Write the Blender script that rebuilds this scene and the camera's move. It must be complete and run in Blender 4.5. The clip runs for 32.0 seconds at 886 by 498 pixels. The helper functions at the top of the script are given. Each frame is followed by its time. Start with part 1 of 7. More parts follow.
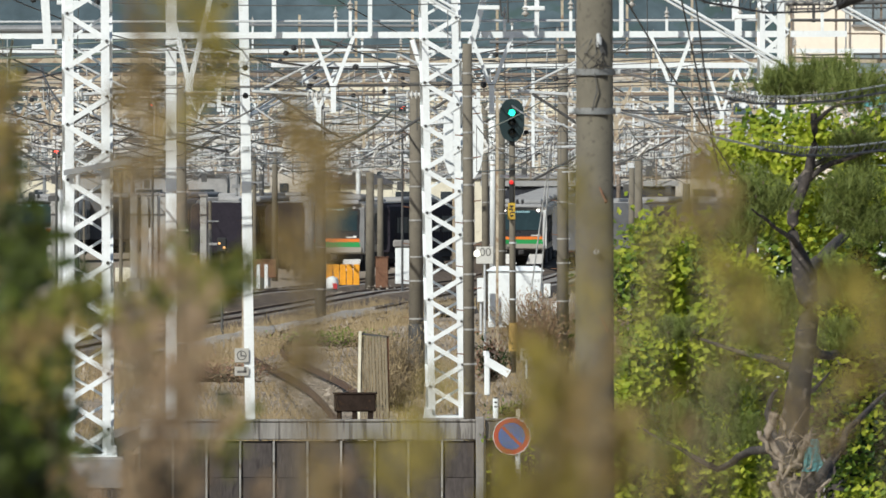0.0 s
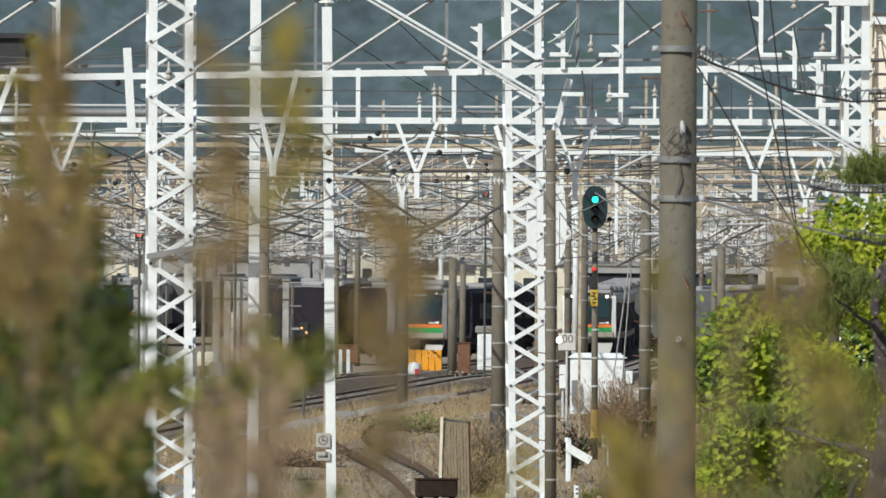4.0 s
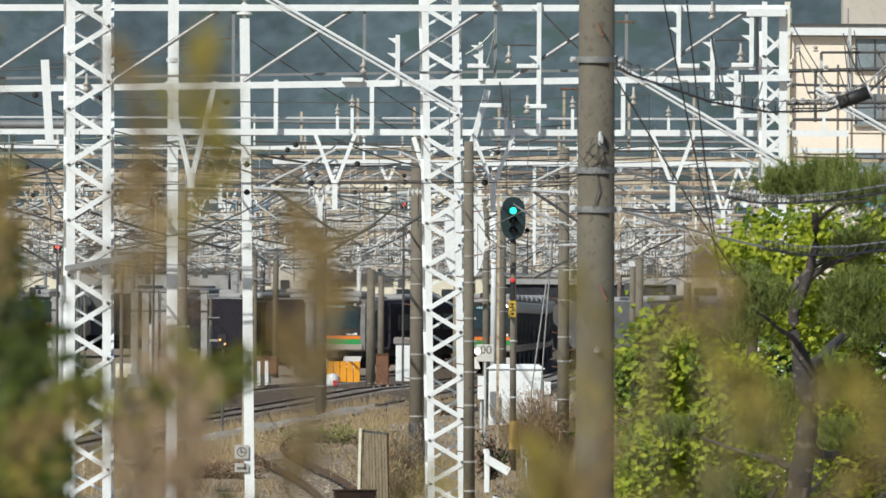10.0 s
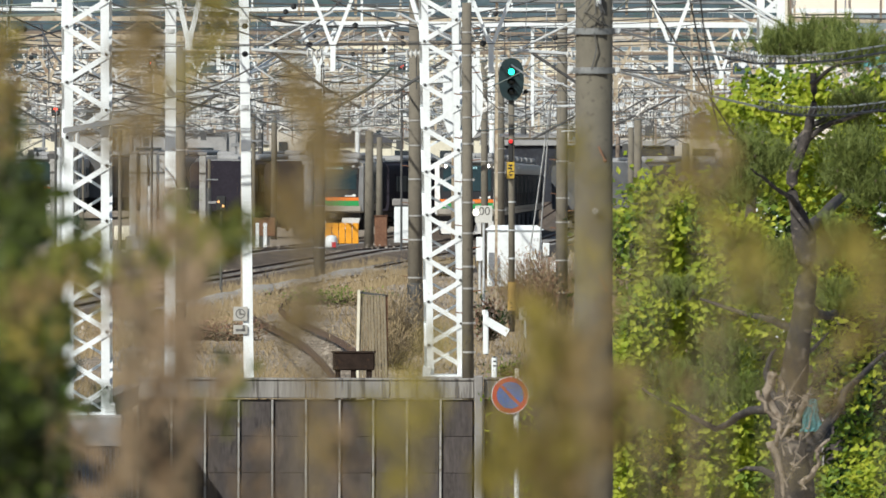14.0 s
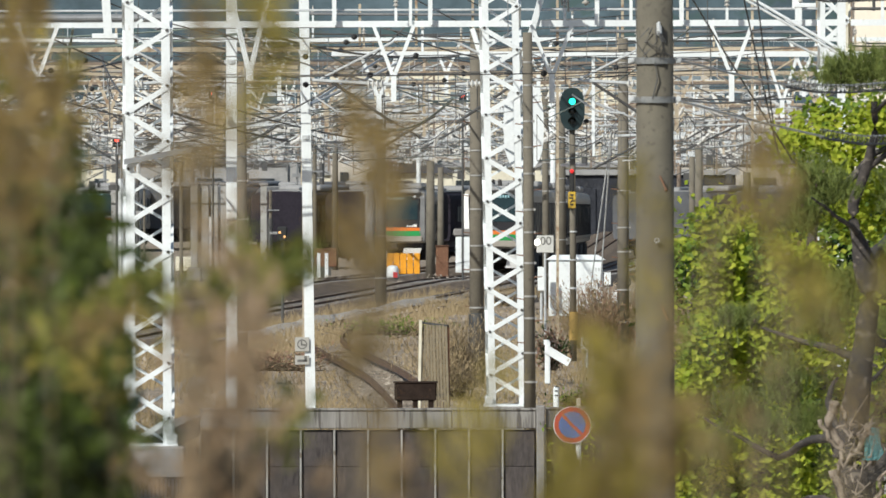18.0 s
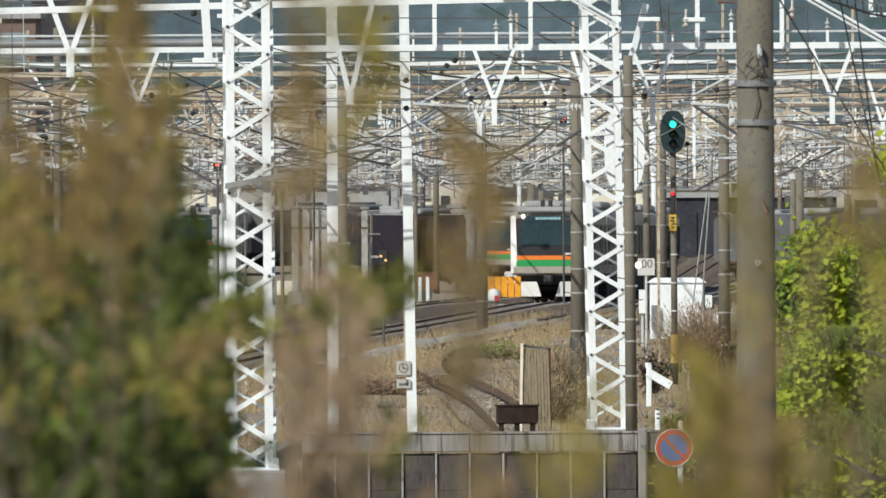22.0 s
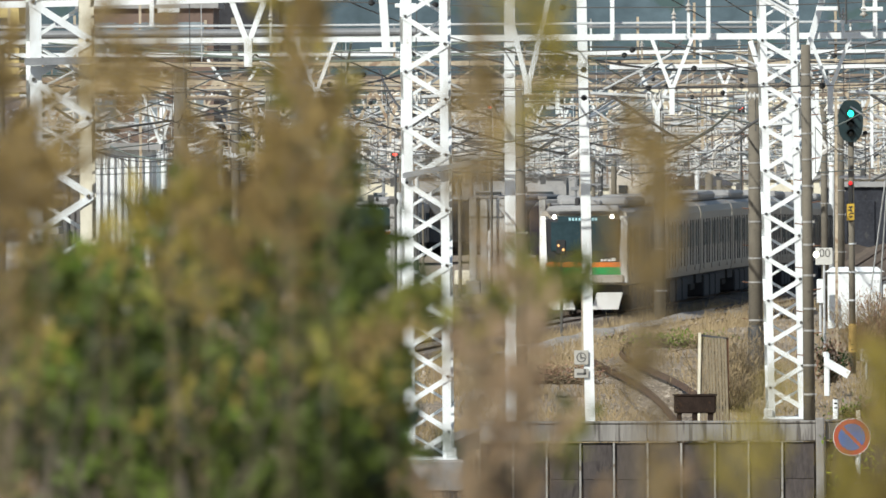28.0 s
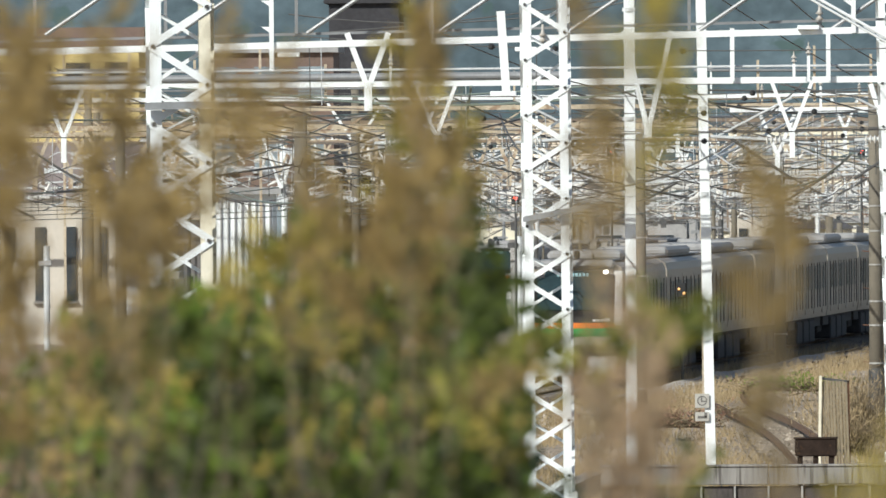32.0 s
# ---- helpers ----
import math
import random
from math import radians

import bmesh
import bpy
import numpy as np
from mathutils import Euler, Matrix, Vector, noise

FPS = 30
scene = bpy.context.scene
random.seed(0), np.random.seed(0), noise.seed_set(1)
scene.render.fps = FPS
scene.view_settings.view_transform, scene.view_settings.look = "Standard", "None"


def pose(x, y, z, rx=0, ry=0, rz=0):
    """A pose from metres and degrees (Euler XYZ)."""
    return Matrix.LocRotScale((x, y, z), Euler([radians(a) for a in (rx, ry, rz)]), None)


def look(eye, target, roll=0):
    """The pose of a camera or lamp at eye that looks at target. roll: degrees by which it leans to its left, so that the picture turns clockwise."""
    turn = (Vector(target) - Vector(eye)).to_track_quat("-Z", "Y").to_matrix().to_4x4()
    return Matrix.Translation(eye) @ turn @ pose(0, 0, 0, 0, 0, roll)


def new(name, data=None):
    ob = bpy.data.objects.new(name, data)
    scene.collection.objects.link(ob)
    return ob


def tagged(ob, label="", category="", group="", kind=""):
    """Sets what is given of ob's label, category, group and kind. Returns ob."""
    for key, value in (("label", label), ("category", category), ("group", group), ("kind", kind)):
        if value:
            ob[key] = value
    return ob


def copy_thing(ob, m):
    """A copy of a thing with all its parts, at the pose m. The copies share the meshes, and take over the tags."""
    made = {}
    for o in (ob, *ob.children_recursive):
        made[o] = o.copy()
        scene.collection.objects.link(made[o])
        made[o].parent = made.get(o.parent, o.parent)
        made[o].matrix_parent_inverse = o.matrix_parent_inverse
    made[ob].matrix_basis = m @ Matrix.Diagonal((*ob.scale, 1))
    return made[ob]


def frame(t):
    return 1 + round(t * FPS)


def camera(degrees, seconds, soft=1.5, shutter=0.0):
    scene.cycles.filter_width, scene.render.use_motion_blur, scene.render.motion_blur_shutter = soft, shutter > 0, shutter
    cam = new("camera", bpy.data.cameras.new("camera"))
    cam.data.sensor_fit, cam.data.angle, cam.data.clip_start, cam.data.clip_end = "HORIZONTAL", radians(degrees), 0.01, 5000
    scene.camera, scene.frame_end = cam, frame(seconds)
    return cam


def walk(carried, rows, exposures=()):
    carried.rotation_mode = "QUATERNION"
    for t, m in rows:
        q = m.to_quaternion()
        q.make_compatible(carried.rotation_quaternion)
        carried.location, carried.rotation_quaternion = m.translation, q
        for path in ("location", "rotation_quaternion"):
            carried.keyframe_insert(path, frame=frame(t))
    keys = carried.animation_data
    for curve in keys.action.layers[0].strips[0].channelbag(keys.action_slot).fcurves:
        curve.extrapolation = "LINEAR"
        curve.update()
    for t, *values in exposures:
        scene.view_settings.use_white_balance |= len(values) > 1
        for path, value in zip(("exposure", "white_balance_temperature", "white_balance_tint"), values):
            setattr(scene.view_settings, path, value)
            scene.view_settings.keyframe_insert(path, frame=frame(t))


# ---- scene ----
# Camera on a bank above the street, a long lens swung by hand: bearing and rise in milliradians, lean in degrees.
EYE = Vector((0.0, 0.0, 6.4))
AIM = [
    (0, 0.0000, -8.0520, 0.000),
    (0.5, -2.6147, -7.1417, -0.058),
    (1, -5.3858, -5.9215, 0.014),
    (1.5, -7.7478, -4.9763, -0.008),
    (2, -9.5651, -4.5030, 0.062),
    (2.5, -10.0112, -4.3443, -0.046),
    (3, -9.0093, -4.2712, 0.265),
    (3.5, -7.1720, -4.0771, 0.244),
    (4, -5.2274, -2.6445, 0.406),
    (4.5, -4.0196, -1.3100, 0.365),
    (6.5, -1.1195, -5.3271, 0.157),
    (7, -1.6680, -6.8824, 0.144),
    (7.5, -2.2157, -7.3660, 0.255),
    (8, -2.6544, -6.9035, 0.243),
    (8.5, -2.6103, -5.5612, 0.108),
    (9, -1.8835, -3.4240, 0.078),
    (9.5, -0.7200, -1.9952, 0.253),
    (10, -0.0697, -1.8996, 0.301),
    (10.5, 0.0456, -2.7447, 0.438),
    (11, -0.6719, -4.9584, 0.434),
    (11.5, -1.6681, -6.8160, 0.278),
    (12, -2.3635, -8.1858, 0.131),
    (12.5, -2.0377, -8.9574, 0.146),
    (13, -1.2955, -10.0490, 0.275),
    (13.5, -0.2904, -10.7169, 0.346),
    (14, 0.0650, -10.6420, 0.153),
    (14.5, -0.2539, -9.9660, 0.223),
    (15, -1.1153, -8.8455, 0.082),
    (15.5, -2.0796, -8.0536, -0.127),
    (17.5, -2.5842, -9.0806, -0.078),
    (18, -3.8081, -8.7542, -0.042),
    (18.5, -5.1581, -7.7746, -0.230),
    (19, -6.0072, -7.1307, -0.188),
    (19.5, -6.2114, -6.7879, -0.193),
    (20, -6.0865, -7.0081, -0.289),
    (20.5, -6.8399, -7.4359, -0.182),
    (21, -8.0889, -7.4269, -0.161),
    (21.5, -9.3849, -7.4067, -0.227),
    (22, -10.1785, -7.2641, -0.236),
    (22.5, -10.3722, -7.0299, -0.301),
    (23, -10.6368, -7.1298, -0.346),
    (23.5, -10.7288, -6.8352, -0.318),
    (24, -11.6017, -6.8155, -0.213),
    (24.5, -12.7317, -6.1600, -0.081),
    (25, -14.0372, -5.4718, -0.014),
    (25.5, -15.0596, -5.8187, -0.137),
    (27.5, -20.2502, -8.4473, -0.116),
    (28, -21.3923, -7.8821, -0.261),
    (28.5, -21.9531, -7.5340, -0.278),
    (29, -22.9865, -8.9400, -0.249),
    (29.5, -25.4874, -10.4055, -0.268),
    (30, -25.6632, -10.6841, -0.148),
    (30.5, -23.6657, -9.4355, 0.013),
    (31, -22.7473, -7.5751, -0.248),
    (31.5, -27.0329, -5.9290, -0.532),
    (32, -28.9767, -5.0791, -0.390),
]
cam = camera(3.2, 32.0, soft=1.6)
cam.data.dof.use_dof = True
cam.data.dof.focus_distance = 330.0
cam.data.dof.aperture_fstop = 30.0
walk(cam, [(t, look(EYE, EYE + Vector((b, 1000.0, r)), lean)) for t, b, r, lean in AIM], [(0.0, 0.03), (3.0, -0.07), (9.0, -0.06), (11.0, 0.0), (14.0, 0.14), (18.0, 0.07), (20.0, 0.05), (25.0, -0.02), (28.0, 0.2), (30.0, 0.32), (31.0, 0.3), (32.0, 0.27)])

# ---- light ----
SUN_ELEV, SUN_AZ = 38.0, 216.0
world = bpy.data.worlds.new("sky")
scene.world = world
world.use_nodes = True
wn = world.node_tree
sky = wn.nodes.new("ShaderNodeTexSky")
sky.sky_type, sky.sun_disc = "NISHITA", False
sky.sun_elevation, sky.sun_rotation = radians(SUN_ELEV), radians(SUN_AZ)
wn.links.new(sky.outputs[0], wn.nodes["Background"].inputs[0])
wn.nodes["Background"].inputs[1].default_value = 0.075
sun_data = bpy.data.lights.new("sun", "SUN")
sun_data.energy, sun_data.angle, sun_data.color = 4.2, radians(0.5), (0.98, 0.97, 0.885)
sun = new("sun", sun_data)
sd = Vector((math.sin(radians(SUN_AZ)) * math.cos(radians(SUN_ELEV)), math.cos(radians(SUN_AZ)) * math.cos(radians(SUN_ELEV)), math.sin(radians(SUN_ELEV))))
sun.matrix_world = look(sd * 100, (0, 0, 0))


# ---- materials ----
def mat(name, color, rough=0.7, metal=0.0, var=0.25, size=0.3, bump=0.2, stain=None, stain_at=0.62, fine=8.0, emit=0.0, spec=0.5, stretch=None):
    """Two scales of variation: broad blotches or stains, and fine grain with relief."""
    m = bpy.data.materials.new(name)
    m.use_nodes = True
    t = m.node_tree
    b = t.nodes["Principled BSDF"]
    b.inputs["Metallic"].default_value = metal
    b.inputs["Specular IOR Level"].default_value = spec
    co = t.nodes.new("ShaderNodeTexCoord")
    info = t.nodes.new("ShaderNodeObjectInfo")
    add = t.nodes.new("ShaderNodeVectorMath")
    add.operation = "ADD"
    t.links.new(co.outputs["Object"], add.inputs[0])
    mul = t.nodes.new("ShaderNodeVectorMath")
    mul.operation = "SCALE"
    mul.inputs["Scale"].default_value = 13.0
    t.links.new(info.outputs["Random"], mul.inputs[0])
    t.links.new(mul.outputs[0], add.inputs[1])
    if stretch:
        st = t.nodes.new("ShaderNodeVectorMath")
        st.operation = "MULTIPLY"
        st.inputs[1].default_value = stretch
        t.links.new(add.outputs[0], st.inputs[0])
        add = st
    n1 = t.nodes.new("ShaderNodeTexNoise")
    n1.inputs["Scale"].default_value = 1.0 / size
    n1.inputs["Detail"].default_value = 5.0
    n2 = t.nodes.new("ShaderNodeTexNoise")
    n2.inputs["Scale"].default_value = fine / size
    n2.inputs["Detail"].default_value = 4.0
    for nn in (n1, n2):
        t.links.new(add.outputs[0], nn.inputs["Vector"])
    ramp = t.nodes.new("ShaderNodeValToRGB")
    lo = [c * (1 - var) for c in color]
    hi = [min(1.0, c * (1 + var)) for c in color]
    ramp.color_ramp.elements[0].position, ramp.color_ramp.elements[1].position = 0.3, 0.7
    ramp.color_ramp.elements[0].color, ramp.color_ramp.elements[1].color = (*lo, 1), (*hi, 1)
    mixf = t.nodes.new("ShaderNodeMath")
    mixf.operation = "MULTIPLY_ADD"
    mixf.inputs[1].default_value = 0.45
    t.links.new(n2.outputs[0], mixf.inputs[0])
    half = t.nodes.new("ShaderNodeMath")
    half.operation = "MULTIPLY"
    half.inputs[1].default_value = 0.55
    t.links.new(n1.outputs[0], half.inputs[0])
    t.links.new(half.outputs[0], mixf.inputs[2])
    t.links.new(mixf.outputs[0], ramp.inputs[0])
    out = ramp.outputs[0]
    if stain:
        n3 = t.nodes.new("ShaderNodeTexNoise")
        n3.inputs["Scale"].default_value = 2.3 / size
        n3.inputs["Detail"].default_value = 7.0
        t.links.new(add.outputs[0], n3.inputs["Vector"])
        r3 = t.nodes.new("ShaderNodeValToRGB")
        r3.color_ramp.elements[0].position, r3.color_ramp.elements[1].position = stain_at, stain_at + 0.08
        t.links.new(n3.outputs[0], r3.inputs[0])
        mx = t.nodes.new("ShaderNodeMixRGB")
        mx.inputs[2].default_value = (*stain, 1)
        t.links.new(r3.outputs[0], mx.inputs[0])
        t.links.new(out, mx.inputs[1])
        out = mx.outputs[0]
    t.links.new(out, b.inputs["Base Color"])
    rr = t.nodes.new("ShaderNodeMapRange")
    rr.inputs["To Min"].default_value, rr.inputs["To Max"].default_value = max(0.02, rough - 0.12), min(1.0, rough + 0.12)
    t.links.new(n1.outputs[0], rr.inputs["Value"])
    t.links.new(rr.outputs[0], b.inputs["Roughness"])
    if bump:
        bp = t.nodes.new("ShaderNodeBump")
        bp.inputs["Strength"].default_value, bp.inputs["Distance"].default_value = bump, size * 0.05
        t.links.new(n2.outputs[0], bp.inputs["Height"])
        t.links.new(bp.outputs[0], b.inputs["Normal"])
    if emit:
        b.inputs["Emission Color"].default_value = (*color, 1)
        b.inputs["Emission Strength"].default_value = emit
    return m


def leaf_mat(name, a, c, trans=0.3):
    """Leaves that differ clump by clump and let some light through."""
    m = bpy.data.materials.new(name)
    m.use_nodes = True
    t = m.node_tree
    b = t.nodes["Principled BSDF"]
    g = t.nodes.new("ShaderNodeNewGeometry")
    ramp = t.nodes.new("ShaderNodeValToRGB")
    ramp.color_ramp.elements[0].color, ramp.color_ramp.elements[1].color = (*a, 1), (*c, 1)
    t.links.new(g.outputs["Random Per Island"], ramp.inputs[0])
    t.links.new(ramp.outputs[0], b.inputs["Base Color"])
    b.inputs["Roughness"].default_value = 0.55
    b.inputs["Specular IOR Level"].default_value = 0.25
    tr = t.nodes.new("ShaderNodeBsdfTranslucent")
    t.links.new(ramp.outputs[0], tr.inputs[0])
    mx = t.nodes.new("ShaderNodeMixShader")
    mx.inputs[0].default_value = trans
    t.links.new(b.outputs[0], mx.inputs[1])
    t.links.new(tr.outputs[0], mx.inputs[2])
    t.links.new(mx.outputs[0], t.nodes["Material Output"].inputs[0])
    return m


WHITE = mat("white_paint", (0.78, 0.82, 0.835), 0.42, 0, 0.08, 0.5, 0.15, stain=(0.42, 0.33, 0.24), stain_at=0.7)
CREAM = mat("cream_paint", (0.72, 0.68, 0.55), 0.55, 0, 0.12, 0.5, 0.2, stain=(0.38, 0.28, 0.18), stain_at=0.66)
GALV = mat("galvanised_steel", (0.56, 0.585, 0.60), 0.5, 0.1, 0.2, 0.3, 0.15)
DARKSTEEL = mat("dark_steel", (0.09, 0.09, 0.09), 0.55, 0.3, 0.3, 0.2, 0.2)
RUST = mat("rusty_steel", (0.20, 0.10, 0.06), 0.85, 0.2, 0.4, 0.15, 0.5, stain=(0.30, 0.19, 0.11))
CONCRETE = mat("grey_concrete", (0.24, 0.23, 0.22), 0.9, 0, 0.2, 0.8, 0.35, stain=(0.14, 0.13, 0.12))
POLECON = mat("weathered_pole_concrete", (0.16, 0.143, 0.113), 0.9, 0, 0.22, 0.25, 0.4, stain=(0.115, 0.10, 0.08), fine=14)
ZINC = mat("dull_zinc_pipe", (0.25, 0.26, 0.27), 0.5, 0.3, 0.2, 0.3, 0.1)
WALLDARK = mat("dark_weathered_wall", (0.078, 0.068, 0.066), 0.95, 0, 0.4, 0.6, 0.4, stain=(0.045, 0.04, 0.04), spec=0.2, stretch=(1.6, 1.0, 0.5))
STREAKED = mat("rain_streaked_concrete", (0.25, 0.24, 0.225), 0.92, 0, 0.3, 0.5, 0.35, stain=(0.11, 0.10, 0.095), stain_at=0.52, stretch=(1.6, 1.0, 0.12))
POSTW = mat("pale_weathered_post", (0.36, 0.355, 0.34), 0.7, 0.1, 0.3, 0.3, 0.2, stain=(0.18, 0.15, 0.12), stain_at=0.58)
INSUL = mat("porcelain", (0.70, 0.69, 0.66), 0.25, 0, 0.08, 0.1, 0.0)
WIRE = mat("dark_wire", (0.10, 0.10, 0.10), 0.6, 0.2, 0.2, 0.2, 0.0)
COPPER = mat("weathered_copper_wire", (0.22, 0.27, 0.24), 0.5, 0.5, 0.2, 0.2, 0.0)
BLACK = mat("matt_black", (0.02, 0.021, 0.022), 0.6, 0, 0.2, 0.2, 0.1)
BARK = mat("pine_bark", (0.05, 0.043, 0.04), 0.95, 0, 0.55, 0.2, 1.0, stain=(0.17, 0.145, 0.12), stain_at=0.56)
TWIG = mat("dry_twig", (0.19, 0.15, 0.095), 0.9, 0, 0.3, 0.05, 0.4)
GROUND = mat("dry_grass_ballast", (0.30, 0.245, 0.185), 0.97, 0, 0.4, 2.5, 0.8, stain=(0.15, 0.12, 0.085), stain_at=0.56, fine=14)
ASPHALT = mat("asphalt", (0.06, 0.06, 0.06), 0.92, 0, 0.25, 0.6, 0.5)
BALLAST = mat("ballast", (0.17, 0.135, 0.105), 0.97, 0, 0.6, 1.1, 1.0, stain=(0.09, 0.075, 0.065), stain_at=0.55, fine=14, spec=0.1)
RAIL = mat("rusty_rail", (0.13, 0.09, 0.07), 0.9, 0.0, 0.3, 0.3, 0.2, spec=0.05)
# Blue-grey because the distance haze is put into the hill's colour.
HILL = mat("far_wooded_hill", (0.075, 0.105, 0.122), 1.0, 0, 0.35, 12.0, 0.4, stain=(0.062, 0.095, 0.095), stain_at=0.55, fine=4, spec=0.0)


# ---- building helpers ----
def thing(name, at, label, category, group="", kind="", turn=0.0):
    ob = new(name)
    ob.empty_display_size = 0.2
    ob.matrix_basis = pose(*at, 0, 0, turn)
    return tagged(ob, label, category, group, kind)


def mesh_of(bm, name, material, smooth=False):
    me = bpy.data.meshes.new(name)
    bm.to_mesh(me)
    bm.free()
    if material:
        me.materials.append(material)
    if smooth:
        me.polygons.foreach_set("use_smooth", [True] * len(me.polygons))
    return me


def part(name, bm, material, parent, label="", smooth=False, kind=""):
    ob = new(name, mesh_of(bm, name, material, smooth))
    ob.parent = parent
    return tagged(ob, label, kind=kind)


def again(ob, m, parent=None):
    """Another piece on the same mesh."""
    o = new(ob.name.split(".")[0], ob.data)
    o.parent = parent or ob.parent
    o.matrix_basis = m
    if "label" in ob:
        o["label"] = ob["label"]
    return o


def box(bm, c, s, turn=None, bevel=0.0):
    m = Matrix.Translation(c) @ (turn.to_4x4() if turn else Matrix()) @ Matrix.Diagonal((*s, 1))
    r = bmesh.ops.create_cube(bm, size=1, matrix=m)
    if bevel:
        edges = list({e for v in r["verts"] for e in v.link_edges})
        bmesh.ops.bevel(bm, geom=edges, offset=bevel, segments=1, affect="EDGES")
    return bm


def rod(bm, p, q, r, r2=None, n=8, caps=True):
    p, q = Vector(p), Vector(q)
    d = q - p
    m = Matrix.Translation((p + q) / 2) @ d.to_track_quat("Z", "Y").to_matrix().to_4x4()
    bmesh.ops.create_cone(bm, cap_ends=caps, segments=n, radius1=r, radius2=r if r2 is None else r2, depth=d.length, matrix=m)
    return bm


def bar(bm, p, q, w, h):
    """A rectangular bar from p to q, h upwards, w across."""
    p, q = Vector(p), Vector(q)
    d = q - p
    m = Matrix.Translation((p + q) / 2) @ d.to_track_quat("Y", "Z").to_matrix().to_4x4() @ Matrix.Diagonal((w, d.length, h, 1))
    bmesh.ops.create_cube(bm, size=1, matrix=m)
    return bm


def angle_bar(bm, p, q, w, t, a, b):
    """An L-section from p to q with legs along a and b."""
    p, q, a, b = Vector(p), Vector(q), Vector(a), Vector(b)
    sec = [(0, 0), (w, 0), (w, t), (t, t), (t, w), (0, w)]
    lo = [bm.verts.new(p + a * i + b * j) for i, j in sec]
    hi = [bm.verts.new(q + a * i + b * j) for i, j in sec]
    for k in range(6):
        bm.faces.new((lo[k], lo[(k + 1) % 6], hi[(k + 1) % 6], hi[k]))
    bm.faces.new(lo[::-1])
    bm.faces.new(hi)
    return bm


def chain(bm, pts, r, n=5):
    """A wire or limb through points; r may be a list of radii."""
    rr = r if isinstance(r, (list, tuple)) else [r] * len(pts)
    rings = []
    pts = [Vector(p) for p in pts]
    for i, p in enumerate(pts):
        d = (pts[min(i + 1, len(pts) - 1)] - pts[max(i - 1, 0)]).normalized()
        q = d.to_track_quat("Z", "Y")
        rings.append([bm.verts.new(p + q @ Vector((math.cos(k * math.tau / n) * rr[i], math.sin(k * math.tau / n) * rr[i], 0))) for k in range(n)])
    for a, b in zip(rings, rings[1:]):
        for k in range(n):
            bm.faces.new((a[k], a[(k + 1) % n], b[(k + 1) % n], b[k]))
    bm.faces.new(rings[0][::-1])
    bm.faces.new(rings[-1])
    return bm


def sag(p, q, drop, n=10):
    p, q = Vector(p), Vector(q)
    return [p.lerp(q, i / n) - Vector((0, 0, 4 * drop * (i / n) * (1 - i / n))) for i in range(n + 1)]


def lathe(bm, prof, c=(0, 0, 0), n=14, axis="Z", ring=False):
    """Spin a profile of (radius, height); ring closes it on itself."""
    turn = {"Z": Matrix(), "Y": Matrix.Rotation(radians(90), 4, "X"), "X": Matrix.Rotation(radians(90), 4, "Y")}[axis]
    rings = []
    for r, z in prof:
        rings.append([bm.verts.new(Vector(c) + turn @ Vector((max(r, 0.001) * math.cos(k * math.tau / n), max(r, 0.001) * math.sin(k * math.tau / n), z))) for k in range(n)])
    for a, b in zip(rings, rings[1:] + (rings[:1] if ring else [])):
        for k in range(n):
            bm.faces.new((a[k], a[(k + 1) % n], b[(k + 1) % n], b[k]))
    if not ring:
        bm.faces.new(rings[0][::-1])
        bm.faces.new(rings[-1])
    return bm


def B():
    return bmesh.new()


def words(name, text, size, material, parent, m, depth=0.004):
    """Raised lettering, built as a mesh that faces -y."""
    cu = bpy.data.curves.new(name, "FONT")
    cu.body, cu.size, cu.align_x, cu.align_y, cu.extrude = text, size, "CENTER", "CENTER", depth
    tmp = new("lettering", cu)
    me = bpy.data.meshes.new_from_object(tmp.evaluated_get(bpy.context.evaluated_depsgraph_get()))
    bpy.data.objects.remove(tmp)
    me.materials.clear()
    me.materials.append(material)
    ob = new(name, me)
    ob.parent = parent
    ob.matrix_basis = m @ pose(0, 0, 0, 90)
    return ob


# ---- ground ----
def yard_z(y):
    return 0.0 if y < 600 else -0.0064 * (y - 600) if y < 920 else -2.05


def ground_z(x, y):
    """Bank under the camera, street below, the railway yard behind its retaining wall."""
    if y < 60:
        k = min(1.0, max(0.0, (y - 22) / 38))
        return 4.7 - 7.0 * (k * k * (3 - 2 * k))
    edge = wall_y(x)
    if y < edge + 0.2:
        return -2.3
    return yard_z(y) - 0.35


def wall_y(x):
    """The retaining wall: square to the view, then coming forward to one side."""
    return 322.0 if x > -6.2 else max(226.0, 322.0 + (x + 6.2) * 40.0)


xs = sorted({*[i * 2.0 for i in range(-30, 31)], *[i * 20.0 for i in range(-20, 21)], *[i * 250.0 for i in range(-14, 15)], -6.2, -6.8, -7.4, -8.0, -8.6})
bm = B()
grid = {}
for i, x in enumerate(xs):
    e = wall_y(x)
    ys = [-60, -20, 0, 10, 16, 22, 28, 34, 40, 46, 52, 60, 100, 160, e - 40, e - 20, e - 5, e + 0.15, e + 0.25, e + 8, e + 16, e + 32, e + 48, 420, 460, 500, 550, 600, 660, 720, 800, 920, 1100, 1500, 2200, 3200, 4900]
    for j, y in enumerate(ys):
        w = 0.0 if y < e + 1 or y > 1500 else 0.12 * noise.noise((x * 0.21, y * 0.05, 0))
        grid[i, j] = bm.verts.new((x, y, ground_z(x, y) + w))
for i in range(len(xs) - 1):
    for j in range(len(ys) - 1):
        bm.faces.new((grid[i, j], grid[i + 1, j], grid[i + 1, j + 1], grid[i, j + 1]))
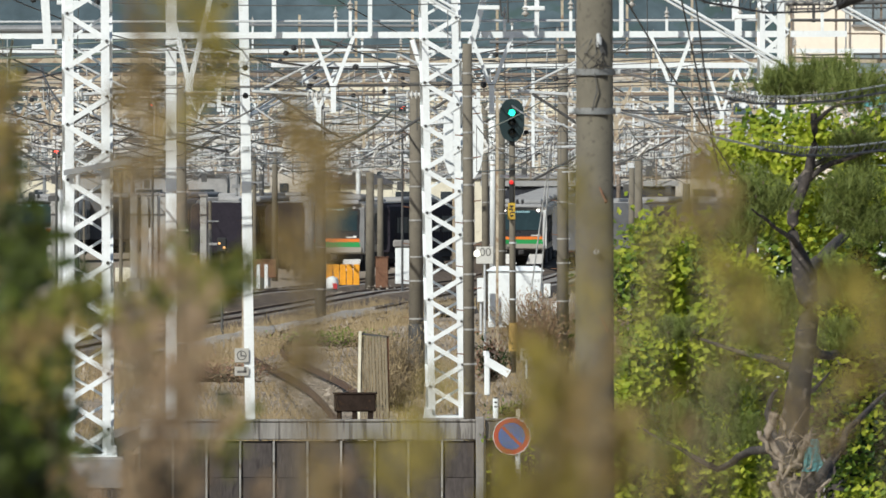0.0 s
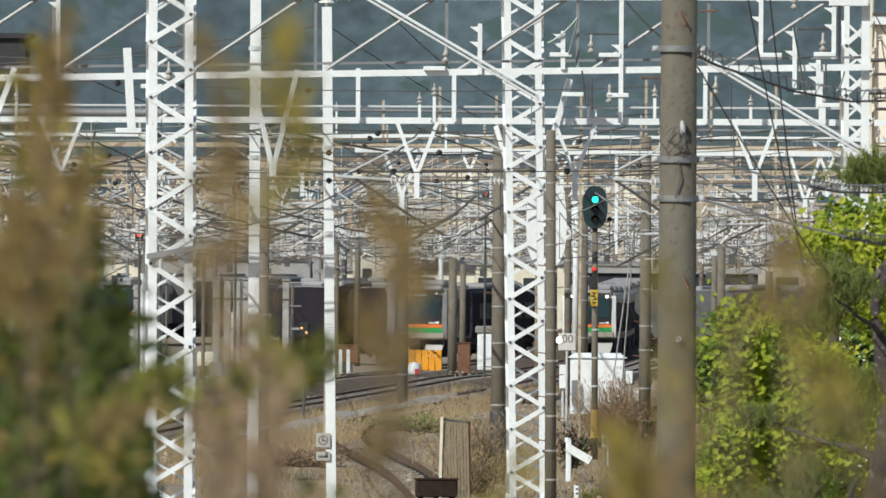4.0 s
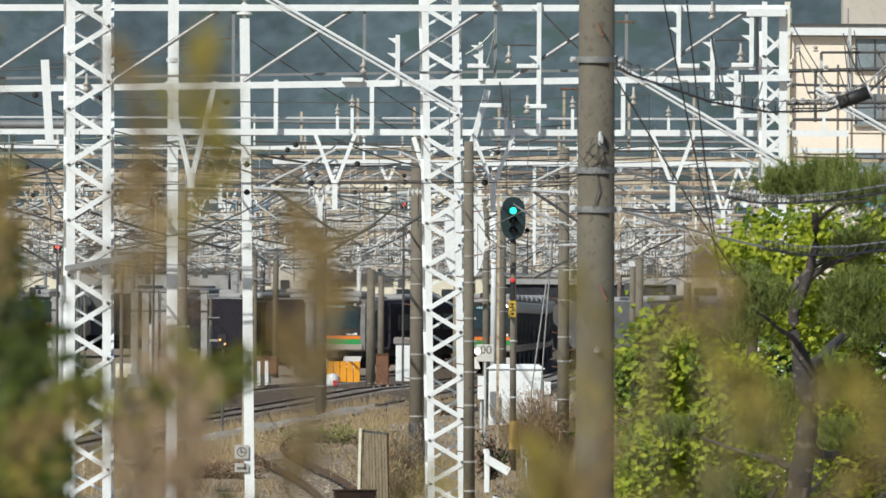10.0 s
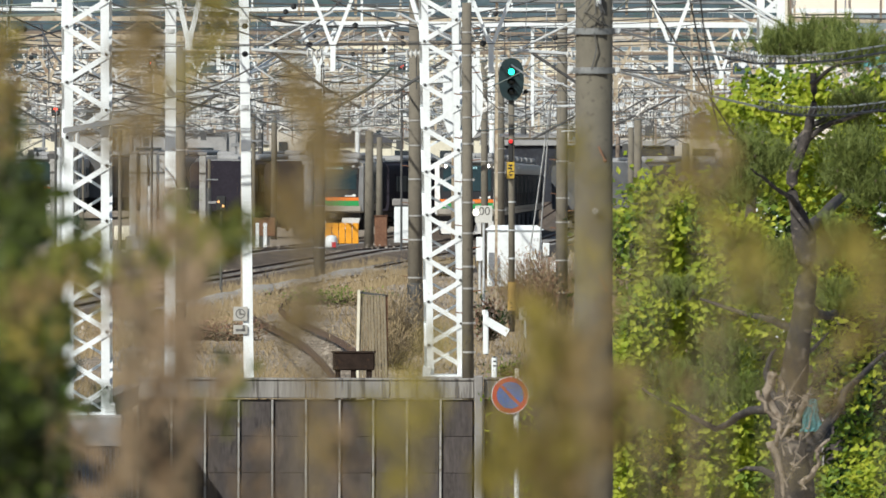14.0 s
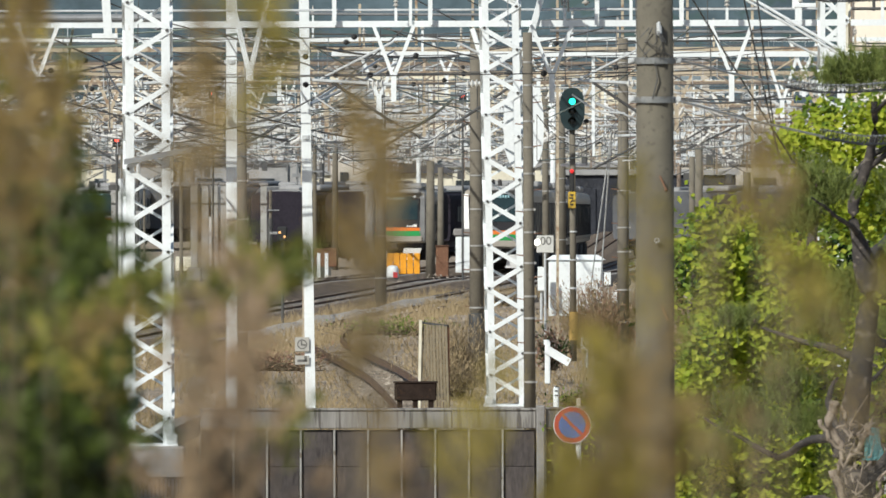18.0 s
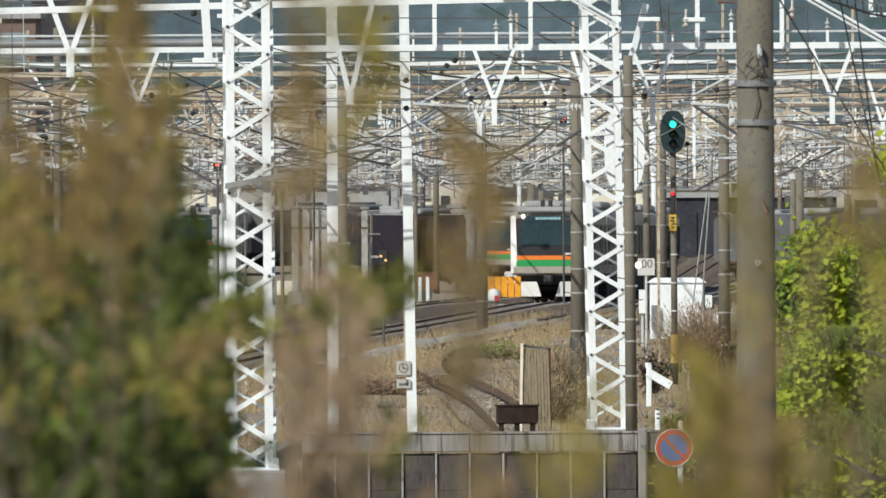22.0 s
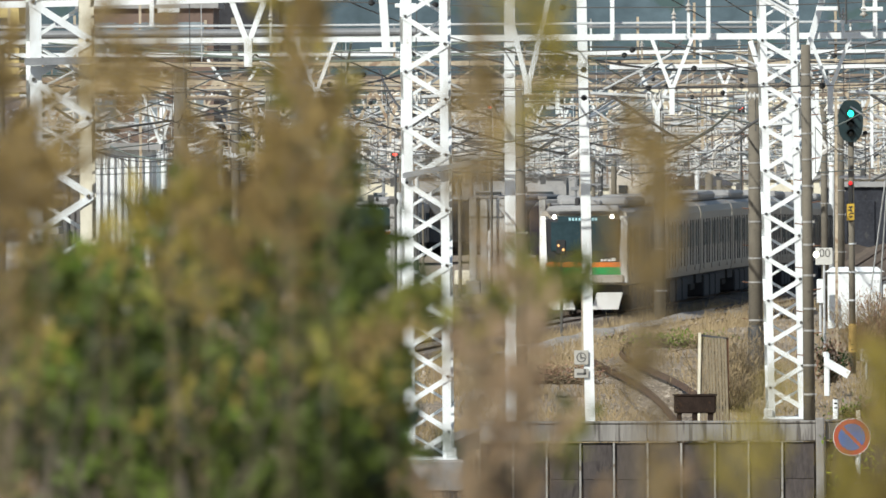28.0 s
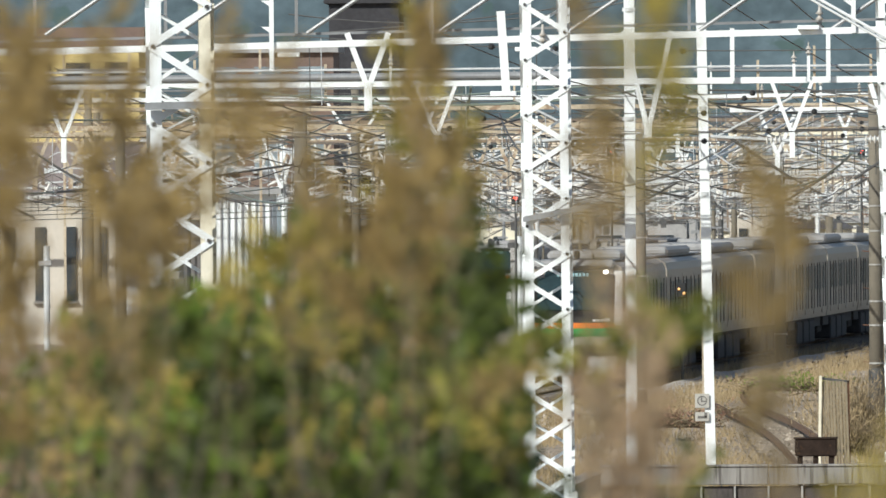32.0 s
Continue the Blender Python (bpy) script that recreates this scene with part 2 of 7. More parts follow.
ground = new("ground", mesh_of(bm, "ground", GROUND, True))
tagged(ground, "dry grassy railway yard with brown earth and ballast", "ground", kind="structure")

# street before the wall
bm = B()
box(bm, (0, 190, -2.29), (400, 66, 0.05))
tagged(new("road", mesh_of(bm, "road", ASPHALT)), "grey asphalt street below the railway wall", "road", kind="structure")

# wooded hills far behind the yard, their haze put into the colour
bm = B()
hx = [-2200, -1500, -1000, -600] + [-330 + i * 5.0 for i in range(125)] + [500, 900, 1500, 2200]
hy = [2300 + j * 5.0 for j in range(34)] + [2600, 3000]
g = {}
for i, x in enumerate(hx):
    for j, y in enumerate(hy):
        f = min(1.0, j / 33)
        z = -3 + f * (170 + 40 * noise.noise((x * 0.0025, 3.1, 0.7))) + (7 * noise.noise((x * 0.02, y * 0.02, 2)) + 4.5 * abs(noise.noise((x * 0.09, y * 0.09, 5)))) * min(1, j / 2)
        g[i, j] = bm.verts.new((x, y, z))
for i in range(len(hx) - 1):
    for j in range(len(hy) - 1):
        bm.faces.new((g[i, j], g[i + 1, j], g[i + 1, j + 1], g[i, j + 1]))
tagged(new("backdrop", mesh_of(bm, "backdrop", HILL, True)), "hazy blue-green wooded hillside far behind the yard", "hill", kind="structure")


# ---- retaining wall along the street ----
def wall_run(name, p, q, top, low, posts, label):
    """Dark panels between upright steel posts under a concrete coping."""
    p, q = Vector((*p, 0)), Vector((*q, 0))
    d = q - p
    turn = math.degrees(math.atan2(d.y, d.x))
    w = thing(name, (p.x, p.y, 0), label, "wall", kind="structure", turn=turn)
    L = d.length
    h = top - 0.42 - low
    bm = B()
    box(bm, (L / 2, 0.12, low + h / 2), (L, 0.12, h))
    part("backing", bm, WALLDARK, w)
    n = max(2, round(L / posts))
    step = L / n
    bm = B()
    box(bm, (0, 0, 0), (step - 0.07, 0.08, h / 3 - 0.008), bevel=0.006)
    first = part("panel", bm, WALLDARK, w)
    first.matrix_basis = pose(step / 2, 0.03, low + h / 6)
    bm = B()
    box(bm, (0, 0, 0), (0.045, 0.11, h), bevel=0.008)
    post = part("post", bm, POSTW, w, "pale weathered steel post")
    post.matrix_basis = pose(0, -0.02, low + h / 2)
    for i in range(n):
        for k in range(3):
            if i or k:
                again(first, pose((i + 0.5) * step, 0.03 + random.uniform(-0.006, 0.006), low + h * (2 * k + 1) / 6, 0, random.uniform(-0.3, 0.3), 0))
        if i:
            again(post, pose(i * step, -0.02, low + h / 2))
    m = max(1, round(L / 1.65))
    cs = L / m
    bm = B()
    box(bm, (0, 0, 0), (cs - 0.012, 0.34, 0.36), bevel=0.015)
    box(bm, (0, -0.01, 0.205), (cs - 0.004, 0.38, 0.05), bevel=0.012)
    cap = part("coping", bm, STREAKED, w, "grey rain-streaked concrete coping")
    cap.matrix_basis = pose(cs / 2, 0.06, top - 0.21)
    for i in range(1, m):
        again(cap, pose((i + 0.5) * cs, 0.06 + random.uniform(-0.01, 0.01), top - 0.21 + random.uniform(-0.006, 0.006)))
    return w


wall_run("wall_south", (-6.165, 321.9), (0.665, 321.9), 0.33, -2.32, 0.66, "dark panelled retaining wall with a concrete coping")
wall_run("wall_east", (0.849, 321.9), (10.505, 321.9), 0.35, -2.32, 1.3, "dark retaining wall with a pale concrete coping")
wall_run("wall_west", (-8.6, 226.0), (-6.25, 321.4), 0.2, -2.32, 1.6, "dark retaining wall running towards the street")
bm = B()
box(bm, (0, 0, -1.0), (0.17, 0.42, 2.75), bevel=0.02)
pier = new("wall_pier", mesh_of(bm, "wall_pier", CONCRETE))
pier.location = (0.755, 321.85, 0.03)
tagged(pier, "grey concrete pier between two lengths of wall", "wall", kind="structure")


# ---- lattice masts ----
def lattice_mast(at, height, width, panel, lean, label, leg=0.16, material=WHITE, turn=0.0, top=1.0, phase=0.0):
    """Four angle legs laced on all four faces; lean is the sideways offset at the top."""
    m = thing("lattice_mast", at, label, "mast", "lattice masts of the yard", turn=turn)
    h = width / 2

    def pt(x, y, z):
        k = 1 - (1 - top) * z / height
        return Vector((x * k + lean * z / height, y * k, z))
    # Left legs stay white: the lit side is put into the colour.
    for sx in (-1, 1):
        for sy in (-1, 1):
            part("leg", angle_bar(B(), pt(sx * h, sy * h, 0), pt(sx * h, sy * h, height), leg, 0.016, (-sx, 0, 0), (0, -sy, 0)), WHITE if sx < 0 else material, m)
    step = panel
    n = int(height / step)
    for face, (ax, ay, bx, by) in enumerate(((-h, -h, h, -h), (-h, h, h, h), (-h, -h, -h, h), (h, -h, h, h))):
        for i in range(-2, n - 1):
            z0, z1 = phase + i * step, phase + (i + 1) * step
            if z0 < 0:
                continue
            flip = (i + (face in (1, 3))) % 2
            p = pt(ax, ay, z1 if flip else z0)
            q = pt(bx, by, z0 if flip else z1)
            o = Vector((0, -0.012, 0)) if face == 0 else Vector((0, 0.012, 0)) if face == 1 else Vector((-0.012, 0, 0)) if face == 2 else Vector((0.012, 0, 0))
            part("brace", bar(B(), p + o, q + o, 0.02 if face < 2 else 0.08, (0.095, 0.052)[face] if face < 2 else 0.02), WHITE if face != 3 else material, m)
    # gusset bolts on the front face
    bm = B()
    for i in range(n - 1):
        for sx in (-1, 1):
            if (i % 2 == 0) == (sx < 0):
                c = pt(sx * (h - 0.05), -h, phase + i * step)
                rod(bm, c + Vector((0, -0.045, 0)), c, 0.03, n=6)
    part("bolts", bm, DARKSTEEL, m, kind="stuff")
    bm = B()
    box(bm, (0, 0, 0.02), (width + 0.22, width + 0.22, 0.04))
    for sx in (-1, 1):
        for sy in (-1, 1):
            box(bm, (sx * h, sy * h, 0.12), (leg * 1.3, leg * 1.3, 0.16), bevel=0.02)
    part("base_plate", bm, material, m)
    bm = B()
    box(bm, (0, 0, -0.3), (width + 0.5, width + 0.5, 0.6), bevel=0.04)
    part("footing", bm, CONCRETE, m, "grey concrete footing")
    return m


lattice_mast((0.082, 328.5, 0.27), 14.0, 0.765, 0.449, -0.26, "white-painted lattice steel mast on a concrete footing behind the wall", leg=0.14, turn=0.6, phase=0.647)
MAST_L = lattice_mast((-6.497, 291.0, 0.25), 14.0, 0.82, 0.508, -0.06, "white-painted lattice steel mast with a dark angle bracket", leg=0.155, turn=0.8)
MAST_W = lattice_mast((-9.792, 215.9, -2.3), 16.0, 0.83, 0.53, -0.05, "cream lattice steel mast, its lit left side coloured white, with a bolted cross plate", leg=0.16, material=CREAM, turn=3, phase=0.85)
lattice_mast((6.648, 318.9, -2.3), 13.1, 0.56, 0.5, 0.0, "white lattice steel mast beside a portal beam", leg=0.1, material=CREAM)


def mast_plate(mast, z, x0, x1, y, rise):
    bm = B()
    angle_bar(bm, (x0, y, z - rise / 2), (x1, y, z + rise / 2), 0.1, 0.014, (0, -1, 0), (0, 0, 1))
    part("cross_plate", bm, ZINC, mast, "grey angle plate bolted across the mast")


mast_plate(MAST_L, (5.519)-0.25, -0.46, 0.78, -0.5, 0.23)
mast_plate(MAST_W, 7.231+2.3, -0.52, 0.5, -0.52, 0.02)


# ---- white tubular poles ----
def tube_pole(at, height, r, label, lean=0.0):
    p = thing("tubular_pole", at, label, "pole", "white tubular poles")
    part("shaft", bar(B(), (0, 0, 0), (lean, 0, height), r * 1.8, r * 1.8), WHITE, p)
    bm = B()
    for z in (0.02,):
        rod(bm, (0, 0, z - 0.03), (0, 0, z + 0.03), r * 1.7, n=16)
    for k in range(6):
        a = k * math.tau / 6
        rod(bm, (r * 1.4 * math.cos(a), r * 1.4 * math.sin(a), 0.05), (r * 1.4 * math.cos(a), r * 1.4 * math.sin(a), 0.12), 0.02, n=6)
    part("flange", bm, GALV, p)
    for z in (height * 0.55, height * 0.72):
        part("band", rod(B(), (lean * z / height, 0, z - 0.04), (lean * z / height, 0, z + 0.04), r * 1.18, n=16), GALV, p)
    bm = B()
    rod(bm, (0, 0, -0.5), (0, 0, -0.02), r * 2.4, n=16)
    part("footing", bm, CONCRETE, p)
    return p


tube_pole((-5.726, 334.1, 0.0), 13.5, 0.125, "white-painted square steel tube pole in dry grass", 0.0)
POLE_B = tube_pole((-4.06, 334.1, 0.0), 10.6, 0.115, "white-painted square steel tube pole with a small number plate and insulator", -0.17)


def insulator(parent, at, h=0.45, r=0.11, name="insulator"):
    bm = B()
    prof = [(0.03, 0)]
    for k in range(3):
        z = h * (0.12 + 0.25 * k)
        prof += [(0.04, z), (r * (1.1 - 0.22 * k), z + 0.01), (r * (0.95 - 0.22 * k), z + h * 0.08), (0.04, z + h * 0.15)]
    prof += [(0.025, h)]
    lathe(bm, prof, at, n=12)
    return part(name, bm, INSUL, parent, "white porcelain insulator", smooth=False)


insulator(POLE_B, (-0.17, 0, 10.6), 0.62, 0.16)
# number plates on the tubular pole
PLATE = mat("dull_weathered_plate", (0.40, 0.39, 0.36), 0.7, 0, 0.15, 0.1, 0.1)
INK = mat("faded_dark_ink", (0.13, 0.125, 0.12), 0.7, 0, 0.2, 0.1, 0.0)
bm = B()
box(bm, (-0.179, -0.15, 1.471), (0.30, 0.012, 0.30), bevel=0.004)
plate = part("number_plate", bm, PLATE, POLE_B, "small white plate with a dark ring and mark")
bm = B()
bmesh.ops.create_circle(bm, segments=20, radius=0.105)
inner = [e for e in bm.edges]
r = bmesh.ops.extrude_edge_only(bm, edges=inner)
bmesh.ops.scale(bm, vec=(0.78, 0.78, 1), verts=[v for v in r["geom"] if isinstance(v, bmesh.types.BMVert)])
bmesh.ops.transform(bm, matrix=pose(-0.179, -0.159, 1.471, 90), verts=bm.verts)
box(bm, (-0.19, -0.158, 1.495), (0.03, 0.006, 0.10))
box(bm, (-0.143, -0.158, 1.46), (0.08, 0.006, 0.03))
part("ring_mark", bm, INK, plate)
bm = B()
box(bm, (-0.179, -0.15, 1.138), (0.30, 0.012, 0.19), bevel=0.004)
plate2 = part("lower_plate", bm, PLATE, POLE_B, "small white plate with a dark bar")
bm = B()
box(bm, (-0.179, -0.159, 1.126), (0.2, 0.006, 0.05))
box(bm, (-0.107, -0.159, 1.174), (0.05, 0.006, 0.11))
part("bar_mark", bm, INK, plate2)


# ---- concrete poles of the yard ----
DULLBAND = mat("dull_band_steel", (0.36, 0.355, 0.34), 0.6, 0.2, 0.3, 0.1, 0.1, stain=(0.2, 0.15, 0.11))


def concrete_pole(at, height, r, label, bands=0.9, steps=True, lean=0.0, sleeve=0.0):
    p = thing("concrete_pole", at, label, "pole", "concrete poles of the yard")
    part("shaft", rod(B(), (0, 0, -0.4), (lean, 0, height), r, r * 0.78, n=18), POLECON, p, smooth=True)
    z = 0.8
    k = 0
    while bands and z < height - 0.3:
        rr = r * (1 - 0.22 * z / height)
        x = lean * z / height
        bm = rod(B(), (x, 0, z - 0.02), (x, 0, z + 0.02), rr * 1.06, n=18)
        box(bm, (x + rr * 1.1, -0.03, z), (0.05, 0.05, 0.05))
        part("band", bm, DULLBAND, p, "dull galvanised steel band")
        z += bands * (1 + 0.25 * math.sin(k * 2.3))
        k += 1
    if steps:
        z = 1.6
        k = 0
        while z < height - 0.4:
            s = 1 if k % 2 else -1
            x = lean * z / height
            part("step_bolt", rod(B(), (x + s * r * 0.8, -0.05, z), (x + s * (r + 0.14), -0.05, z + 0.02), 0.012, n=5), RUST, p)
            z += 0.45
            k += 1
    if sleeve:
        part("cable_sleeve", rod(B(), (0, 0, 0), (lean * sleeve / height, 0, sleeve), r * 1.1, r * 1.07, n=18), DARKSTEEL, p, "dark grey sleeve round the foot")
    return p


concrete_pole((-0.648, 387.1, 0), 8.4, 0.185, "brown concrete pole with steel bands and a dark foot", 0.78, True, -0.02, 1.45)
concrete_pole((0.547, 326.7, 0), 8.0, 0.125, "slim brown concrete pole with step bolts beside the mast", 0.6, True, -0.05)
concrete_pole((1.98, 550.3, 0), 6.9, 0.21, "brown concrete pole in the yard", 1.1, False)
concrete_pole((1.462, 539.8, 0), 7.1, 0.13, "slim concrete pole in the yard", 1.3, False, -0.05)
concrete_pole((3.164, 418.9, 0), 8.3, 0.17, "brown concrete pole with rusty bands", 0.85, True)
concrete_pole((-2.932, 637.9, -0.25), 4.6, 0.2, "short brown concrete pole by the track", 0, False)
concrete_pole((-2.581, 652.7, -0.35), 4.4, 0.15, "short grey concrete pole by the track", 0, False)
concrete_pole((-4.094, 529.6, 0), 7.0, 0.2, "brown concrete pole half hidden by twigs", 1.4, False)
concrete_pole((-6.629, 401, 0), 7.2, 0.17, "brown concrete pole behind a white tubular pole", 1.3, False)
concrete_pole((-13.641, 359.8, 0), 7.6, 0.19, "brown concrete pole carrying cables", 0.9, True)
concrete_pole((-11.275, 350.8, 0), 7.4, 0.2, "brown concrete pole in the yard", 1.0, False)
concrete_pole((7.362, 597.2, 0), 5.0, 0.18, "grey concrete pole beside parked carriages", 0, False)
concrete_pole((7.261, 610.2, 0), 4.6, 0.14, "grey concrete pole beside parked carriages", 0, False)
concrete_pole((8.62, 561.3, 0), 4.2, 0.17, "grey concrete pole beside parked carriages", 0, False)


# ---- street pole near the camera ----
STREETCON = mat("pitted_pole_concrete", (0.135, 0.122, 0.094), 0.92, 0, 0.2, 0.12, 0.6, stain=(0.095, 0.085, 0.066), stain_at=0.58, fine=22)
SP = thing("utility_pole", (1.247, 130.5, -2.3), "tall brown-grey concrete utility pole with steel bands and bolts", "utility pole")
part("shaft", rod(B(), (0, 0, -0.3), (0.0, 0, 11.6), 0.186, 0.143, n=32), STREETCON, SP, smooth=True)


BANDG = mat("weathered_band_steel", (0.26, 0.27, 0.27), 0.45, 0.5, 0.3, 0.1, 0.1, stain=(0.16, 0.12, 0.09))


def pole_band(z, r, lug=1, w=0.052):
    bm = lathe(B(), [(r, -w / 2), (r + 0.012, -w / 2), (r + 0.012, w / 2), (r, w / 2)], (0, 0, z), n=32, ring=True)
    band = part("band", bm, BANDG, SP, "galvanised steel band")
    for s in (-1, 1):
        bm = box(B(), (s * (r + 0.03), -0.02, z), (0.05, 0.06, w * 0.9), bevel=0.006)
        rod(bm, (s * (r + 0.035), -0.07, z), (s * (r + 0.035), 0.05, z), 0.014, n=6)
        part("clamp", bm, GALV, band)
    return band


for v in (7.716+2.3, 6.805+2.3, 6.484+2.3):
    pole_band(v, 0.163)
for dx, v, ang in ((0.0, 8.023+2.3, 0), (0.16, 8.028+2.3, 1), (-0.16, 7.474+2.3, -1), (0.04, 5.856+2.3, 0), (0.05, 4.795+2.3, 0)):
    bm = B()
    p = Vector((dx, -0.155 if not ang else -0.04, v))
    q = p + (Vector((0.05, -0.07, -0.11)) if not ang else Vector((0.13 * ang, -0.03, 0)))
    rod(bm, p, q, 0.008, n=6)
    rod(bm, q, q + (q - p).normalized() * 0.012, 0.015, n=6)
    part("step_bolt", bm, RUST, SP, "rusty step bolt")
part("eye_nut", lathe(B(), [(0.012, 0), (0.024, 0), (0.024, 0.03), (0.012, 0.03)], (0.012, -0.172, 5.33+2.3), n=12, axis="Y", ring=True), GALV, SP)
bm = B()
box(bm, (0.03, -0.18, 7.065+2.3), (0.03, 0.05, 0.12), bevel=0.01)
rod(bm, (0.035, -0.2, 7.028+2.3), (0.035, -0.2, 7.093+2.3), 0.022, n=8)
part("clevis", bm, GALV, SP)
bm = B()
for k in range(7):
    a = random.uniform(-0.16, 0.16)
    pts = [(a * 0.3, -0.2, 7.074+2.3), (a, -0.19 - 0.02 * k, 6.958+2.3), (random.uniform(-0.15, 0.15), -0.17, 6.833+2.3)]
    chain(bm, pts, 0.005)
chain(bm, [(0.0, -0.175, 6.795+2.3), (0.02, -0.18, 6.656+2.3), (-0.02, -0.175, 6.493+2.3)], 0.006)
part("wire_tangle", bm, WIRE, SP, "tangle of thin dark wires", kind="stuff")


# ---- colour-light signal ----
SG = thing("railway_signal", (1.784, 403.8, 0), "dark colour-light railway signal showing green", "signal")
part("post", rod(B(), (0, 0, 0), (-0.03, 0, 5.896+0.2), 0.085, 0.075, n=14), POLECON, SG, "weathered brown post", smooth=True)
part("foot_sleeve", rod(B(), (0, 0, 0.544), (0, 0, 1.263), 0.11, n=14), mat("ochre_paint", (0.5, 0.33, 0.1), 0.7, stain=(0.25, 0.15, 0.06)), SG, "ochre-painted sleeve")
zc = 6.429
bm = B()
hw, hh = 0.32, 0.54
prof = [(hw * math.copysign(abs(math.cos(a)) ** 0.75, math.cos(a)), hh * math.copysign(abs(math.sin(a)) ** 0.85, math.sin(a))) for a in [k * math.tau / 28 for k in range(28)]]
fr = [bm.verts.new((x - 0.03, -0.2, zc + z)) for x, z in prof]
bk = [bm.verts.new((x - 0.03, -0.16, zc + z)) for x, z in prof]
bm.faces.new(fr)
bm.faces.new(bk[::-1])
for k in range(28):
    bm.faces.new((fr[k], bk[k], bk[(k + 1) % 28], fr[(k + 1) % 28]))
part("backboard", bm, mat("signal_black", (0.012, 0.03, 0.034), 0.45, 0, 0.2, 0.3, 0.1), SG, "black oval backboard")
part("lamp_case", box(B(), (-0.03, -0.05, zc), (0.36, 0.26, 0.9), bevel=0.04), BLACK, SG)
GREEN_ON = mat("green_signal_glow", (0.03, 1.0, 0.62), 0.3, emit=2.2, var=0.02, bump=0)
LENS_OFF = mat("unlit_lens", (0.03, 0.04, 0.04), 0.12, var=0.1, bump=0)
for k, z in enumerate((0.19, -0.06, -0.31)):
    c = (-0.03, -0.205, zc + z)
    lens = part("lens", lathe(B(), [(0.085, 0.0), (0.08, 0.02), (0.05, 0.03), (0.0, 0.034)], c, n=20, axis="Y"), GREEN_ON if k == 0 else LENS_OFF, SG, "lit green lens" if k == 0 else "unlit dark lens", smooth=True)
    bm = B()
    arc = [(-0.11 * math.cos(a), 0.11 * math.sin(a)) for a in [i * math.pi / 12 for i in range(-1, 14)]]
    for (x0, z0), (x1, z1) in zip(arc, arc[1:]):
        vs = [bm.verts.new((c[0] + x, y, c[2] + zz)) for x, zz, y in ((x0, z0, -0.2), (x1, z1, -0.2), (x1 * 0.96, z1 * 0.96, -0.42), (x0 * 0.96, z0 * 0.96, -0.42))]
        bm.faces.new(vs)
    bmesh.ops.solidify(bm, geom=bm.faces[:], thickness=0.012)
    part("hood", bm, BLACK, SG)
part("bracket", box(B(), (0.029, 0, 5.004), (0.72, 0.06, 0.07)), GALV, SG)
part("side_rod", rod(B(), (0.34, -0.02, 5.004), (0.34, -0.02, 6.04), 0.016, n=6), DARKSTEEL, SG)
part("red_lamp", lathe(B(), [(0.05, 0), (0.055, 0.08), (0.03, 0.12)], (-0.04, -0.09, 4.846), n=10, axis="Y"), mat("red_lens", (0.8, 0.03, 0.03), 0.3, emit=0.6, bump=0), SG, "small red lamp")
part("indicator_case", box(B(), (-0.04, -0.08, 4.601), (0.12, 0.12, 0.55), bevel=0.02), BLACK, SG)
plate = part("marker_plate", box(B(), (-0.04, -0.12, 4.112), (0.19, 0.02, 0.42), bevel=0.005), mat("yellow_plate", (0.55, 0.36, 0.04), 0.6), SG, "yellow plate with dark marks")
bm = B()
for k, (dx, dz) in enumerate(((0.0, 0.13), (-0.02, 0.05), (0.03, -0.03), (0.0, -0.11))):
    box(bm, (-0.04 + dx, -0.133, 4.112 + dz), (0.10, 0.006, 0.035))
    box(bm, (-0.04 - dx, -0.133, 4.112 + dz - 0.03), (0.035, 0.006, 0.03))
part("marks", bm, BLACK, plate)
bm = B()
for z in (3.306, 2.587, 1.868):
    rod(bm, (0, 0, z - 0.02), (0, 0, z + 0.02), 0.1, n=14)
part("bands", bm, GALV, SG)

# small square marker beside the signal
MK = thing("track_marker", (2.176, 412.7, 0), "small white square track marker with a ring", "sign")
part("stake", rod(B(), (0, 0, -0.3), (0, 0, 0.35), 0.03, n=8), GALV, MK)
pl = part("plate", box(B(), (0, -0.04, 0.341), (0.32, 0.012, 0.32), bevel=0.004), PLATE, MK)
part("ring", lathe(B(), [(0.07, 0), (0.11, 0), (0.11, 0.006), (0.07, 0.006)], (0, -0.048, 0.341), n=18, axis="Y", ring=True), BLACK, pl)


# ---- cabinets, signs and small things in the yard ----
CB = thing("relay_cabinet", (2.246, 492.4, 0), "weathered white relay cabinet with a shallow ridged roof", "cabinet")
x0, x1 = -0.842, 0.842
zt = 1.751
part("body", box(B(), (0, 0.4, zt / 2), (x1 - x0, 1.1, zt), bevel=0.02), WHITE, CB)
bm = B()
vs = [bm.verts.new(p) for p in ((x0 - 0.08, -0.22, zt), (x1 + 0.08, -0.22, zt), (x1 + 0.08, 1.02, zt), (x0 - 0.08, 1.02, zt), (x0 + 0.14, 0.05, zt + 0.15), (x1 - 0.14, 0.05, zt + 0.15), (x1 - 0.14, 0.75, zt + 0.15), (x0 + 0.14, 0.75, zt + 0.15))]
for f in ((0, 1, 5, 4), (1, 2, 6, 5), (2, 3, 7, 6), (3, 0, 4, 7), (4, 5, 6, 7), (3, 2, 1, 0)):
    bm.faces.new([vs[k] for k in f])
part("roof", bm, WHITE, CB)
for dx in (-0.4, 0.42):
    d = part("door", box(B(), (dx, -0.165, zt / 2), (0.78, 0.03, zt - 0.16), bevel=0.01), WHITE, CB)
    part("handle", box(B(), (dx + 0.28, -0.195, zt * 0.55), (0.03, 0.03, 0.14)), DARKSTEEL, d)
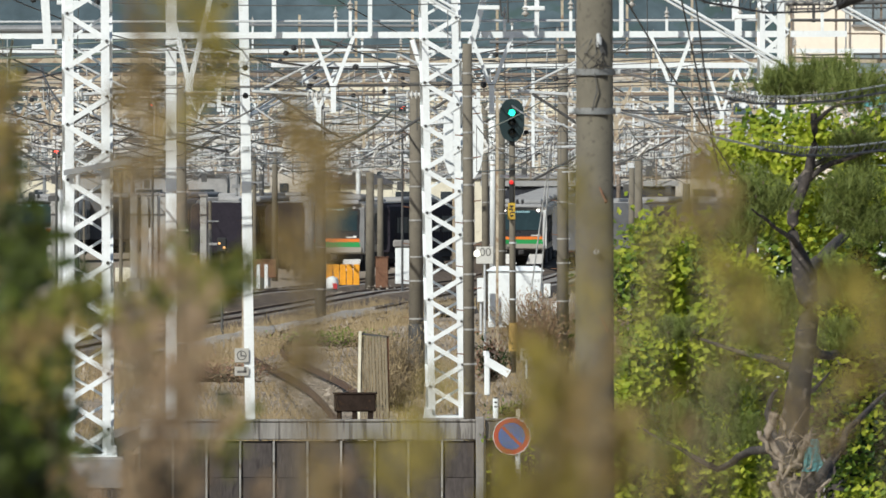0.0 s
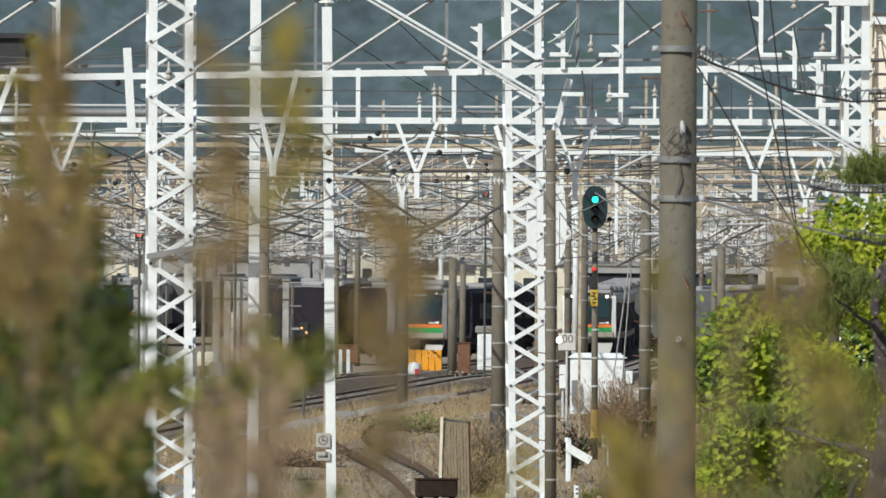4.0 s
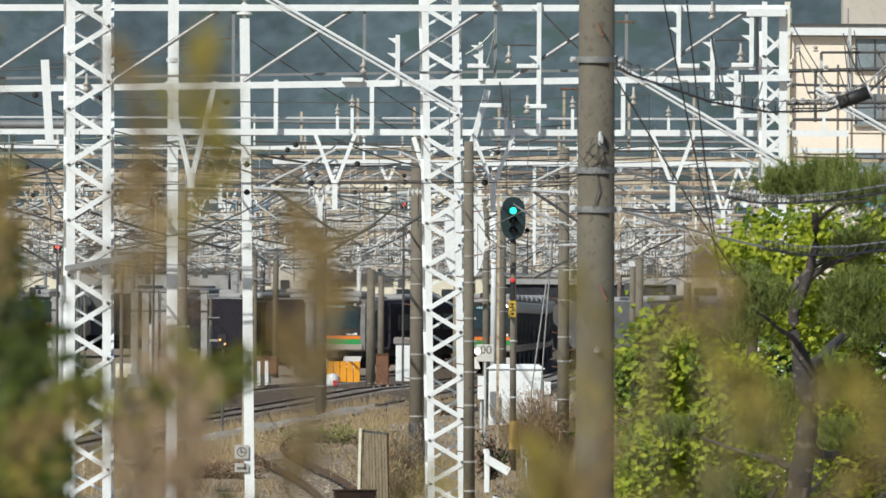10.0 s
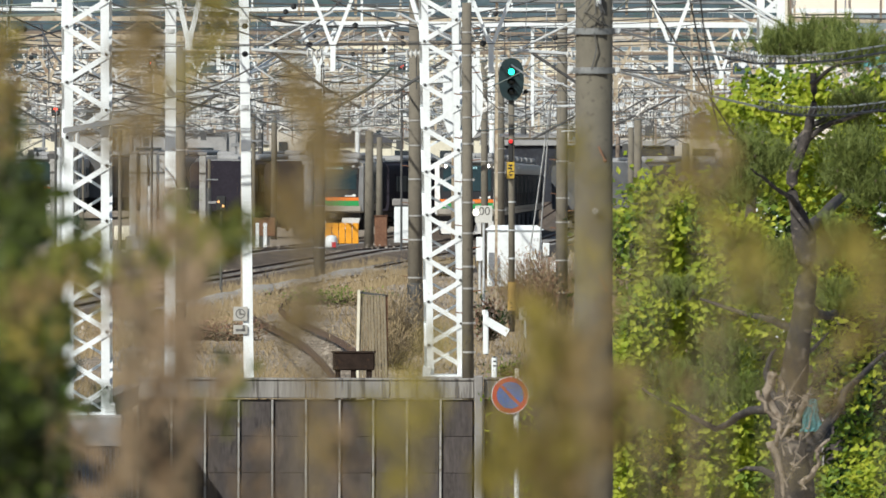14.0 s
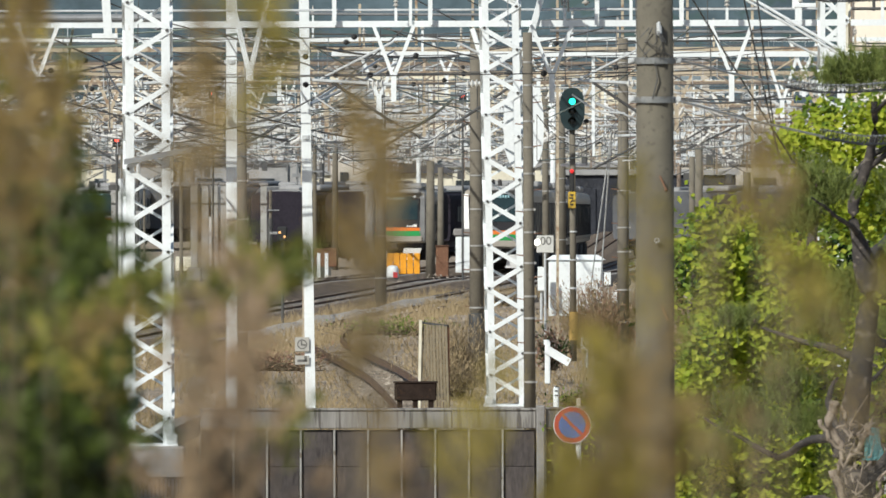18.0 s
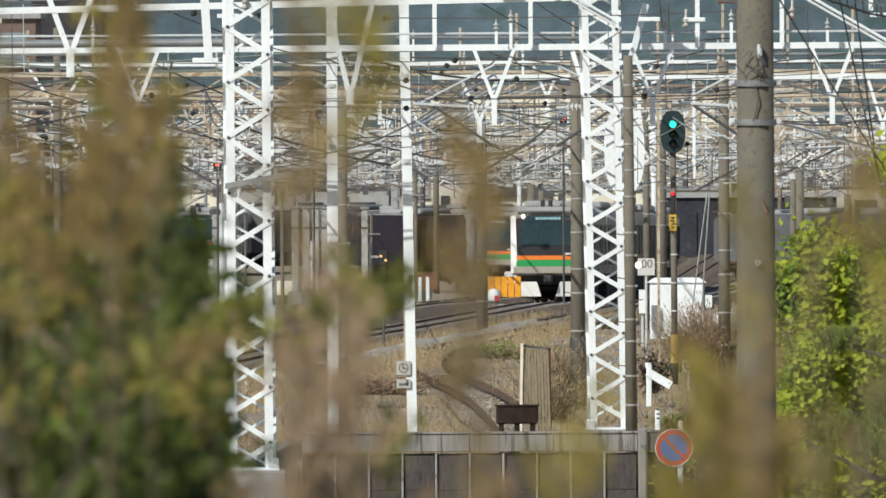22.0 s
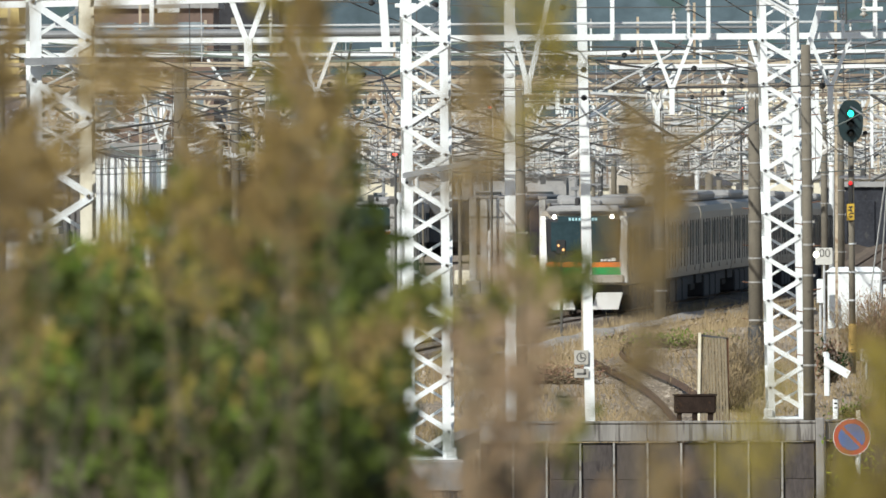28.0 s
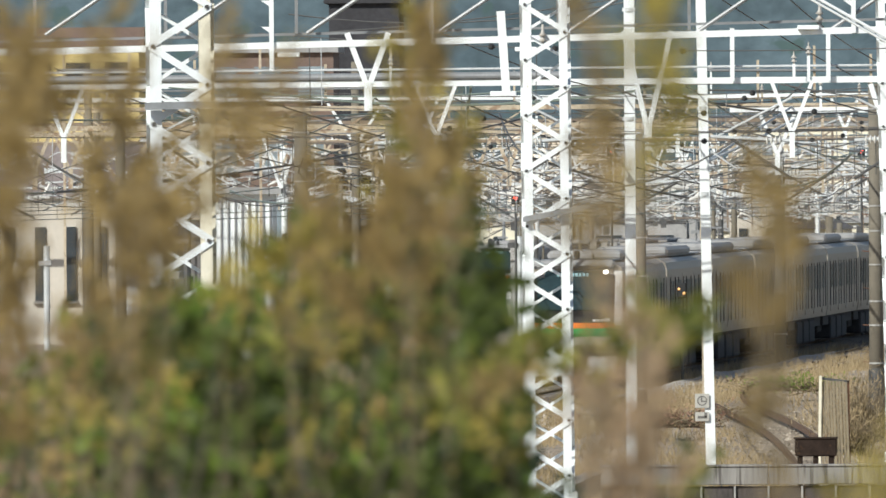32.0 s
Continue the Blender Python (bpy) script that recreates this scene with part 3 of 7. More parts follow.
bm = B()
for k in range(3):
    box(bm, (0.62 + 0.1 * (k - 1), -0.185, zt * 0.83), (0.06, 0.004, 0.1))
part("mark_plate", bm, GALV, CB)
for x, zz, w, h in ((1.175, 1.172, 0.23, 0.74), (3.228, 1.172, 0.21, 0.39), (3.439, 0.611, 0.18, 0.42)):
    e = thing("equipment_box", (x, 491.6, 0), "small pale grey equipment box on a post", "box", "boxes beside the cabinet")
    part("post", rod(B(), (0, 0, -0.2), (0, 0, zz), 0.04, n=8), GALV, e)
    part("case", box(B(), (0, 0, zz), (w, 0.25, h), bevel=0.012), WHITE, e)

NP = thing("speed_sign", (1.24, 463.9, 0), "white square speed board with black digits", "sign")
part("post", rod(B(), (-0.02, 0.03, -0.2), (-0.02, 0.03, 2.731), 0.035, n=8), GALV, NP)
part("board", box(B(), (-0.02, -0.02, 2.483), (0.5, 0.02, 0.5), bevel=0.006), mat("dulled_white_board", (0.58, 0.58, 0.55), 0.6, 0, 0.15, 0.15, 0.1, stain=(0.75, 0.76, 0.75)), NP)
words("digits", "00", 0.34, INK, NP, pose(0.0, -0.034, 2.565))
# Glare on the reflective board, added as a small glowing disc.
part("lamp", lathe(B(), [(0.10, 0), (0.09, 0.03), (0.03, 0.05)], (-0.25, -0.035, 2.53), n=16, axis="Y"), mat("pale_lamp_glow", (1.0, 0.98, 0.85), 0.3, emit=1.4, var=0.02, bump=0), NP, "round white glare spot on the board")

TM = thing("crossing_marker", (0.907, 326.4, 0), "white wooden marker post with a slanting arm", "marker post")
part("post", box(B(), (0, 0, 1.202), (0.115, 0.1, 0.88), bevel=0.015), WHITE, TM)
bm = B()
rod(bm, (0, 0, 0), (0, 0, 0.1), 0.06, n=8)
bmesh.ops.transform(bm, matrix=Matrix.Translation((-0.02, 0, 1.574)), verts=bm.verts)
part("knob", bm, WHITE, TM)
bm = bar(B(), (-0.03, -0.07, 1.481), (0.45, -0.09, 1.202), 0.05, 0.17)
part("arm", bm, WHITE, TM)
ST = thing("marker_stub", (1.081, 326.2, 0), "short white marker stub with dark marks", "marker post")
part("stub", box(B(), (0, 0, 0.28), (0.11, 0.1, 0.86), bevel=0.02), WHITE, ST)
bm = B()
for k in range(3):
    box(bm, (0.005, -0.052, 0.714 - 0.093 * k), (0.06, 0.006, 0.03))
part("mark_bars", bm, BLACK, ST)
SB = thing("cable_marker", (1.538, 324.4, 0.1), "small cream concrete cable marker", "marker post")
part("stub", box(B(), (0, 0, 0.2), (0.09, 0.09, 0.42), bevel=0.01), CREAM, SB)

SIGN = thing("no_parking_sign", (1.286, 267.3, -2.3), "round blue and red no-parking sign on a white pole", "road sign")
zc = 1.095 + 2.3
part("pole", rod(B(), (0, 0, -0.3), (-0.03, 0, zc + 0.26), 0.045, n=14), WHITE, SIGN, smooth=True)
RED = mat("sign_red", (0.55, 0.05, 0.05), 0.4, var=0.1, bump=0)
BLUE = mat("sign_blue", (0.03, 0.14, 0.50), 0.4, var=0.1, bump=0)
part("disc", lathe(B(), [(0.305, 0), (0.305, 0.012), (0.0, 0.012)], (-0.13, -0.06, zc), n=40, axis="Y"), RED, SIGN, "red rim")
part("field", lathe(B(), [(0.225, 0), (0.225, 0.004), (0.0, 0.004)], (-0.13, -0.0722, zc), n=40, axis="Y"), BLUE, SIGN, "blue field")
part("slash", box(B(), (-0.13, -0.078, zc), (0.44, 0.004, 0.05), Matrix.Rotation(radians(45), 3, "Y")), RED, SIGN, "red slash")
part("rim_edge", lathe(B(), [(0.305, 0), (0.317, 0), (0.317, 0.018), (0.305, 0.018)], (-0.13, -0.058, zc), n=40, axis="Y", ring=True), WHITE, SIGN)
for dz in (-0.14, 0.14):
    part("clamp", box(B(), (-0.02, -0.04, zc + dz), (0.12, 0.06, 0.05)), GALV, SIGN)

# ribbed panel leaning on its post, and a trough beside it
RP = thing("ribbed_panel", (-1.476, 334.1, -0.1), "weathered ribbed sheet panel with a pale edge post", "fence panel")
TAN = mat("weathered_tan_sheet", (0.25, 0.21, 0.145), 0.8, 0.1, 0.3, 0.3, 0.3, stain=(0.22, 0.15, 0.09))
for k in range(9):
    x = -0.24 + k * 0.066
    bm = B()
    box(bm, (x, 0.03 * (k % 2), 1.02), (0.05, 0.03, 1.9 - 0.05 * (k == 8)), Matrix.Rotation(radians(-1.6), 3, "Y"))
    part("rib", bm, TAN, RP)
part("edge_post", bar(B(), (-0.31, -0.03, -0.1), (-0.27, -0.03, 2.08), 0.05, 0.06), CREAM, RP, "pale edge post")
part("rail", bar(B(), (-0.29, 0.05, 2.03), (0.33, 0.05, 1.95), 0.05, 0.05), DARKSTEEL, RP)
part("rail", bar(B(), (-0.29, 0.05, 0.5), (0.33, 0.05, 0.5), 0.05, 0.05), DARKSTEEL, RP)
part("back_post", bar(B(), (0.33, 0.05, -0.1), (0.31, 0.05, 1.97), 0.05, 0.05), RUST, RP)
TR = thing("cable_trough", (-1.93, 325.6, 0.0), "dark rusty steel trough on two short feet", "trough")
DKRUST = mat("dark_rusty_trough", (0.03, 0.021, 0.017), 0.95, 0, 0.5, 0.2, 0.5, stain=(0.06, 0.035, 0.022), spec=0.1)
part("tray", box(B(), (0.12, 0.1, 0.62), (0.86, 0.5, 0.36), bevel=0.02), DKRUST, TR)
for dx in (-0.2, 0.12, 0.44):
    part("foot", box(B(), (dx, 0.1, 0.15), (0.11, 0.4, 0.7)), DKRUST, TR)
part("lid", box(B(), (0.12, 0.1, 0.815), (0.92, 0.54, 0.03)), DKRUST, TR)

# scraps lying by the spur
random.seed(52)
SCRAP = [mat("scrap_yellow", (0.6, 0.42, 0.05), 0.6), mat("scrap_red", (0.45, 0.07, 0.05), 0.6), WHITE]
for k in range(9):
    lt = thing("plastic_scrap", (-3.535 + 0.17 * k + random.uniform(-0.05, 0.05), 327.5 + random.uniform(-0.4, 0.8), -0.33), "small " + ("yellow", "red", "white")[k % 3] + " plastic scrap in the dry grass", "litter", "scraps by the spur")
    part("scrap", box(B(), (0, 0, 0.05), (random.uniform(0.06, 0.16), 0.1, random.uniform(0.04, 0.09)), bevel=0.01), SCRAP[k % 3], lt)

# orange barrier and what stands by it
OB = thing("safety_barrier", (-3.87, 610.1, -0.06), "bright orange ribbed safety barrier by the track", "barrier")
ORANGE = mat("orange_plastic", (0.85, 0.36, 0.02), 0.5, 0, 0.12, 0.4, 0.1)
for k in range(5):
    part("board", box(B(), (-0.5 + k * 0.26, 0, 0.56), (0.235, 0.06, 0.8), bevel=0.015), ORANGE, OB)
part("rail", box(B(), (0.02, 0.05, 0.85), (1.3, 0.05, 0.08)), ORANGE, OB)
for dx in (-0.55, 0.58):
    part("foot", box(B(), (dx, 0.05, 0.08), (0.08, 0.5, 0.18)), DARKSTEEL, OB)
WB = thing("white_drum", (-4.17, 597.2, 0), "white rounded drum with a red tag", "drum")
part("shell", lathe(B(), [(0.2, 0.08), (0.24, 0.15), (0.24, 0.4), (0.18, 0.52), (0.05, 0.56)], n=16), WHITE, WB, smooth=True)
part("tag", box(B(), (0.1, -0.25, 0.2), (0.16, 0.02, 0.2)), mat("red_cloth", (0.5, 0.03, 0.04), 0.8), WB, "red tag")
part("foot", box(B(), (0, 0, 0.04), (0.4, 0.4, 0.1)), DARKSTEEL, WB)
WH = thing("instrument_cabinet", (-1.614, 637.9, -0.24), "white weathered instrument cabinet beside the track", "cabinet")
part("body", box(B(), (0, 0, 0.85), (0.62, 0.5, 1.5), bevel=0.02), WHITE, WH)
part("cap", box(B(), (0, 0, 1.72), (0.8, 0.66, 0.3), bevel=0.05), CONCRETE, WH)
part("door", box(B(), (0.02, -0.26, 0.85), (0.48, 0.03, 1.3), bevel=0.008), WHITE, WH)
RBX = thing("rusty_box", (-2.4, 623.7, -0.15), "rust-brown steel box by the track", "box")
part("body", box(B(), (0, 0, 0.6), (0.5, 0.4, 1.2), bevel=0.03), RUST, RBX)
part("lid", box(B(), (0, 0, 1.21), (0.56, 0.46, 0.05), bevel=0.01), RUST, RBX)


# ---- tracks ----
BENDS = ((440.0, -11.4, 0.046), (466.0, -10.2, 0.048), (497.0, -8.62, 0.055), (527.0, -6.8, 0.058), (600.0, -2.8, 0.050), (656.0, -0.62, 0.032), (866.0, 3.5, 0.019), (920.0, 4.55, 0.0193))
SPUR = ((345.0, -1.75, -0.018), (367.0, -2.22, -0.023), (405.0, -3.36, -0.040), (430.0, -4.4, -0.040), (458.0, -5.2, -0.004), (480.0, -4.95, 0.024), (500.0, -4.1, 0.05), (540.0, -1.6, 0.065))


def bend(y, knots):
    """A smooth curve through (y, x, slope) knots, straight beyond both ends."""
    if y <= knots[0][0]:
        return knots[0][1] + knots[0][2] * (y - knots[0][0])
    for (y0, x0, m0), (y1, x1, m1) in zip(knots, knots[1:]):
        if y <= y1:
            h = y1 - y0
            t = (y - y0) / h
            return (2 * t ** 3 - 3 * t * t + 1) * x0 + (t ** 3 - 2 * t * t + t) * h * m0 + (3 * t * t - 2 * t ** 3) * x1 + (t ** 3 - t * t) * h * m1
    return knots[-1][1] + knots[-1][2] * (y - knots[-1][0])


def path_x(y):
    """The through track, y along the yard."""
    return bend(y, BENDS)


def track(name, fx, y0, y1, step, label, bed=None, wide=1.0, sleeper=None, sunk=0.0):
    t = thing(name, (0, 0, 0), label, "track", "tracks of the yard", kind="structure")
    ys = [y0 + i * step for i in range(int((y1 - y0) / step) + 1)]
    bm = B()
    rings = []
    for y in ys:
        z = yard_z(y)
        rings.append([bm.verts.new((fx(y) + dx, y, z + dz)) for dx, dz in ((-2.6 * wide, -0.45), (-1.2 * wide, -0.07), (1.2 * wide, -0.07), (2.6 * wide, -0.45))])
    for a, b in zip(rings, rings[1:]):
        for k in range(3):
            bm.faces.new((a[k], a[k + 1], b[k + 1], b[k]))
    if sunk:
        bm.free()
    else:
        part("ballast_bed", bm, bed or BALLAST, t)
    for s in (-0.5335, 0.5335):
        bm = B()
        rings = []
        for y in ys:
            z = yard_z(y)
            rings.append([bm.verts.new((fx(y) + s + dx, y, z + dz - sunk)) for dx, dz in ((-0.05, -0.14), (-0.033, 0.0), (0.033, 0.0), (0.05, -0.14))])
        for a, b in zip(rings, rings[1:]):
            for k in range(3):
                bm.faces.new((a[k], a[k + 1], b[k + 1], b[k]))
        part("rail", bm, RAIL, t)
    bm = B()
    y = y0
    n = 0
    while y < min(y1, y0 + 330) and not sunk:
        box(bm, (fx(y), y, yard_z(y) - 0.136), (2.0, 0.22, 0.14))
        y += 1.2
    if not sunk:
        part("sleepers", bm, sleeper or CONCRETE, t, kind="stuff")
    else:
        bm.free()
    return t


track("track_main", path_x, 345, 1300, 10, "curving railway track on brown ballast")
# Dark ballast, its colour darkened further for the shade beside the train.
DARKBAL = mat("iron_stained_ballast", (0.085, 0.076, 0.07), 0.97, 0, 0.6, 1.1, 1.0, stain=(0.17, 0.14, 0.11), stain_at=0.6, fine=14, spec=0.1)
track("track_second", lambda y: path_x(y) + 4.0, 545, 1300, 10, "railway track on dark ballast with shade put into its colour", DARKBAL)
track("track_siding", lambda y: path_x(y) - 4.4 - max(0, 600 - y) * 0.012, 360, 1300, 10, "siding track on brown ballast")
track("track_spur", lambda y: bend(y, SPUR), 328, 545, 4, "rusty curving spur track in dry grass", sunk=0.1)

# pale ridge of gravel along the cess
GRAVEL = mat("pale_gravel", (0.37, 0.34, 0.30), 0.97, 0, 0.35, 0.4, 1.0, stain=(0.24, 0.21, 0.18), fine=12)
bm = B()
rows_ = []
for i in range(70):
    y = 446 + i * 1.5
    x = path_x(y) + 3.2
    h = 0.34 + 0.12 * noise.noise((y * 0.13, 1.3, 0)) + 0.05 * noise.noise((y * 0.9, 4.1, 0))
    rows_.append([bm.verts.new((x + dx + 0.15 * noise.noise((y * 0.4, dx, 2)), y, -0.36 + h * k)) for dx, k in ((-0.9, 0), (-0.5, 0.7), (-0.1, 1.0), (0.4, 0.75), (0.9, 0))])
for a, b in zip(rows_, rows_[1:]):
    for k in range(4):
        bm.faces.new((a[k], a[k + 1], b[k + 1], b[k]))
tagged(new("gravel_ridge", mesh_of(bm, "gravel_ridge", GRAVEL)), "low pale gravel ridge beside the track", "gravel", kind="stuff")

# loose stones and scraps on and beside the tracks
STONES = leaf_mat("loose_stones", (0.08, 0.065, 0.05), (0.48, 0.42, 0.35), 0.0)
random.seed(19)
bm = B()
for k in range(24000):
    y = 326 + 300 * random.random() ** 1.5
    x = random.uniform(-0.041, 0.012) * y
    if y < wall_y(x) + 1:
        continue
    d = min(abs(x - path_x(y) - e) for e in (0, 4.2, -4.7))
    z = -0.08 if d < 1.2 else -0.34
    r = random.uniform(0.02, 0.05) * (1.5 if random.random() < 0.04 else 1)
    q = [Vector((x, y, z)) + Vector((random.uniform(0.6, 1.3) * r * i, random.uniform(0.6, 1.3) * r * j, random.uniform(0.5, 1.5) * r * h)) for i, j, h in ((-1, -1, -0.3), (1, -1, -0.3), (0, 1, -0.3), (0, 0, 0.75))]
    v = [bm.verts.new(p) for p in q]
    for f in ((0, 1, 3), (1, 2, 3), (2, 0, 3)):
        bm.faces.new([v[i] for i in f])
tagged(new("loose_stones", mesh_of(bm, "loose_stones", STONES)), "loose pale and dark ballast stones over the yard", "stones", kind="stuff")

# ---- the train ----
STEEL = mat("brushed_stainless_steel", (0.385, 0.35, 0.30), 0.5, 0.2, 0.12, 1.2, 0.05)
ROOFG = mat("grey_train_roof", (0.30, 0.30, 0.30), 0.6, 0.1, 0.15, 1.0, 0.1)
# GLASSD and UNDER are lightened a little: distance haze put into the colour.
GLASSD = mat("dark_train_glass", (0.028, 0.052, 0.062), 0.35, 0, 0.2, 1.0, 0.0, spec=0.12)
MASK = mat("black_front_mask", (0.03, 0.03, 0.035), 0.3, 0, 0.1, 0.5, 0.0)
ORG = mat("stripe_orange", (0.80, 0.20, 0.03), 0.45, 0, 0.05, 0.5, 0)
GRN = mat("stripe_green", (0.02, 0.30, 0.08), 0.45, 0, 0.05, 0.5, 0)
UNDER = mat("underframe_dark", (0.05, 0.048, 0.05), 0.8, 0.2, 0.3, 0.4, 0.3)
FWHITE = mat("front_white", (0.82, 0.82, 0.80), 0.35, 0, 0.04, 0.5, 0)
LAMP = mat("headlight_glow", (1.0, 0.97, 0.9), 0.2, emit=6, var=0, bump=0)
DIM = mat("unlit_headlight", (0.5, 0.5, 0.5), 0.15, var=0.05, bump=0)


def section(bm, y, w, z0, z1):
    """A body section: upright sides, rounded eaves."""
    h = w / 2
    pts = [(-h + 0.06, z0), (-h, z0 + 0.35), (-h, z1 - 0.42), (-h + 0.07, z1 - 0.2), (-h + 0.32, z1 - 0.07), (-0.5, z1), (0.5, z1), (h - 0.32, z1 - 0.07), (h - 0.07, z1 - 0.2), (h, z1 - 0.42), (h, z0 + 0.35), (h - 0.06, z0)]
    return [bm.verts.new((x, y, z)) for x, z in pts]


def carriage(name, label, front=False, body=STEEL, lit=True, pillar=None):
    """A commuter carriage 20 m long that heads to -y; its origin lies at rail level under its leading end."""
    c = thing(name, (0, 0, 0), label, "train", "carriages of the train")
    L = 19.5
    bm = B()
    a, b = section(bm, 0.35 if front else 0.1, 2.95, 1.0, 3.62), section(bm, L, 2.95, 1.0, 3.62)
    for k in range(12):
        bm.faces.new((a[k], b[k], b[(k + 1) % 12], a[(k + 1) % 12]))
    bm.faces.new(a)
    bm.faces.new(b[::-1])
    part("body", bm, body, c)
    bm = B()
    box(bm, (0, L / 2 + 0.2, 3.62), (2.2, L - 0.6, 0.06), bevel=0.02)
    part("roof", bm, ROOFG, c, "grey roof")
    part("air_conditioner", box(B(), (0, L * 0.5, 3.74), (2.3, 9.5, 0.3), bevel=0.1), ROOFG, c)
    for yy in (L * 0.2, L * 0.8):
        part("roof_vent", box(B(), (0, yy, 3.72), (0.7, 0.9, 0.18), bevel=0.05), ROOFG, c)
    for s in (-1, 1):
        for k in range(4):
            yc = 2.4 + k * 4.9
            d = part("door", box(B(), (s * 1.472, yc, 2.1), (0.035, 1.34, 1.9), bevel=0.01), body, c)
            for e in (-0.32, 0.32):
                part("door_glass", box(B(), (s * 1.488, yc + e, 2.42), (0.02, 0.44, 0.82)), GLASSD, d)
            if k < 3:
                w = part("window", box(B(), (s * 1.478, yc + 2.45, 2.42), (0.02, 2.5, 0.86)), GLASSD, c, "dark side window")
                for e in (-0.42, 0.42):
                    part("mullion", box(B(), (s * 1.488, yc + 2.45 + e, 2.42), (0.012, 0.05, 0.86)), body, w)
        for k in range(11):
            part("body_rib", box(B(), (s * 1.485, 1.4 + k * 1.7 + 0.3 * (k % 2), 2.15), (0.04, 0.06, 1.6)), UNDER, c)
    part("underframe", box(B(), (0, L / 2, 0.82), (2.5, L - 1.0, 0.36)), UNDER, c)
    for yy in (5.5, 9.2, 12.6):
        part("equipment_box", box(B(), (0, yy, 0.52), (2.7, 2.9, 0.8), bevel=0.05), UNDER, c)
    for yy in (2.8, L - 2.8):
        bg = part("bogie", box(B(), (0, yy, 0.5), (2.0, 2.6, 0.26), bevel=0.05), UNDER, c)
        for dy in (-1.05, 1.05):
            for s in (-1, 1):
                part("wheel", lathe(B(), [(0.43, -0.05), (0.43, 0.05)], (s * 0.56, yy + dy, 0.43), n=20, axis="X"), UNDER, bg)
    if front:
        y = 0.0
        m = part("front_mask", box(B(), (0, 0.18, 2.4), (2.52, 0.36, 1.62), bevel=0.06), MASK, c, "black front mask")
        part("windscreen", box(B(), (0.02, -0.012, 2.62), (2.2, 0.03, 0.98), bevel=0.012), GLASSD, m, "dark blue-green windscreen")
        part("destination_panel", box(B(), (0, -0.02, 3.2), (1.7, 0.03, 0.2), bevel=0.006), GLASSD, m)
        bm = B()
        for k in range(9):
            box(bm, (-0.45 + k * 0.11, -0.038, 3.2), (0.07, 0.006, 0.1))
        part("destination_strip", bm, mat("pale_led", (0.3, 0.5, 0.55), 0.4, emit=0.25 if lit else 0.0, bump=0), m, kind="stuff")
        for s in (-1, 1):
            bm = B()
            z = [(1.08, 0.04), (1.5, 0.0), (2.3, 0.0), (3.2, 0.05), (3.3, 0.1)]
            rr = []
            for zz, o in z:
                rr.append([bm.verts.new((s * x, yy, zz)) for x, yy in ((1.2 + 0.03 * (zz - 1.1), -0.02 + o), (1.46, 0.06 + o), (1.475, 0.4), (1.2, 0.3))])
            for p, q in zip(rr, rr[1:]):
                for k in range(4):
                    bm.faces.new((p[k], p[(k + 1) % 4], q[(k + 1) % 4], q[k]))
            bm.faces.new(rr[0])
            bm.faces.new(rr[-1])
            part("corner_pillar", bm, pillar or FWHITE, c)
            part("headlight", lathe(B(), [(0.07, 0), (0.065, 0.03), (0.02, 0.04)], (s * 0.97, -0.01, 3.28), n=14, axis="Y"), LAMP if lit else DIM, m, "round headlight")
        part("stripe_upper", box(B(), (0, 0.01, 1.68), (2.5, 0.05, 0.16)), ORG, c, "orange front stripe")
        part("stripe_lower", box(B(), (0, 0.012, 1.47), (2.5, 0.05, 0.25)), GRN, c, "green front stripe")
        part("lower_panel", box(B(), (0, 0.12, 1.2), (2.7, 0.3, 0.3), bevel=0.04), STEEL, c)
        part("roof_front", box(B(), (0, 0.5, 3.5), (2.5, 0.8, 0.26), bevel=0.1), ROOFG, c)
        bm = B()
        for k in range(3):
            box(bm, (0.62 + 0.12 * k, -0.006, 1.83), (0.09, 0.02, 0.07))
        box(bm, (1.0, -0.006, 1.85), (0.16, 0.02, 0.11))
        part("emblem", bm, FWHITE, c, "small white lettering bars")
        for s in (-1, 1):
            bm = B()
            v0 = [(s * 0.45, -0.1, 0.75), (s * 1.3, 0.05, 0.75), (s * 1.15, 0.1, 0.18), (s * 0.28, -0.05, 0.18)]
            f = [bm.verts.new(p) for p in v0]
            bk = [bm.verts.new((p[0], p[1] + 0.3, p[2])) for p in v0]
            bm.faces.new(f)
            bm.faces.new(bk[::-1])
            for k in range(4):
                bm.faces.new((f[k], bk[k], bk[(k + 1) % 4], f[(k + 1) % 4]))
            part("skirt", bm, FWHITE, c, "pale snow-plough skirt")
        part("coupler", box(B(), (0, -0.2, 0.85), (0.34, 0.7, 0.3), bevel=0.06), UNDER, c)
        for s in (-0.25, 0.05):
            part("aerial", box(B(), (s, 0.9, 3.75), (0.16, 0.3, 0.34), bevel=0.04), UNDER, c)
    return c


LEAD = carriage("train_lead_carriage", "steel commuter train cab end with orange and green stripes, headlights on", True)
CARS = [LEAD]
mid = carriage("train_carriage", "stainless steel commuter carriage with dark doors and windows")
CARS.append(mid)
for k in range(7):
    CARS.append(copy_thing(mid, Matrix()))

# a parked train farther back and dark stock in the sidings
PK = carriage("parked_train", "parked commuter train cab end with orange and green stripes, lights off", True, lit=False, pillar=ROOFG)
PK.matrix_basis = pose(-5.333, 779.6, -1.13, 0, 0, -2)
PK["group"] = ""
DARKB = mat("dark_brown_stock", (0.026, 0.023, 0.032), 0.75, 0.0, 0.25, 1.0, 0.1, stain=(0.034, 0.028, 0.034), spec=0.1)
GREYB = mat("dark_grey_stock", (0.105, 0.11, 0.12), 0.5, 0.2, 0.3, 1.5, 0.1)
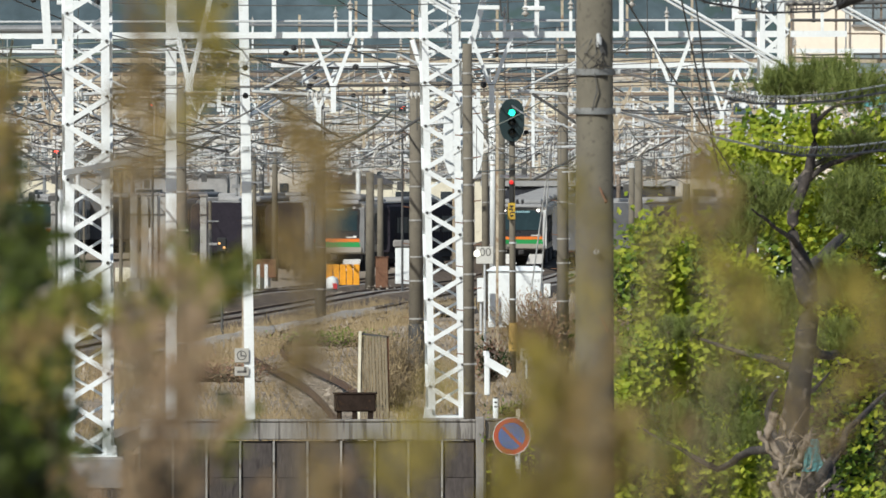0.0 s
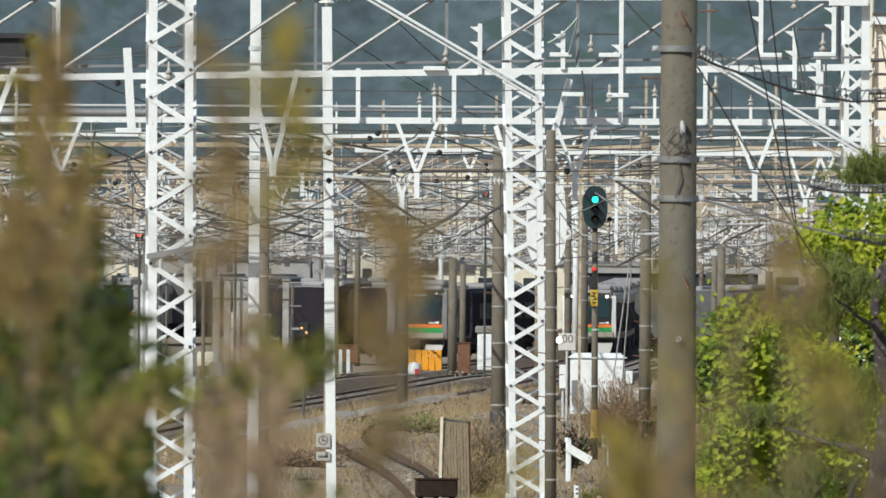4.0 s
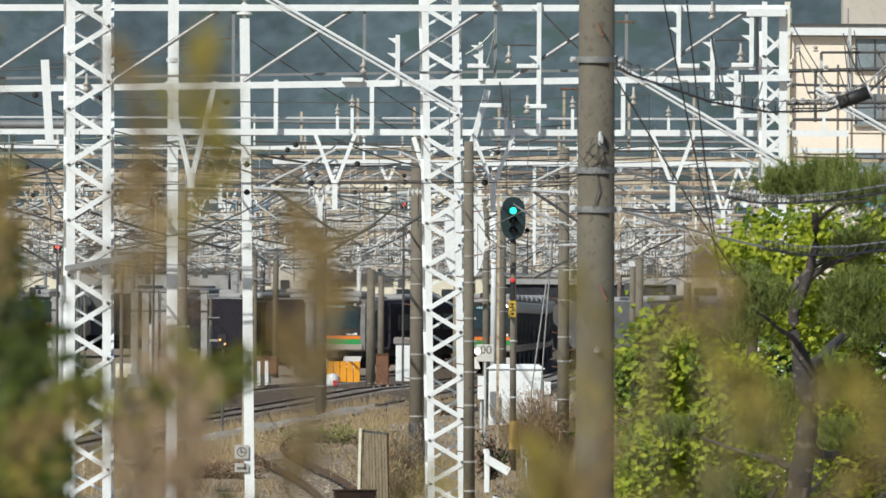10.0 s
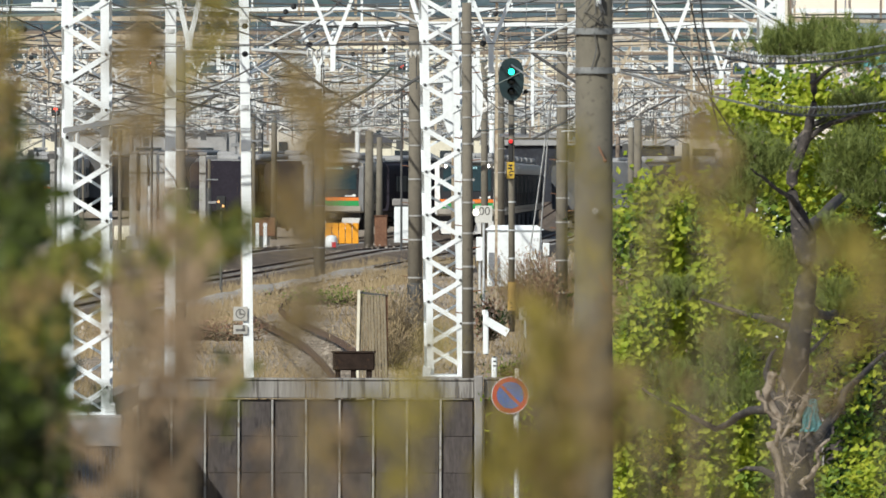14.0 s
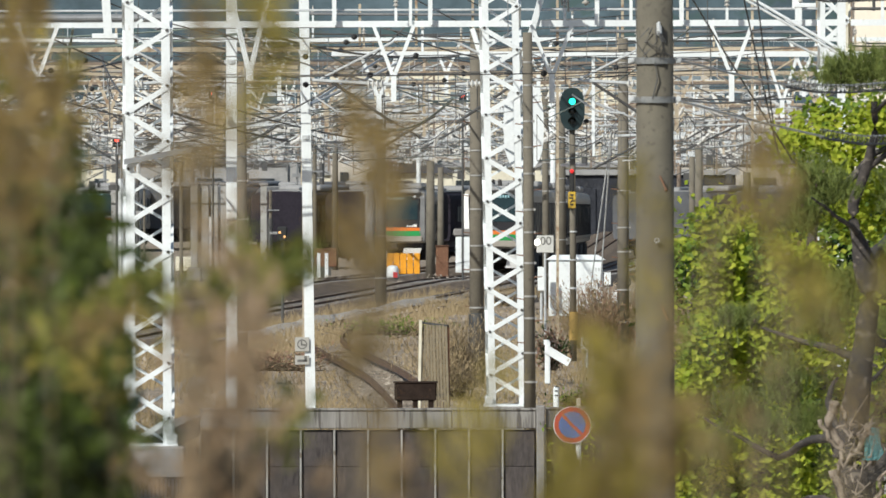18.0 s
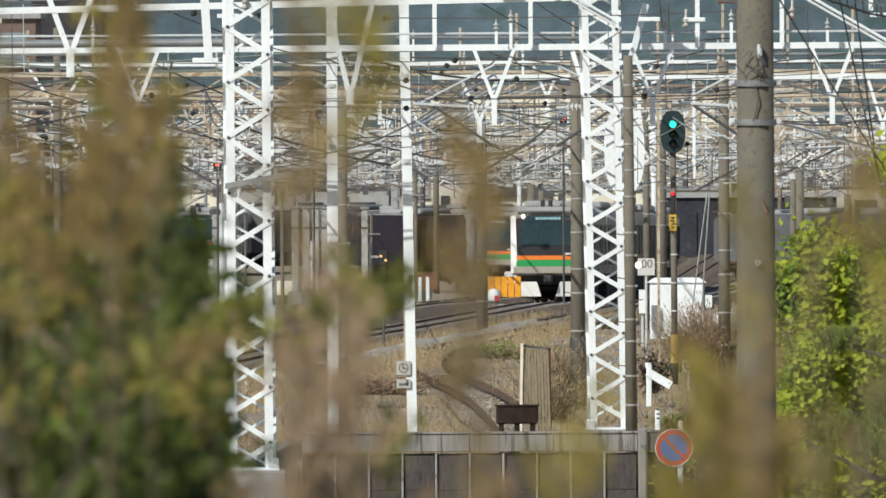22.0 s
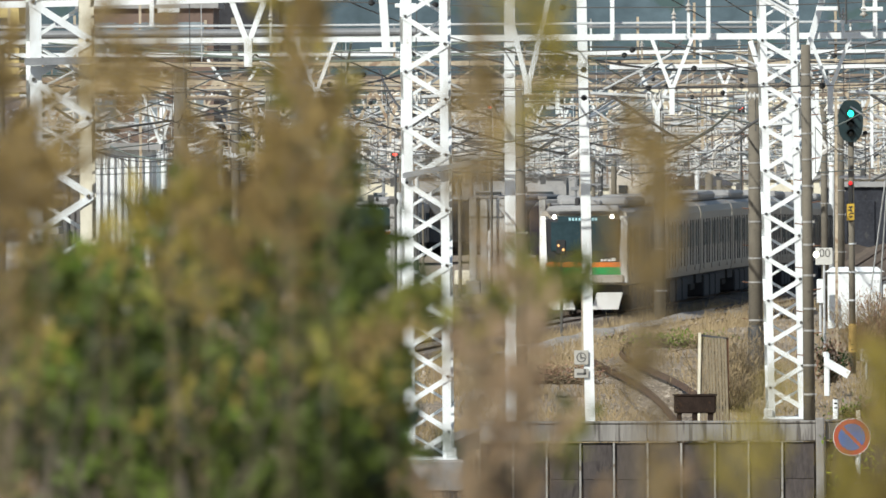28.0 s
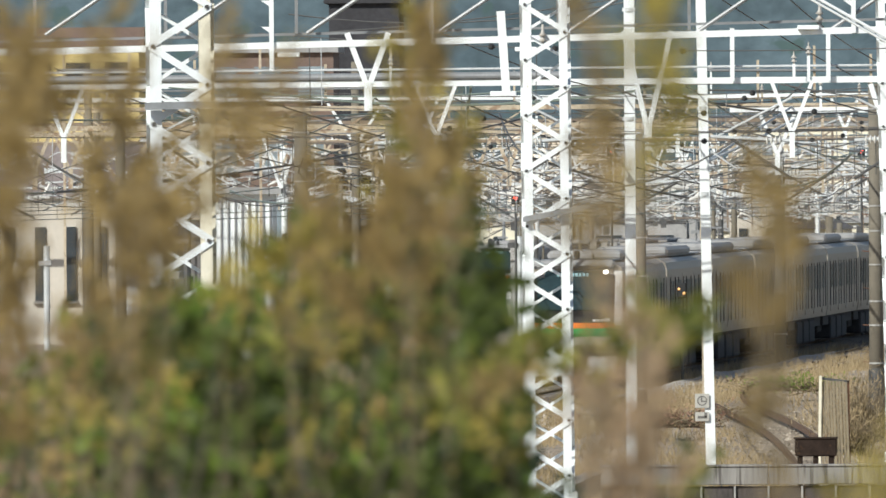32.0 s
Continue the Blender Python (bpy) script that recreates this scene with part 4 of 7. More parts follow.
WAG = carriage("parked_carriage", "dark brown parked railway carriage in a siding", body=DARKB)
WAG["group"] = "parked carriages"
WAG.matrix_basis = pose(-7.765, 820, -1.41, 0, 0, -10)
WAG2 = carriage("parked_carriage", "dark grey parked railway carriage in a siding", body=GREYB)
WAG2["group"] = "parked carriages"
WAG2.matrix_basis = pose(17.4, 850, -1.6, 0, 0, -16)
for x, y in ((9.6, 842), (13.4, 846), (7.6, 900)):
    copy_thing(WAG2, pose(x, y, yard_z(y), 0, 0, -16))


for x, y in ((-4.3, 850), (-11.6, 818)):
    copy_thing(WAG, pose(x, y, yard_z(y), 0, 0, -12))


def train_rows(k):
    """Car k on the curve: its leading end and its bogies' line, second by second."""
    rows = []
    for i in range(0, 33):
        y0 = 920 - 13.93 * i + (0 if i <= 26 else -0.12 * (i - 26))
        y = y0 + k * 20.0
        x, x2 = path_x(y), path_x(y + 19.5)
        turn = math.degrees(math.atan2(-(x2 - x), 19.5))
        rows.append((float(i), pose(x, y, yard_z(y), math.degrees(math.atan2(yard_z(y + 19.5) - yard_z(y), 19.5)), 0, turn)))
    return rows


def motions():
    for k, car in enumerate(CARS):
        walk(car, train_rows(k))


# ---- overhead line portals ----
RUSTY = mat("rusty_portal_steel", (0.23, 0.18, 0.14), 0.7, 0.1, 0.3, 0.6, 0.2, stain=(0.12, 0.08, 0.06))
AGED = mat("aged_pale_steel", (0.47, 0.40, 0.30), 0.6, 0.1, 0.3, 0.6, 0.2, stain=(0.30, 0.21, 0.14), stain_at=0.55)


PORCG = mat("grey_porcelain", (0.42, 0.40, 0.37), 0.3, 0, 0.2, 0.05, 0.0)


def hanger(parent, x, z, w=0.85, v=1.1, stem=0.75, t=0.16, material=WHITE):
    """A Y-shaped drop bracket under a beam."""
    h = part("drop_bracket", bar(B(), (x, 0, z - v), (x, 0, z - v - stem), t, t), material, parent)
    for s in (-1, 1):
        part("arm", bar(B(), (x + s * w / 2, 0, z), (x + s * 0.03, 0, z - v - 0.05), t * 0.7, t * 0.7), material, h)
    return h


def cantilever(parent, x, z, s, reach=2.2):
    """A hinged pipe bracket with insulators and a registration arm."""
    c = part("cantilever", rod(B(), (x, 0, z), (x + s * reach, 0, z + 0.1), 0.035, n=6), GALV, parent)
    part("stay", rod(B(), (x, 0, z + 0.9), (x + s * reach * 0.9, 0, z + 0.12), 0.025, n=6), GALV, c)
    part("strut", rod(B(), (x, 0, z - 0.8), (x + s * reach * 0.75, 0, z + 0.05), 0.03, n=6), DARKSTEEL, c)
    bm = B()
    for k in range(4):
        lathe(bm, [(0.03, -0.03), (0.1, 0), (0.03, 0.03)], (x + s * (0.25 + 0.09 * k), 0, z + 0.02), n=10, axis="X")
    part("insulator", bm, INSUL, c)
    part("registration_arm", chain(B(), [(x + s * reach, 0, z - 0.2), (x + s * reach * 0.7, 0, z - 0.55), (x + s * reach * 0.35, 0, z - 0.6)], 0.02), GALV, c)
    return c


def post_insulator(parent, x, z, h=0.9, material=WHITE):
    p = part("top_post", bar(B(), (x, 0, z), (x, 0, z + h), 0.06, 0.06), material, parent)
    bm = B()
    lathe(bm, [(0.02, 0.0), (0.02, 0.04), (0.065, 0.05), (0.03, 0.09), (0.025, 0.12), (0.06, 0.13), (0.03, 0.17), (0.015, 0.2), (0.012, 0.26)], (x, 0, z + h), n=12)
    part("insulator", bm, PORCG, p)
    return p


# nearest portal: a deep N-truss of tubes
P1 = thing("portal_truss", (0, 305.083, 0), "white steel truss beam of an overhead line portal", "gantry", "overhead line portals")
zl, zu = 9.02, 10.476
xa, xb = -20.478, 6.609
part("lower_chord", bar(B(), (xa, 0, 8.628), (xb, 0, 9.15), 0.14, 0.125), WHITE, P1)
part("upper_chord", bar(B(), (xa, 0, 10.367), (xb, 0, 10.487), 0.14, 0.125), WHITE, P1)
part("walkway_rail", bar(B(), (xa, 0.6, 8.846), (xb, 0.6, 9.346), 0.04, 0.05), ZINC, P1)
x = -11.435 - 2.52 * 4
k = 0
while x < xb - 2.3:
    part("diagonal", rod(B(), (x, 0.02, zl), (x + 2.18, 0.02, zu), 0.04, n=8), ZINC, P1)
    part("vertical", bar(B(), (x + 2.32, 0.02, zl), (x + 2.32, 0.02, zu), 0.06, 0.06), ZINC, P1)
    x += 2.52
    k += 1
part("leg", bar(B(), (xb - 0.1, 0.2, -2.3), (xb - 0.1, 0.2, zu - 0.1), 0.16, 0.16), WHITE, P1)
part("leg", bar(B(), (xa + 0.1, 0.2, -2.3), (xa + 0.1, 0.2, zu - 0.1), 0.16, 0.16), WHITE, P1)
hanger(P1, -10.261, zl, 0.8, 0.95, 0.55, 0.15)
hanger(P1, -4.88, zl, 0.92, 1.75, 0.3, 0.14)
br = part("slant_bracket", bar(B(), (-7.7, 0, 9.42), (-7.6, 0, 7.85), 0.15, 0.16), WHITE, P1)
part("foot", box(B(), (-7.66, 0, 7.83), (0.5, 0.14, 0.1), bevel=0.01), WHITE, br)
for u in (7.293, 2.457, -1.783, -13.413):
    post_insulator(P1, u, zl - 1.0, 0.5)
# switch gear on the nearest portal: posts, channels, shed insulators, jumpers
random.seed(37)
for u, za, zb in ((1.804, 8.248, 10.563), (0.685, 9.063, 9.802), (5.141, 8.737, 9.889), (5.598, 8.357, 9.28), (5.891, 9.302, 10.346), (4.489, 9.389, 10.541), (-0.913, 8.954, 9.933), (-9.03, 8.9, 11.4), (-12.109, 8.302, 9.715)):
    pst = part("switch_post", bar(B(), (u, -0.1, za), (u, -0.1, zb), 0.085, 0.085), WHITE, P1)
    for z in (zb - 0.2, (za + zb) / 2):
        bm = B()
        v = [bm.verts.new(p) for p in ((u, -0.15, z), (u - 0.2, -0.15, z + 0.14), (u, -0.15, z + 0.14), (u, -0.13, z), (u - 0.2, -0.13, z + 0.14), (u, -0.13, z + 0.14))]
        for f in ((0, 1, 2), (5, 4, 3), (0, 3, 4, 1), (1, 4, 5, 2), (2, 5, 3, 0)):
            bm.faces.new([v[i] for i in f])
        part("gusset", bm, WHITE, pst)
for u, z in ((0.641, 9.346), (1.587, 9.346), (5.717, 9.389), (4.685, 9.367), (0.88, 8.585), (1.75, 8.574), (5.337, 8.65), (5.804, 8.411), (-1.783, 9.063), (-7.217, 8.683), (-11.783, 8.607)):
    part("channel", box(B(), (u, -0.12, z), (0.42, 0.12, 0.085), bevel=0.01), WHITE, P1)
for u, z in ((1.228, 9.367), (5.13, 10.237), (5.685, 9.433), (0.967, 10.476), (3.63, 8.585), (1.587, 8.411), (-1.565, 9.172), (-6.891, 8.791)):
    bm = B()
    lathe(bm, [(0.03, 0), (0.03, 0.03), (0.085, 0.045), (0.035, 0.1), (0.03, 0.14), (0.08, 0.155), (0.035, 0.21), (0.025, 0.26), (0.025, 0.37)], (u, -0.12, z), n=16)
    part("shed_insulator", bm, PORCG, P1, "grey shed insulator", smooth=True)
for a, b, d in (((1.054, 9.041), (1.13, 8.411), 0.0), ((1.239, 8.9), (1.25, 8.28), 0.0), ((5.109, 9.954), (5.37, 8.52), 0.0), ((5.739, 9.193), (5.75, 8.672), 0.0), ((1.891, 10.367), (2.587, 9.672), 0.02), ((0.391, 9.563), (0.967, 10.063), 0.06), ((0.793, 9.367), (0.957, 10.02), 0.05), ((5.935, 8.683), (6.098, 9.063), 0.1)):
    part("jumper", chain(B(), sag((a[0], -0.2, a[1]), (b[0], -0.2, b[1]), d), 0.02, 6), DARKSTEEL if d < 0.03 else COPPER, P1, "thick hanging jumper cable")
part("bus_rail", rod(B(), (1.098, -0.12, 9.748), (1.783, -0.12, 9.748), 0.018, n=6), DARKSTEEL, P1)
part("bus_rail", rod(B(), (5.152, -0.12, 9.867), (5.891, -0.12, 9.878), 0.018, n=6), DARKSTEEL, P1)
part("end_box", box(B(), (6.174, -0.08, 10.4), (0.76, 0.2, 0.16), bevel=0.01), WHITE, P1)
# dark pipes running on from the mast before the cream building
PR = thing("pipe_rack", (0, 311.863, 0), "dark steel pipes and hanging cables beside the mast", "rack", "steel frames in the yard")
for u0, v0, u1, v1, r in ((6.756, 9.344, 9.511, 9.411, 0.038), (7.4, 9.711, 9.511, 9.733, 0.025), (6.733, 8.7, 9.511, 8.756, 0.035), (7.122, 8.922, 7.8, 8.922, 0.022), (6.844, 8.389, 9.511, 8.389, 0.03)):
    part("pipe", rod(B(), (u0, 0, v0), (u1, 0, v1), r, n=8), DARKSTEEL, PR)
for u, za, zb, m_ in ((7.289, 9.344, 8.344, DARKSTEEL), (7.956, 10.211, 8.389, GALV), (7.4, 9.711, 8.7, GALV), (8.533, 9.789, 8.678, ZINC)):
    part("post", bar(B(), (u, 0.05, za), (u, 0.05, zb), 0.06, 0.06), m_, PR)
for k in range(9):
    xa_ = random.uniform(6.789, 8.622)
    xb_ = xa_ + random.uniform(0.2, 1.0)
    part("hanging_cable", chain(B(), sag((xa_, -0.1, random.uniform(9.456, 10.567)), (xb_, -0.1, random.uniform(8.567, 9.233)), random.uniform(0.0, 0.3)), 0.012, 5), random.choice((WIRE, COPPER, WIRE)), PR)
for k in range(8):
    bm = B()
    lathe(bm, [(0.02, 0), (0.06, 0.02), (0.02, 0.06), (0.06, 0.08), (0.02, 0.12)], (random.uniform(6.844, 8.678), -0.12, random.choice((9.344, 9.722, 8.7))), n=10)
    part("insulator", bm, PORCG, PR)

# long double pipe stays crossing the portal
for a, b in ((((-3.383, 298.592, 10.517)), ((0.234, 298.592, 8.432))), (((3.255, 298.592, 9.24)), ((6.553, 298.592, 7.326))), (((7.289, 311.863, 8.922)), ((9.511, 311.863, 7.678)))):
    for q in (0.0, 0.085):
        base = Vector((0, 305.083, 0))
        part("pipe_stay", rod(B(), Vector(a) + Vector((0, -q, q)) - base, Vector(b) + Vector((0, -q, q)) - base, 0.03, n=8), WHITE, P1, "long pale pipe stay")


def far_brackets(g, z, x0, x1, pitch, material):
    """The brackets of a portal deep in the yard: pipes, stays and insulators joined."""
    bm, bd, bi = B(), B(), B()
    x = x0
    while x < x1 - 1:
        s = random.choice((-1, 1))
        drop = random.uniform(1.2, 2.6)
        if random.random() < 0.45:
            for q in (-1, 1):
                bar(bm, (x + q * 0.45, 0, z), (x, 0, z - 1.1), 0.1, 0.1)
        bar(bm, (x, 0, z), (x, 0, z - drop - 0.5), 0.09, 0.09)
        L = random.uniform(1.4, 2.6)
        bar(bd if random.random() < 0.6 else bm, (x, 0, z - drop), (x + s * L, 0, z - drop + random.uniform(-0.2, 0.3)), 0.06, 0.06)
        bar(bd, (x, 0, z - drop + 0.9), (x + s * L * 0.9, 0, z - drop), 0.045, 0.045)
        bar(bd, (x, 0, z - drop - 0.6), (x + s * L * 0.7, 0, z - drop), 0.05, 0.05)
        for k in range(3):
            lathe(bi, [(0.04, -0.05), (0.13, 0), (0.04, 0.05)], (x + s * (0.3 + 0.14 * k), 0, z - drop), n=6, axis="X")
        if random.random() < 0.5:
            bar(bm, (x + 0.8, 0, z), (x + 0.8, 0, z + random.uniform(0.5, 1.2)), 0.08, 0.08)
            lathe(bi, [(0.05, 0), (0.14, 0.1), (0.05, 0.25)], (x + 0.8, 0, z + 0.6), n=6)
        if random.random() < 0.3:
            box(bd, (x + s * 0.6, 0, z - drop - 0.7), (0.3, 0.2, 0.45))
        x += pitch * random.uniform(0.35, 0.9)
    part("bracket", bm, material, g, kind="stuff")
    part("pipework", bd, DARKSTEEL, g, kind="stuff")
    part("insulator", bi, INSUL, g, kind="stuff")


def portal(y, z, x0, x1, material, pitch, off, masts, deep=0.0, first=None, kneel=0.0):
    """A beam on masts with drop brackets, cantilevers and insulators."""
    far = y > 640
    g = thing("portal", (0, y, 0), "pale steel overhead line portal with drop brackets and insulators", "gantry", "overhead line portals")
    part("beam", bar(B(), (x0, 0, z), (x1, 0, z), 0.18, 0.14), material, g)
    if deep:
        part("lower_beam", bar(B(), (x0, 0, z - deep), (x1, 0, z - deep), 0.12, 0.1), material, g)
        x, s = x0, 1
        while x < x1 - deep * 1.6:
            part("lacing", bar(B(), (x, 0, z - deep if s > 0 else z), (x + deep * 1.6, 0, z if s > 0 else z - deep), 0.05, 0.05), material, g)
            x += deep * 1.6
            s = -s
    if far:
        far_brackets(g, z - deep, x0 + off, x1, pitch, material)
    x = x0 + off
    while x < x1 - 1 and not far:
        r = random.random()
        if r < 0.5:
            hanger(g, x, z - deep, 0.95, 1.0, 0.6 + 0.4 * random.random(), 0.13, material)
            cantilever(g, x, z - deep - 1.6, 1 if random.random() < 0.5 else -1, 1.8 + 0.7 * random.random())
        elif r < 0.8:
            part("drop_post", bar(B(), (x, 0, z), (x, 0, z - 2.6), 0.08, 0.08), material, g)
            cantilever(g, x, z - 2.1, 1 if random.random() < 0.5 else -1, 2.1)
        if random.random() < 0.5:
            post_insulator(g, x + 1.1, z, 0.4 + random.random() * 0.5, material)
        x += pitch * random.uniform(0.7, 1.3)
    zg = yard_z(y) - 0.4
    for x in masts:
        part("mast", rod(B(), (x, 0, zg), (x, 0, z + 1.2), 0.16, 0.13, n=12), POLECON if random.random() < 0.5 else material, g, smooth=True)
        for s in (-1, 1):
            part("knee", bar(B(), (x + s * 0.15, 0, z - 1.3), (x + s * 1.0, 0, z), 0.09, 0.09), material, g)
    return g


# second and third portals, on the middle lattice mast and beyond
random.seed(4)
P2 = thing("portal", (0, 330.207, 0), "white steel overhead line portal beam on the lattice mast", "gantry", "overhead line portals")
part("beam", bar(B(), (-20.988, 0.5, 8.153), (8.424, 0.5, 8.224), 0.14, 0.13), WHITE, P2)
part("top_pipe", rod(B(), (-20.988, 0.45, 8.28), (-6.95, 0.45, 8.33), 0.085, n=12), ZINC, P2, "dull grey pipe along the beam")
part("upper_tube", rod(B(), (-20.988, 0.5, 8.224 + 0.22), (8.424, 0.5, 8.294 + 0.22), 0.025, n=6), GALV, P2)
part("knee", bar(B(), (-0.36, 0.4, 7.2), (-0.64, 0.45, 8.1), 0.1, 0.1), WHITE, P2)
part("knee", bar(B(), (0.434, 0.4, 7.5), (0.89, 0.45, 9.09), 0.12, 0.12), WHITE, P2)
for u in (4.753, 1.012, -2.282, -9.694, -17.459):
    hanger(P2, u, 8.176, 0.85, 0.98, 0.62, 0.11)
for u in (-2.235, -10.635, 1.282, 4.659, 6.188):
    post_insulator(P2, u, 8.176, 0.35)
for u in (-3.871, -1.871, 1.6, 3.365, 5.776):
    part("top_strut", bar(B(), (u + 0.35, 0.3, 8.176), (u + 0.35, 0.3, 9.282), 0.09, 0.09), WHITE, P2)
for u, s in ((-2.282, -1), (-0.988, 1), (3.129, -1), (5.953, 1), (-10.988, 1), (-14.165, -1), (-8.047, 1)):
    cantilever(P2, u, 6.929, s, 1.7)
P3 = portal(400.966, 7.814, -4.343, 10.229, WHITE, 2.6, 1.2, ())
hanger(P3, 7.05, 7.75, 0.75, 1.05, 0.5, 0.11)
P4 = portal(425.267, 7.536, -28.545, -5.515, AGED, 3.0, 0.6, (-20.97,))
hanger(P4, -16.66, 7.25, 0.95, 1.25, 0.1, 0.1)
YP = 470.0
k = 0
LINES = [(330.207, 8.176), (400.966, 7.814)]
while YP < 1500:
    wl, wr = -0.0641 * YP, 0.0356 * YP
    portal(YP, 8.2 + 0.5 * math.sin(k * 1.7) + (yard_z(YP)), wl, wr, (AGED, WHITE, RUSTY, AGED)[k % 4], 3.6, 1.0 + (k * 1.37) % 2.4,
           [wl + 6 + (k * 9.3) % 17 + i * (31 + k % 5) for i in range(int((wr - wl) / 32))], 0.0 if k % 2 else 0.7)
    LINES.append((YP, 8.2 + 0.5 * math.sin(k * 1.7) + yard_z(YP)))
    YP += 46 + 9 * (k % 3)
    k += 1


# ---- overhead wires along the tracks ----
def catenary(fx, y0, y1, span, label, zc=5.3, zm=6.3):
    c = thing("overhead_wire", (0, 0, 0), label, "overhead line", "overhead wires")
    bm, bd = B(), B()
    y = y0
    while y < y1:
        a, b = y, min(y + span, y1)
        for i in range(8):
            ya, yb = a + (b - a) * i / 8, a + (b - a) * (i + 1) / 8
            za = zm - 0.75 * 4 * (i / 8) * (1 - i / 8) + yard_z(ya)
            zb = zm - 0.75 * 4 * ((i + 1) / 8) * (1 - (i + 1) / 8) + yard_z(yb)
            rod(bm, (fx(ya), ya, za), (fx(yb), yb, zb), 0.012, n=4, caps=False)
            rod(bd, (fx(ya), ya, za), (fx(ya), ya, zc + yard_z(ya)), 0.008, n=3, caps=False)
        y = b
    part("messenger", bm, WIRE, c, kind="stuff")
    part("dropper", bd, WIRE, c, kind="stuff")
    bm = B()
    y = y0
    while y < y1:
        rod(bm, (fx(y), y, zc + yard_z(y)), (fx(y + span), y + span, zc + yard_z(y + span)), 0.011, n=4, caps=False)
        y += span
    part("contact_wire", bm, COPPER, c, kind="stuff")
    bm = B()
    for k in range(int((y1 - y0) / 11)):
        y = random.uniform(max(y0, 450), y1)
        z = yard_z(y) + random.choice((zc + 0.25, zm, zm - 0.5, zm + 0.5))
        a = random.uniform(0, math.tau)
        d = Vector((math.cos(a) * 0.32, 0.1, math.sin(a) * 0.2))
        p = Vector((fx(y) + random.gauss(0, 0.4), y, z))
        rod(bm, p - d, p + d, 0.05, n=6)
        rod(bm, p - d * 0.2, p + d * 0.2, 0.075, n=6)
    part("strain_insulator", bm, INSUL, c, "white porcelain strain insulators", kind="stuff")
    bm = B()
    for k in range(int((y1 - y0) / 16)):
        y = random.uniform(max(y0, 450), y1)
        p = Vector((fx(y), y, yard_z(y) + random.choice((zc, zc + 0.1, zm, zm + 0.6))))
        s_, L = random.choice((-1, 1)), random.uniform(0.8, 1.7)
        chain(bm, [p, p + Vector((s_ * L * 0.35, 0, 0.16)), p + Vector((s_ * L * 0.7, 0, 0.2)), p + Vector((s_ * L, 0, 0.12))], 0.017, 5)
        for q in range(3):
            rod(bm, p + Vector((s_ * (L + 0.1 * q), 0, 0.05)), p + Vector((s_ * (L + 0.1 * q + 0.05), 0, 0.19)), 0.07, 0.03, n=6)
    part("pull_off_arm", bm, GALV, c, "curved pale pull-off arms", kind="stuff")
    bm = B()
    for k in range(int((y1 - y0) / 45)):
        y = random.uniform(max(y0, 440), y1)
        p = Vector((fx(y) + random.gauss(0, 0.9), y, yard_z(y) + random.uniform(4.9, 7.2)))
        lathe(bm, [(0.13, -0.03), (0.17, -0.03), (0.17, 0.03), (0.13, 0.03)], p, n=12, axis="Y", ring=True)
        rod(bm, p - Vector((0.55, 0, random.uniform(-0.2, 0.2))), p + Vector((0.55, 0, 0)), 0.02, n=5)
    part("tension_pulley", bm, ZINC, c, "grey tensioning pulley wheels", kind="stuff")


random.seed(90)
for o in (-26, -21, -17, -12.6, -8.4, -4.4, 0, 4, 8.2, 12.5, 16.5, 21):
    catenary(lambda y: path_x(y) + o, 345, 1250, 47.5, "thin dark overhead contact line along a track")


# ---- cross wires and feeders ----
def wire(a, b, drop, r=0.014, label="dark sagging feeder wire", material=WIRE):
    w = thing("feeder_wire", (0, 0, 0), label, "wire", "feeder wires")
    part("strand", chain(B(), sag(a, b, drop), r, 5), material, w)
    return w


TOP = (-4.25, 334.138, 10.245)
wire(TOP, (-12.905, 334.138, 9.674), 0.45)
wire(TOP, (1.729, 400.966, 7.471), 0.3)
wire((-20.048, 334.138, 9.317), TOP, 0.5)
wire((-9.822, 311.863, 9.456), (-2.8, 350.845, 7.838), 0.6)
wire((-3.156, 311.863, 10.678), (-0.286, 334.138, 8.483), 0.25)
wire((-19.095, 334.138, 9.198), (-15.486, 400.966, 7.329), 0.4)
wire((-2.771, 400.966, 7.9), (-4.095, 334.138, 6.519), 0.0, 0.03, "dull grey pipe stay on a pole", GALV)
wire((-4.06, 334.138, 6.519), (-2.359, 359.841, 7.49), 0.02, 0.03, "dull grey pipe stay on a pole", GALV)
random.seed(11)
for k in range(120):
    i = min(int(random.expovariate(0.28)), len(LINES) - 3)
    j = i + random.choice((0, 1, 1, 2))
    (ya, za), (yb, zb) = LINES[i], LINES[j]
    x = random.uniform(-0.0588, 0.0271) * ya
    d = random.choice((-1, 1)) * random.uniform(2, 10)
    wire((x, ya - 0.05, za - random.choice((0.05, 0.05, 1.5, 2.2)) - 0.02), (x + d, yb + 0.05, zb - random.choice((0.05, 0.05, 1.5, 2.2))), random.uniform(0.05, 0.6), random.choice((0.014, 0.018, 0.028)), "dark sagging feeder wire between portals", random.choice((WIRE, WIRE, WIRE, ZINC, COPPER)))
# stays from the pole behind the signal
for u in (2.39, 2.72):
    wire((3.081, 452.0, 5.755), (u, 455.0, 0.5), 0.0, 0.022, "pale twisted guy wire of a pole", GALV)


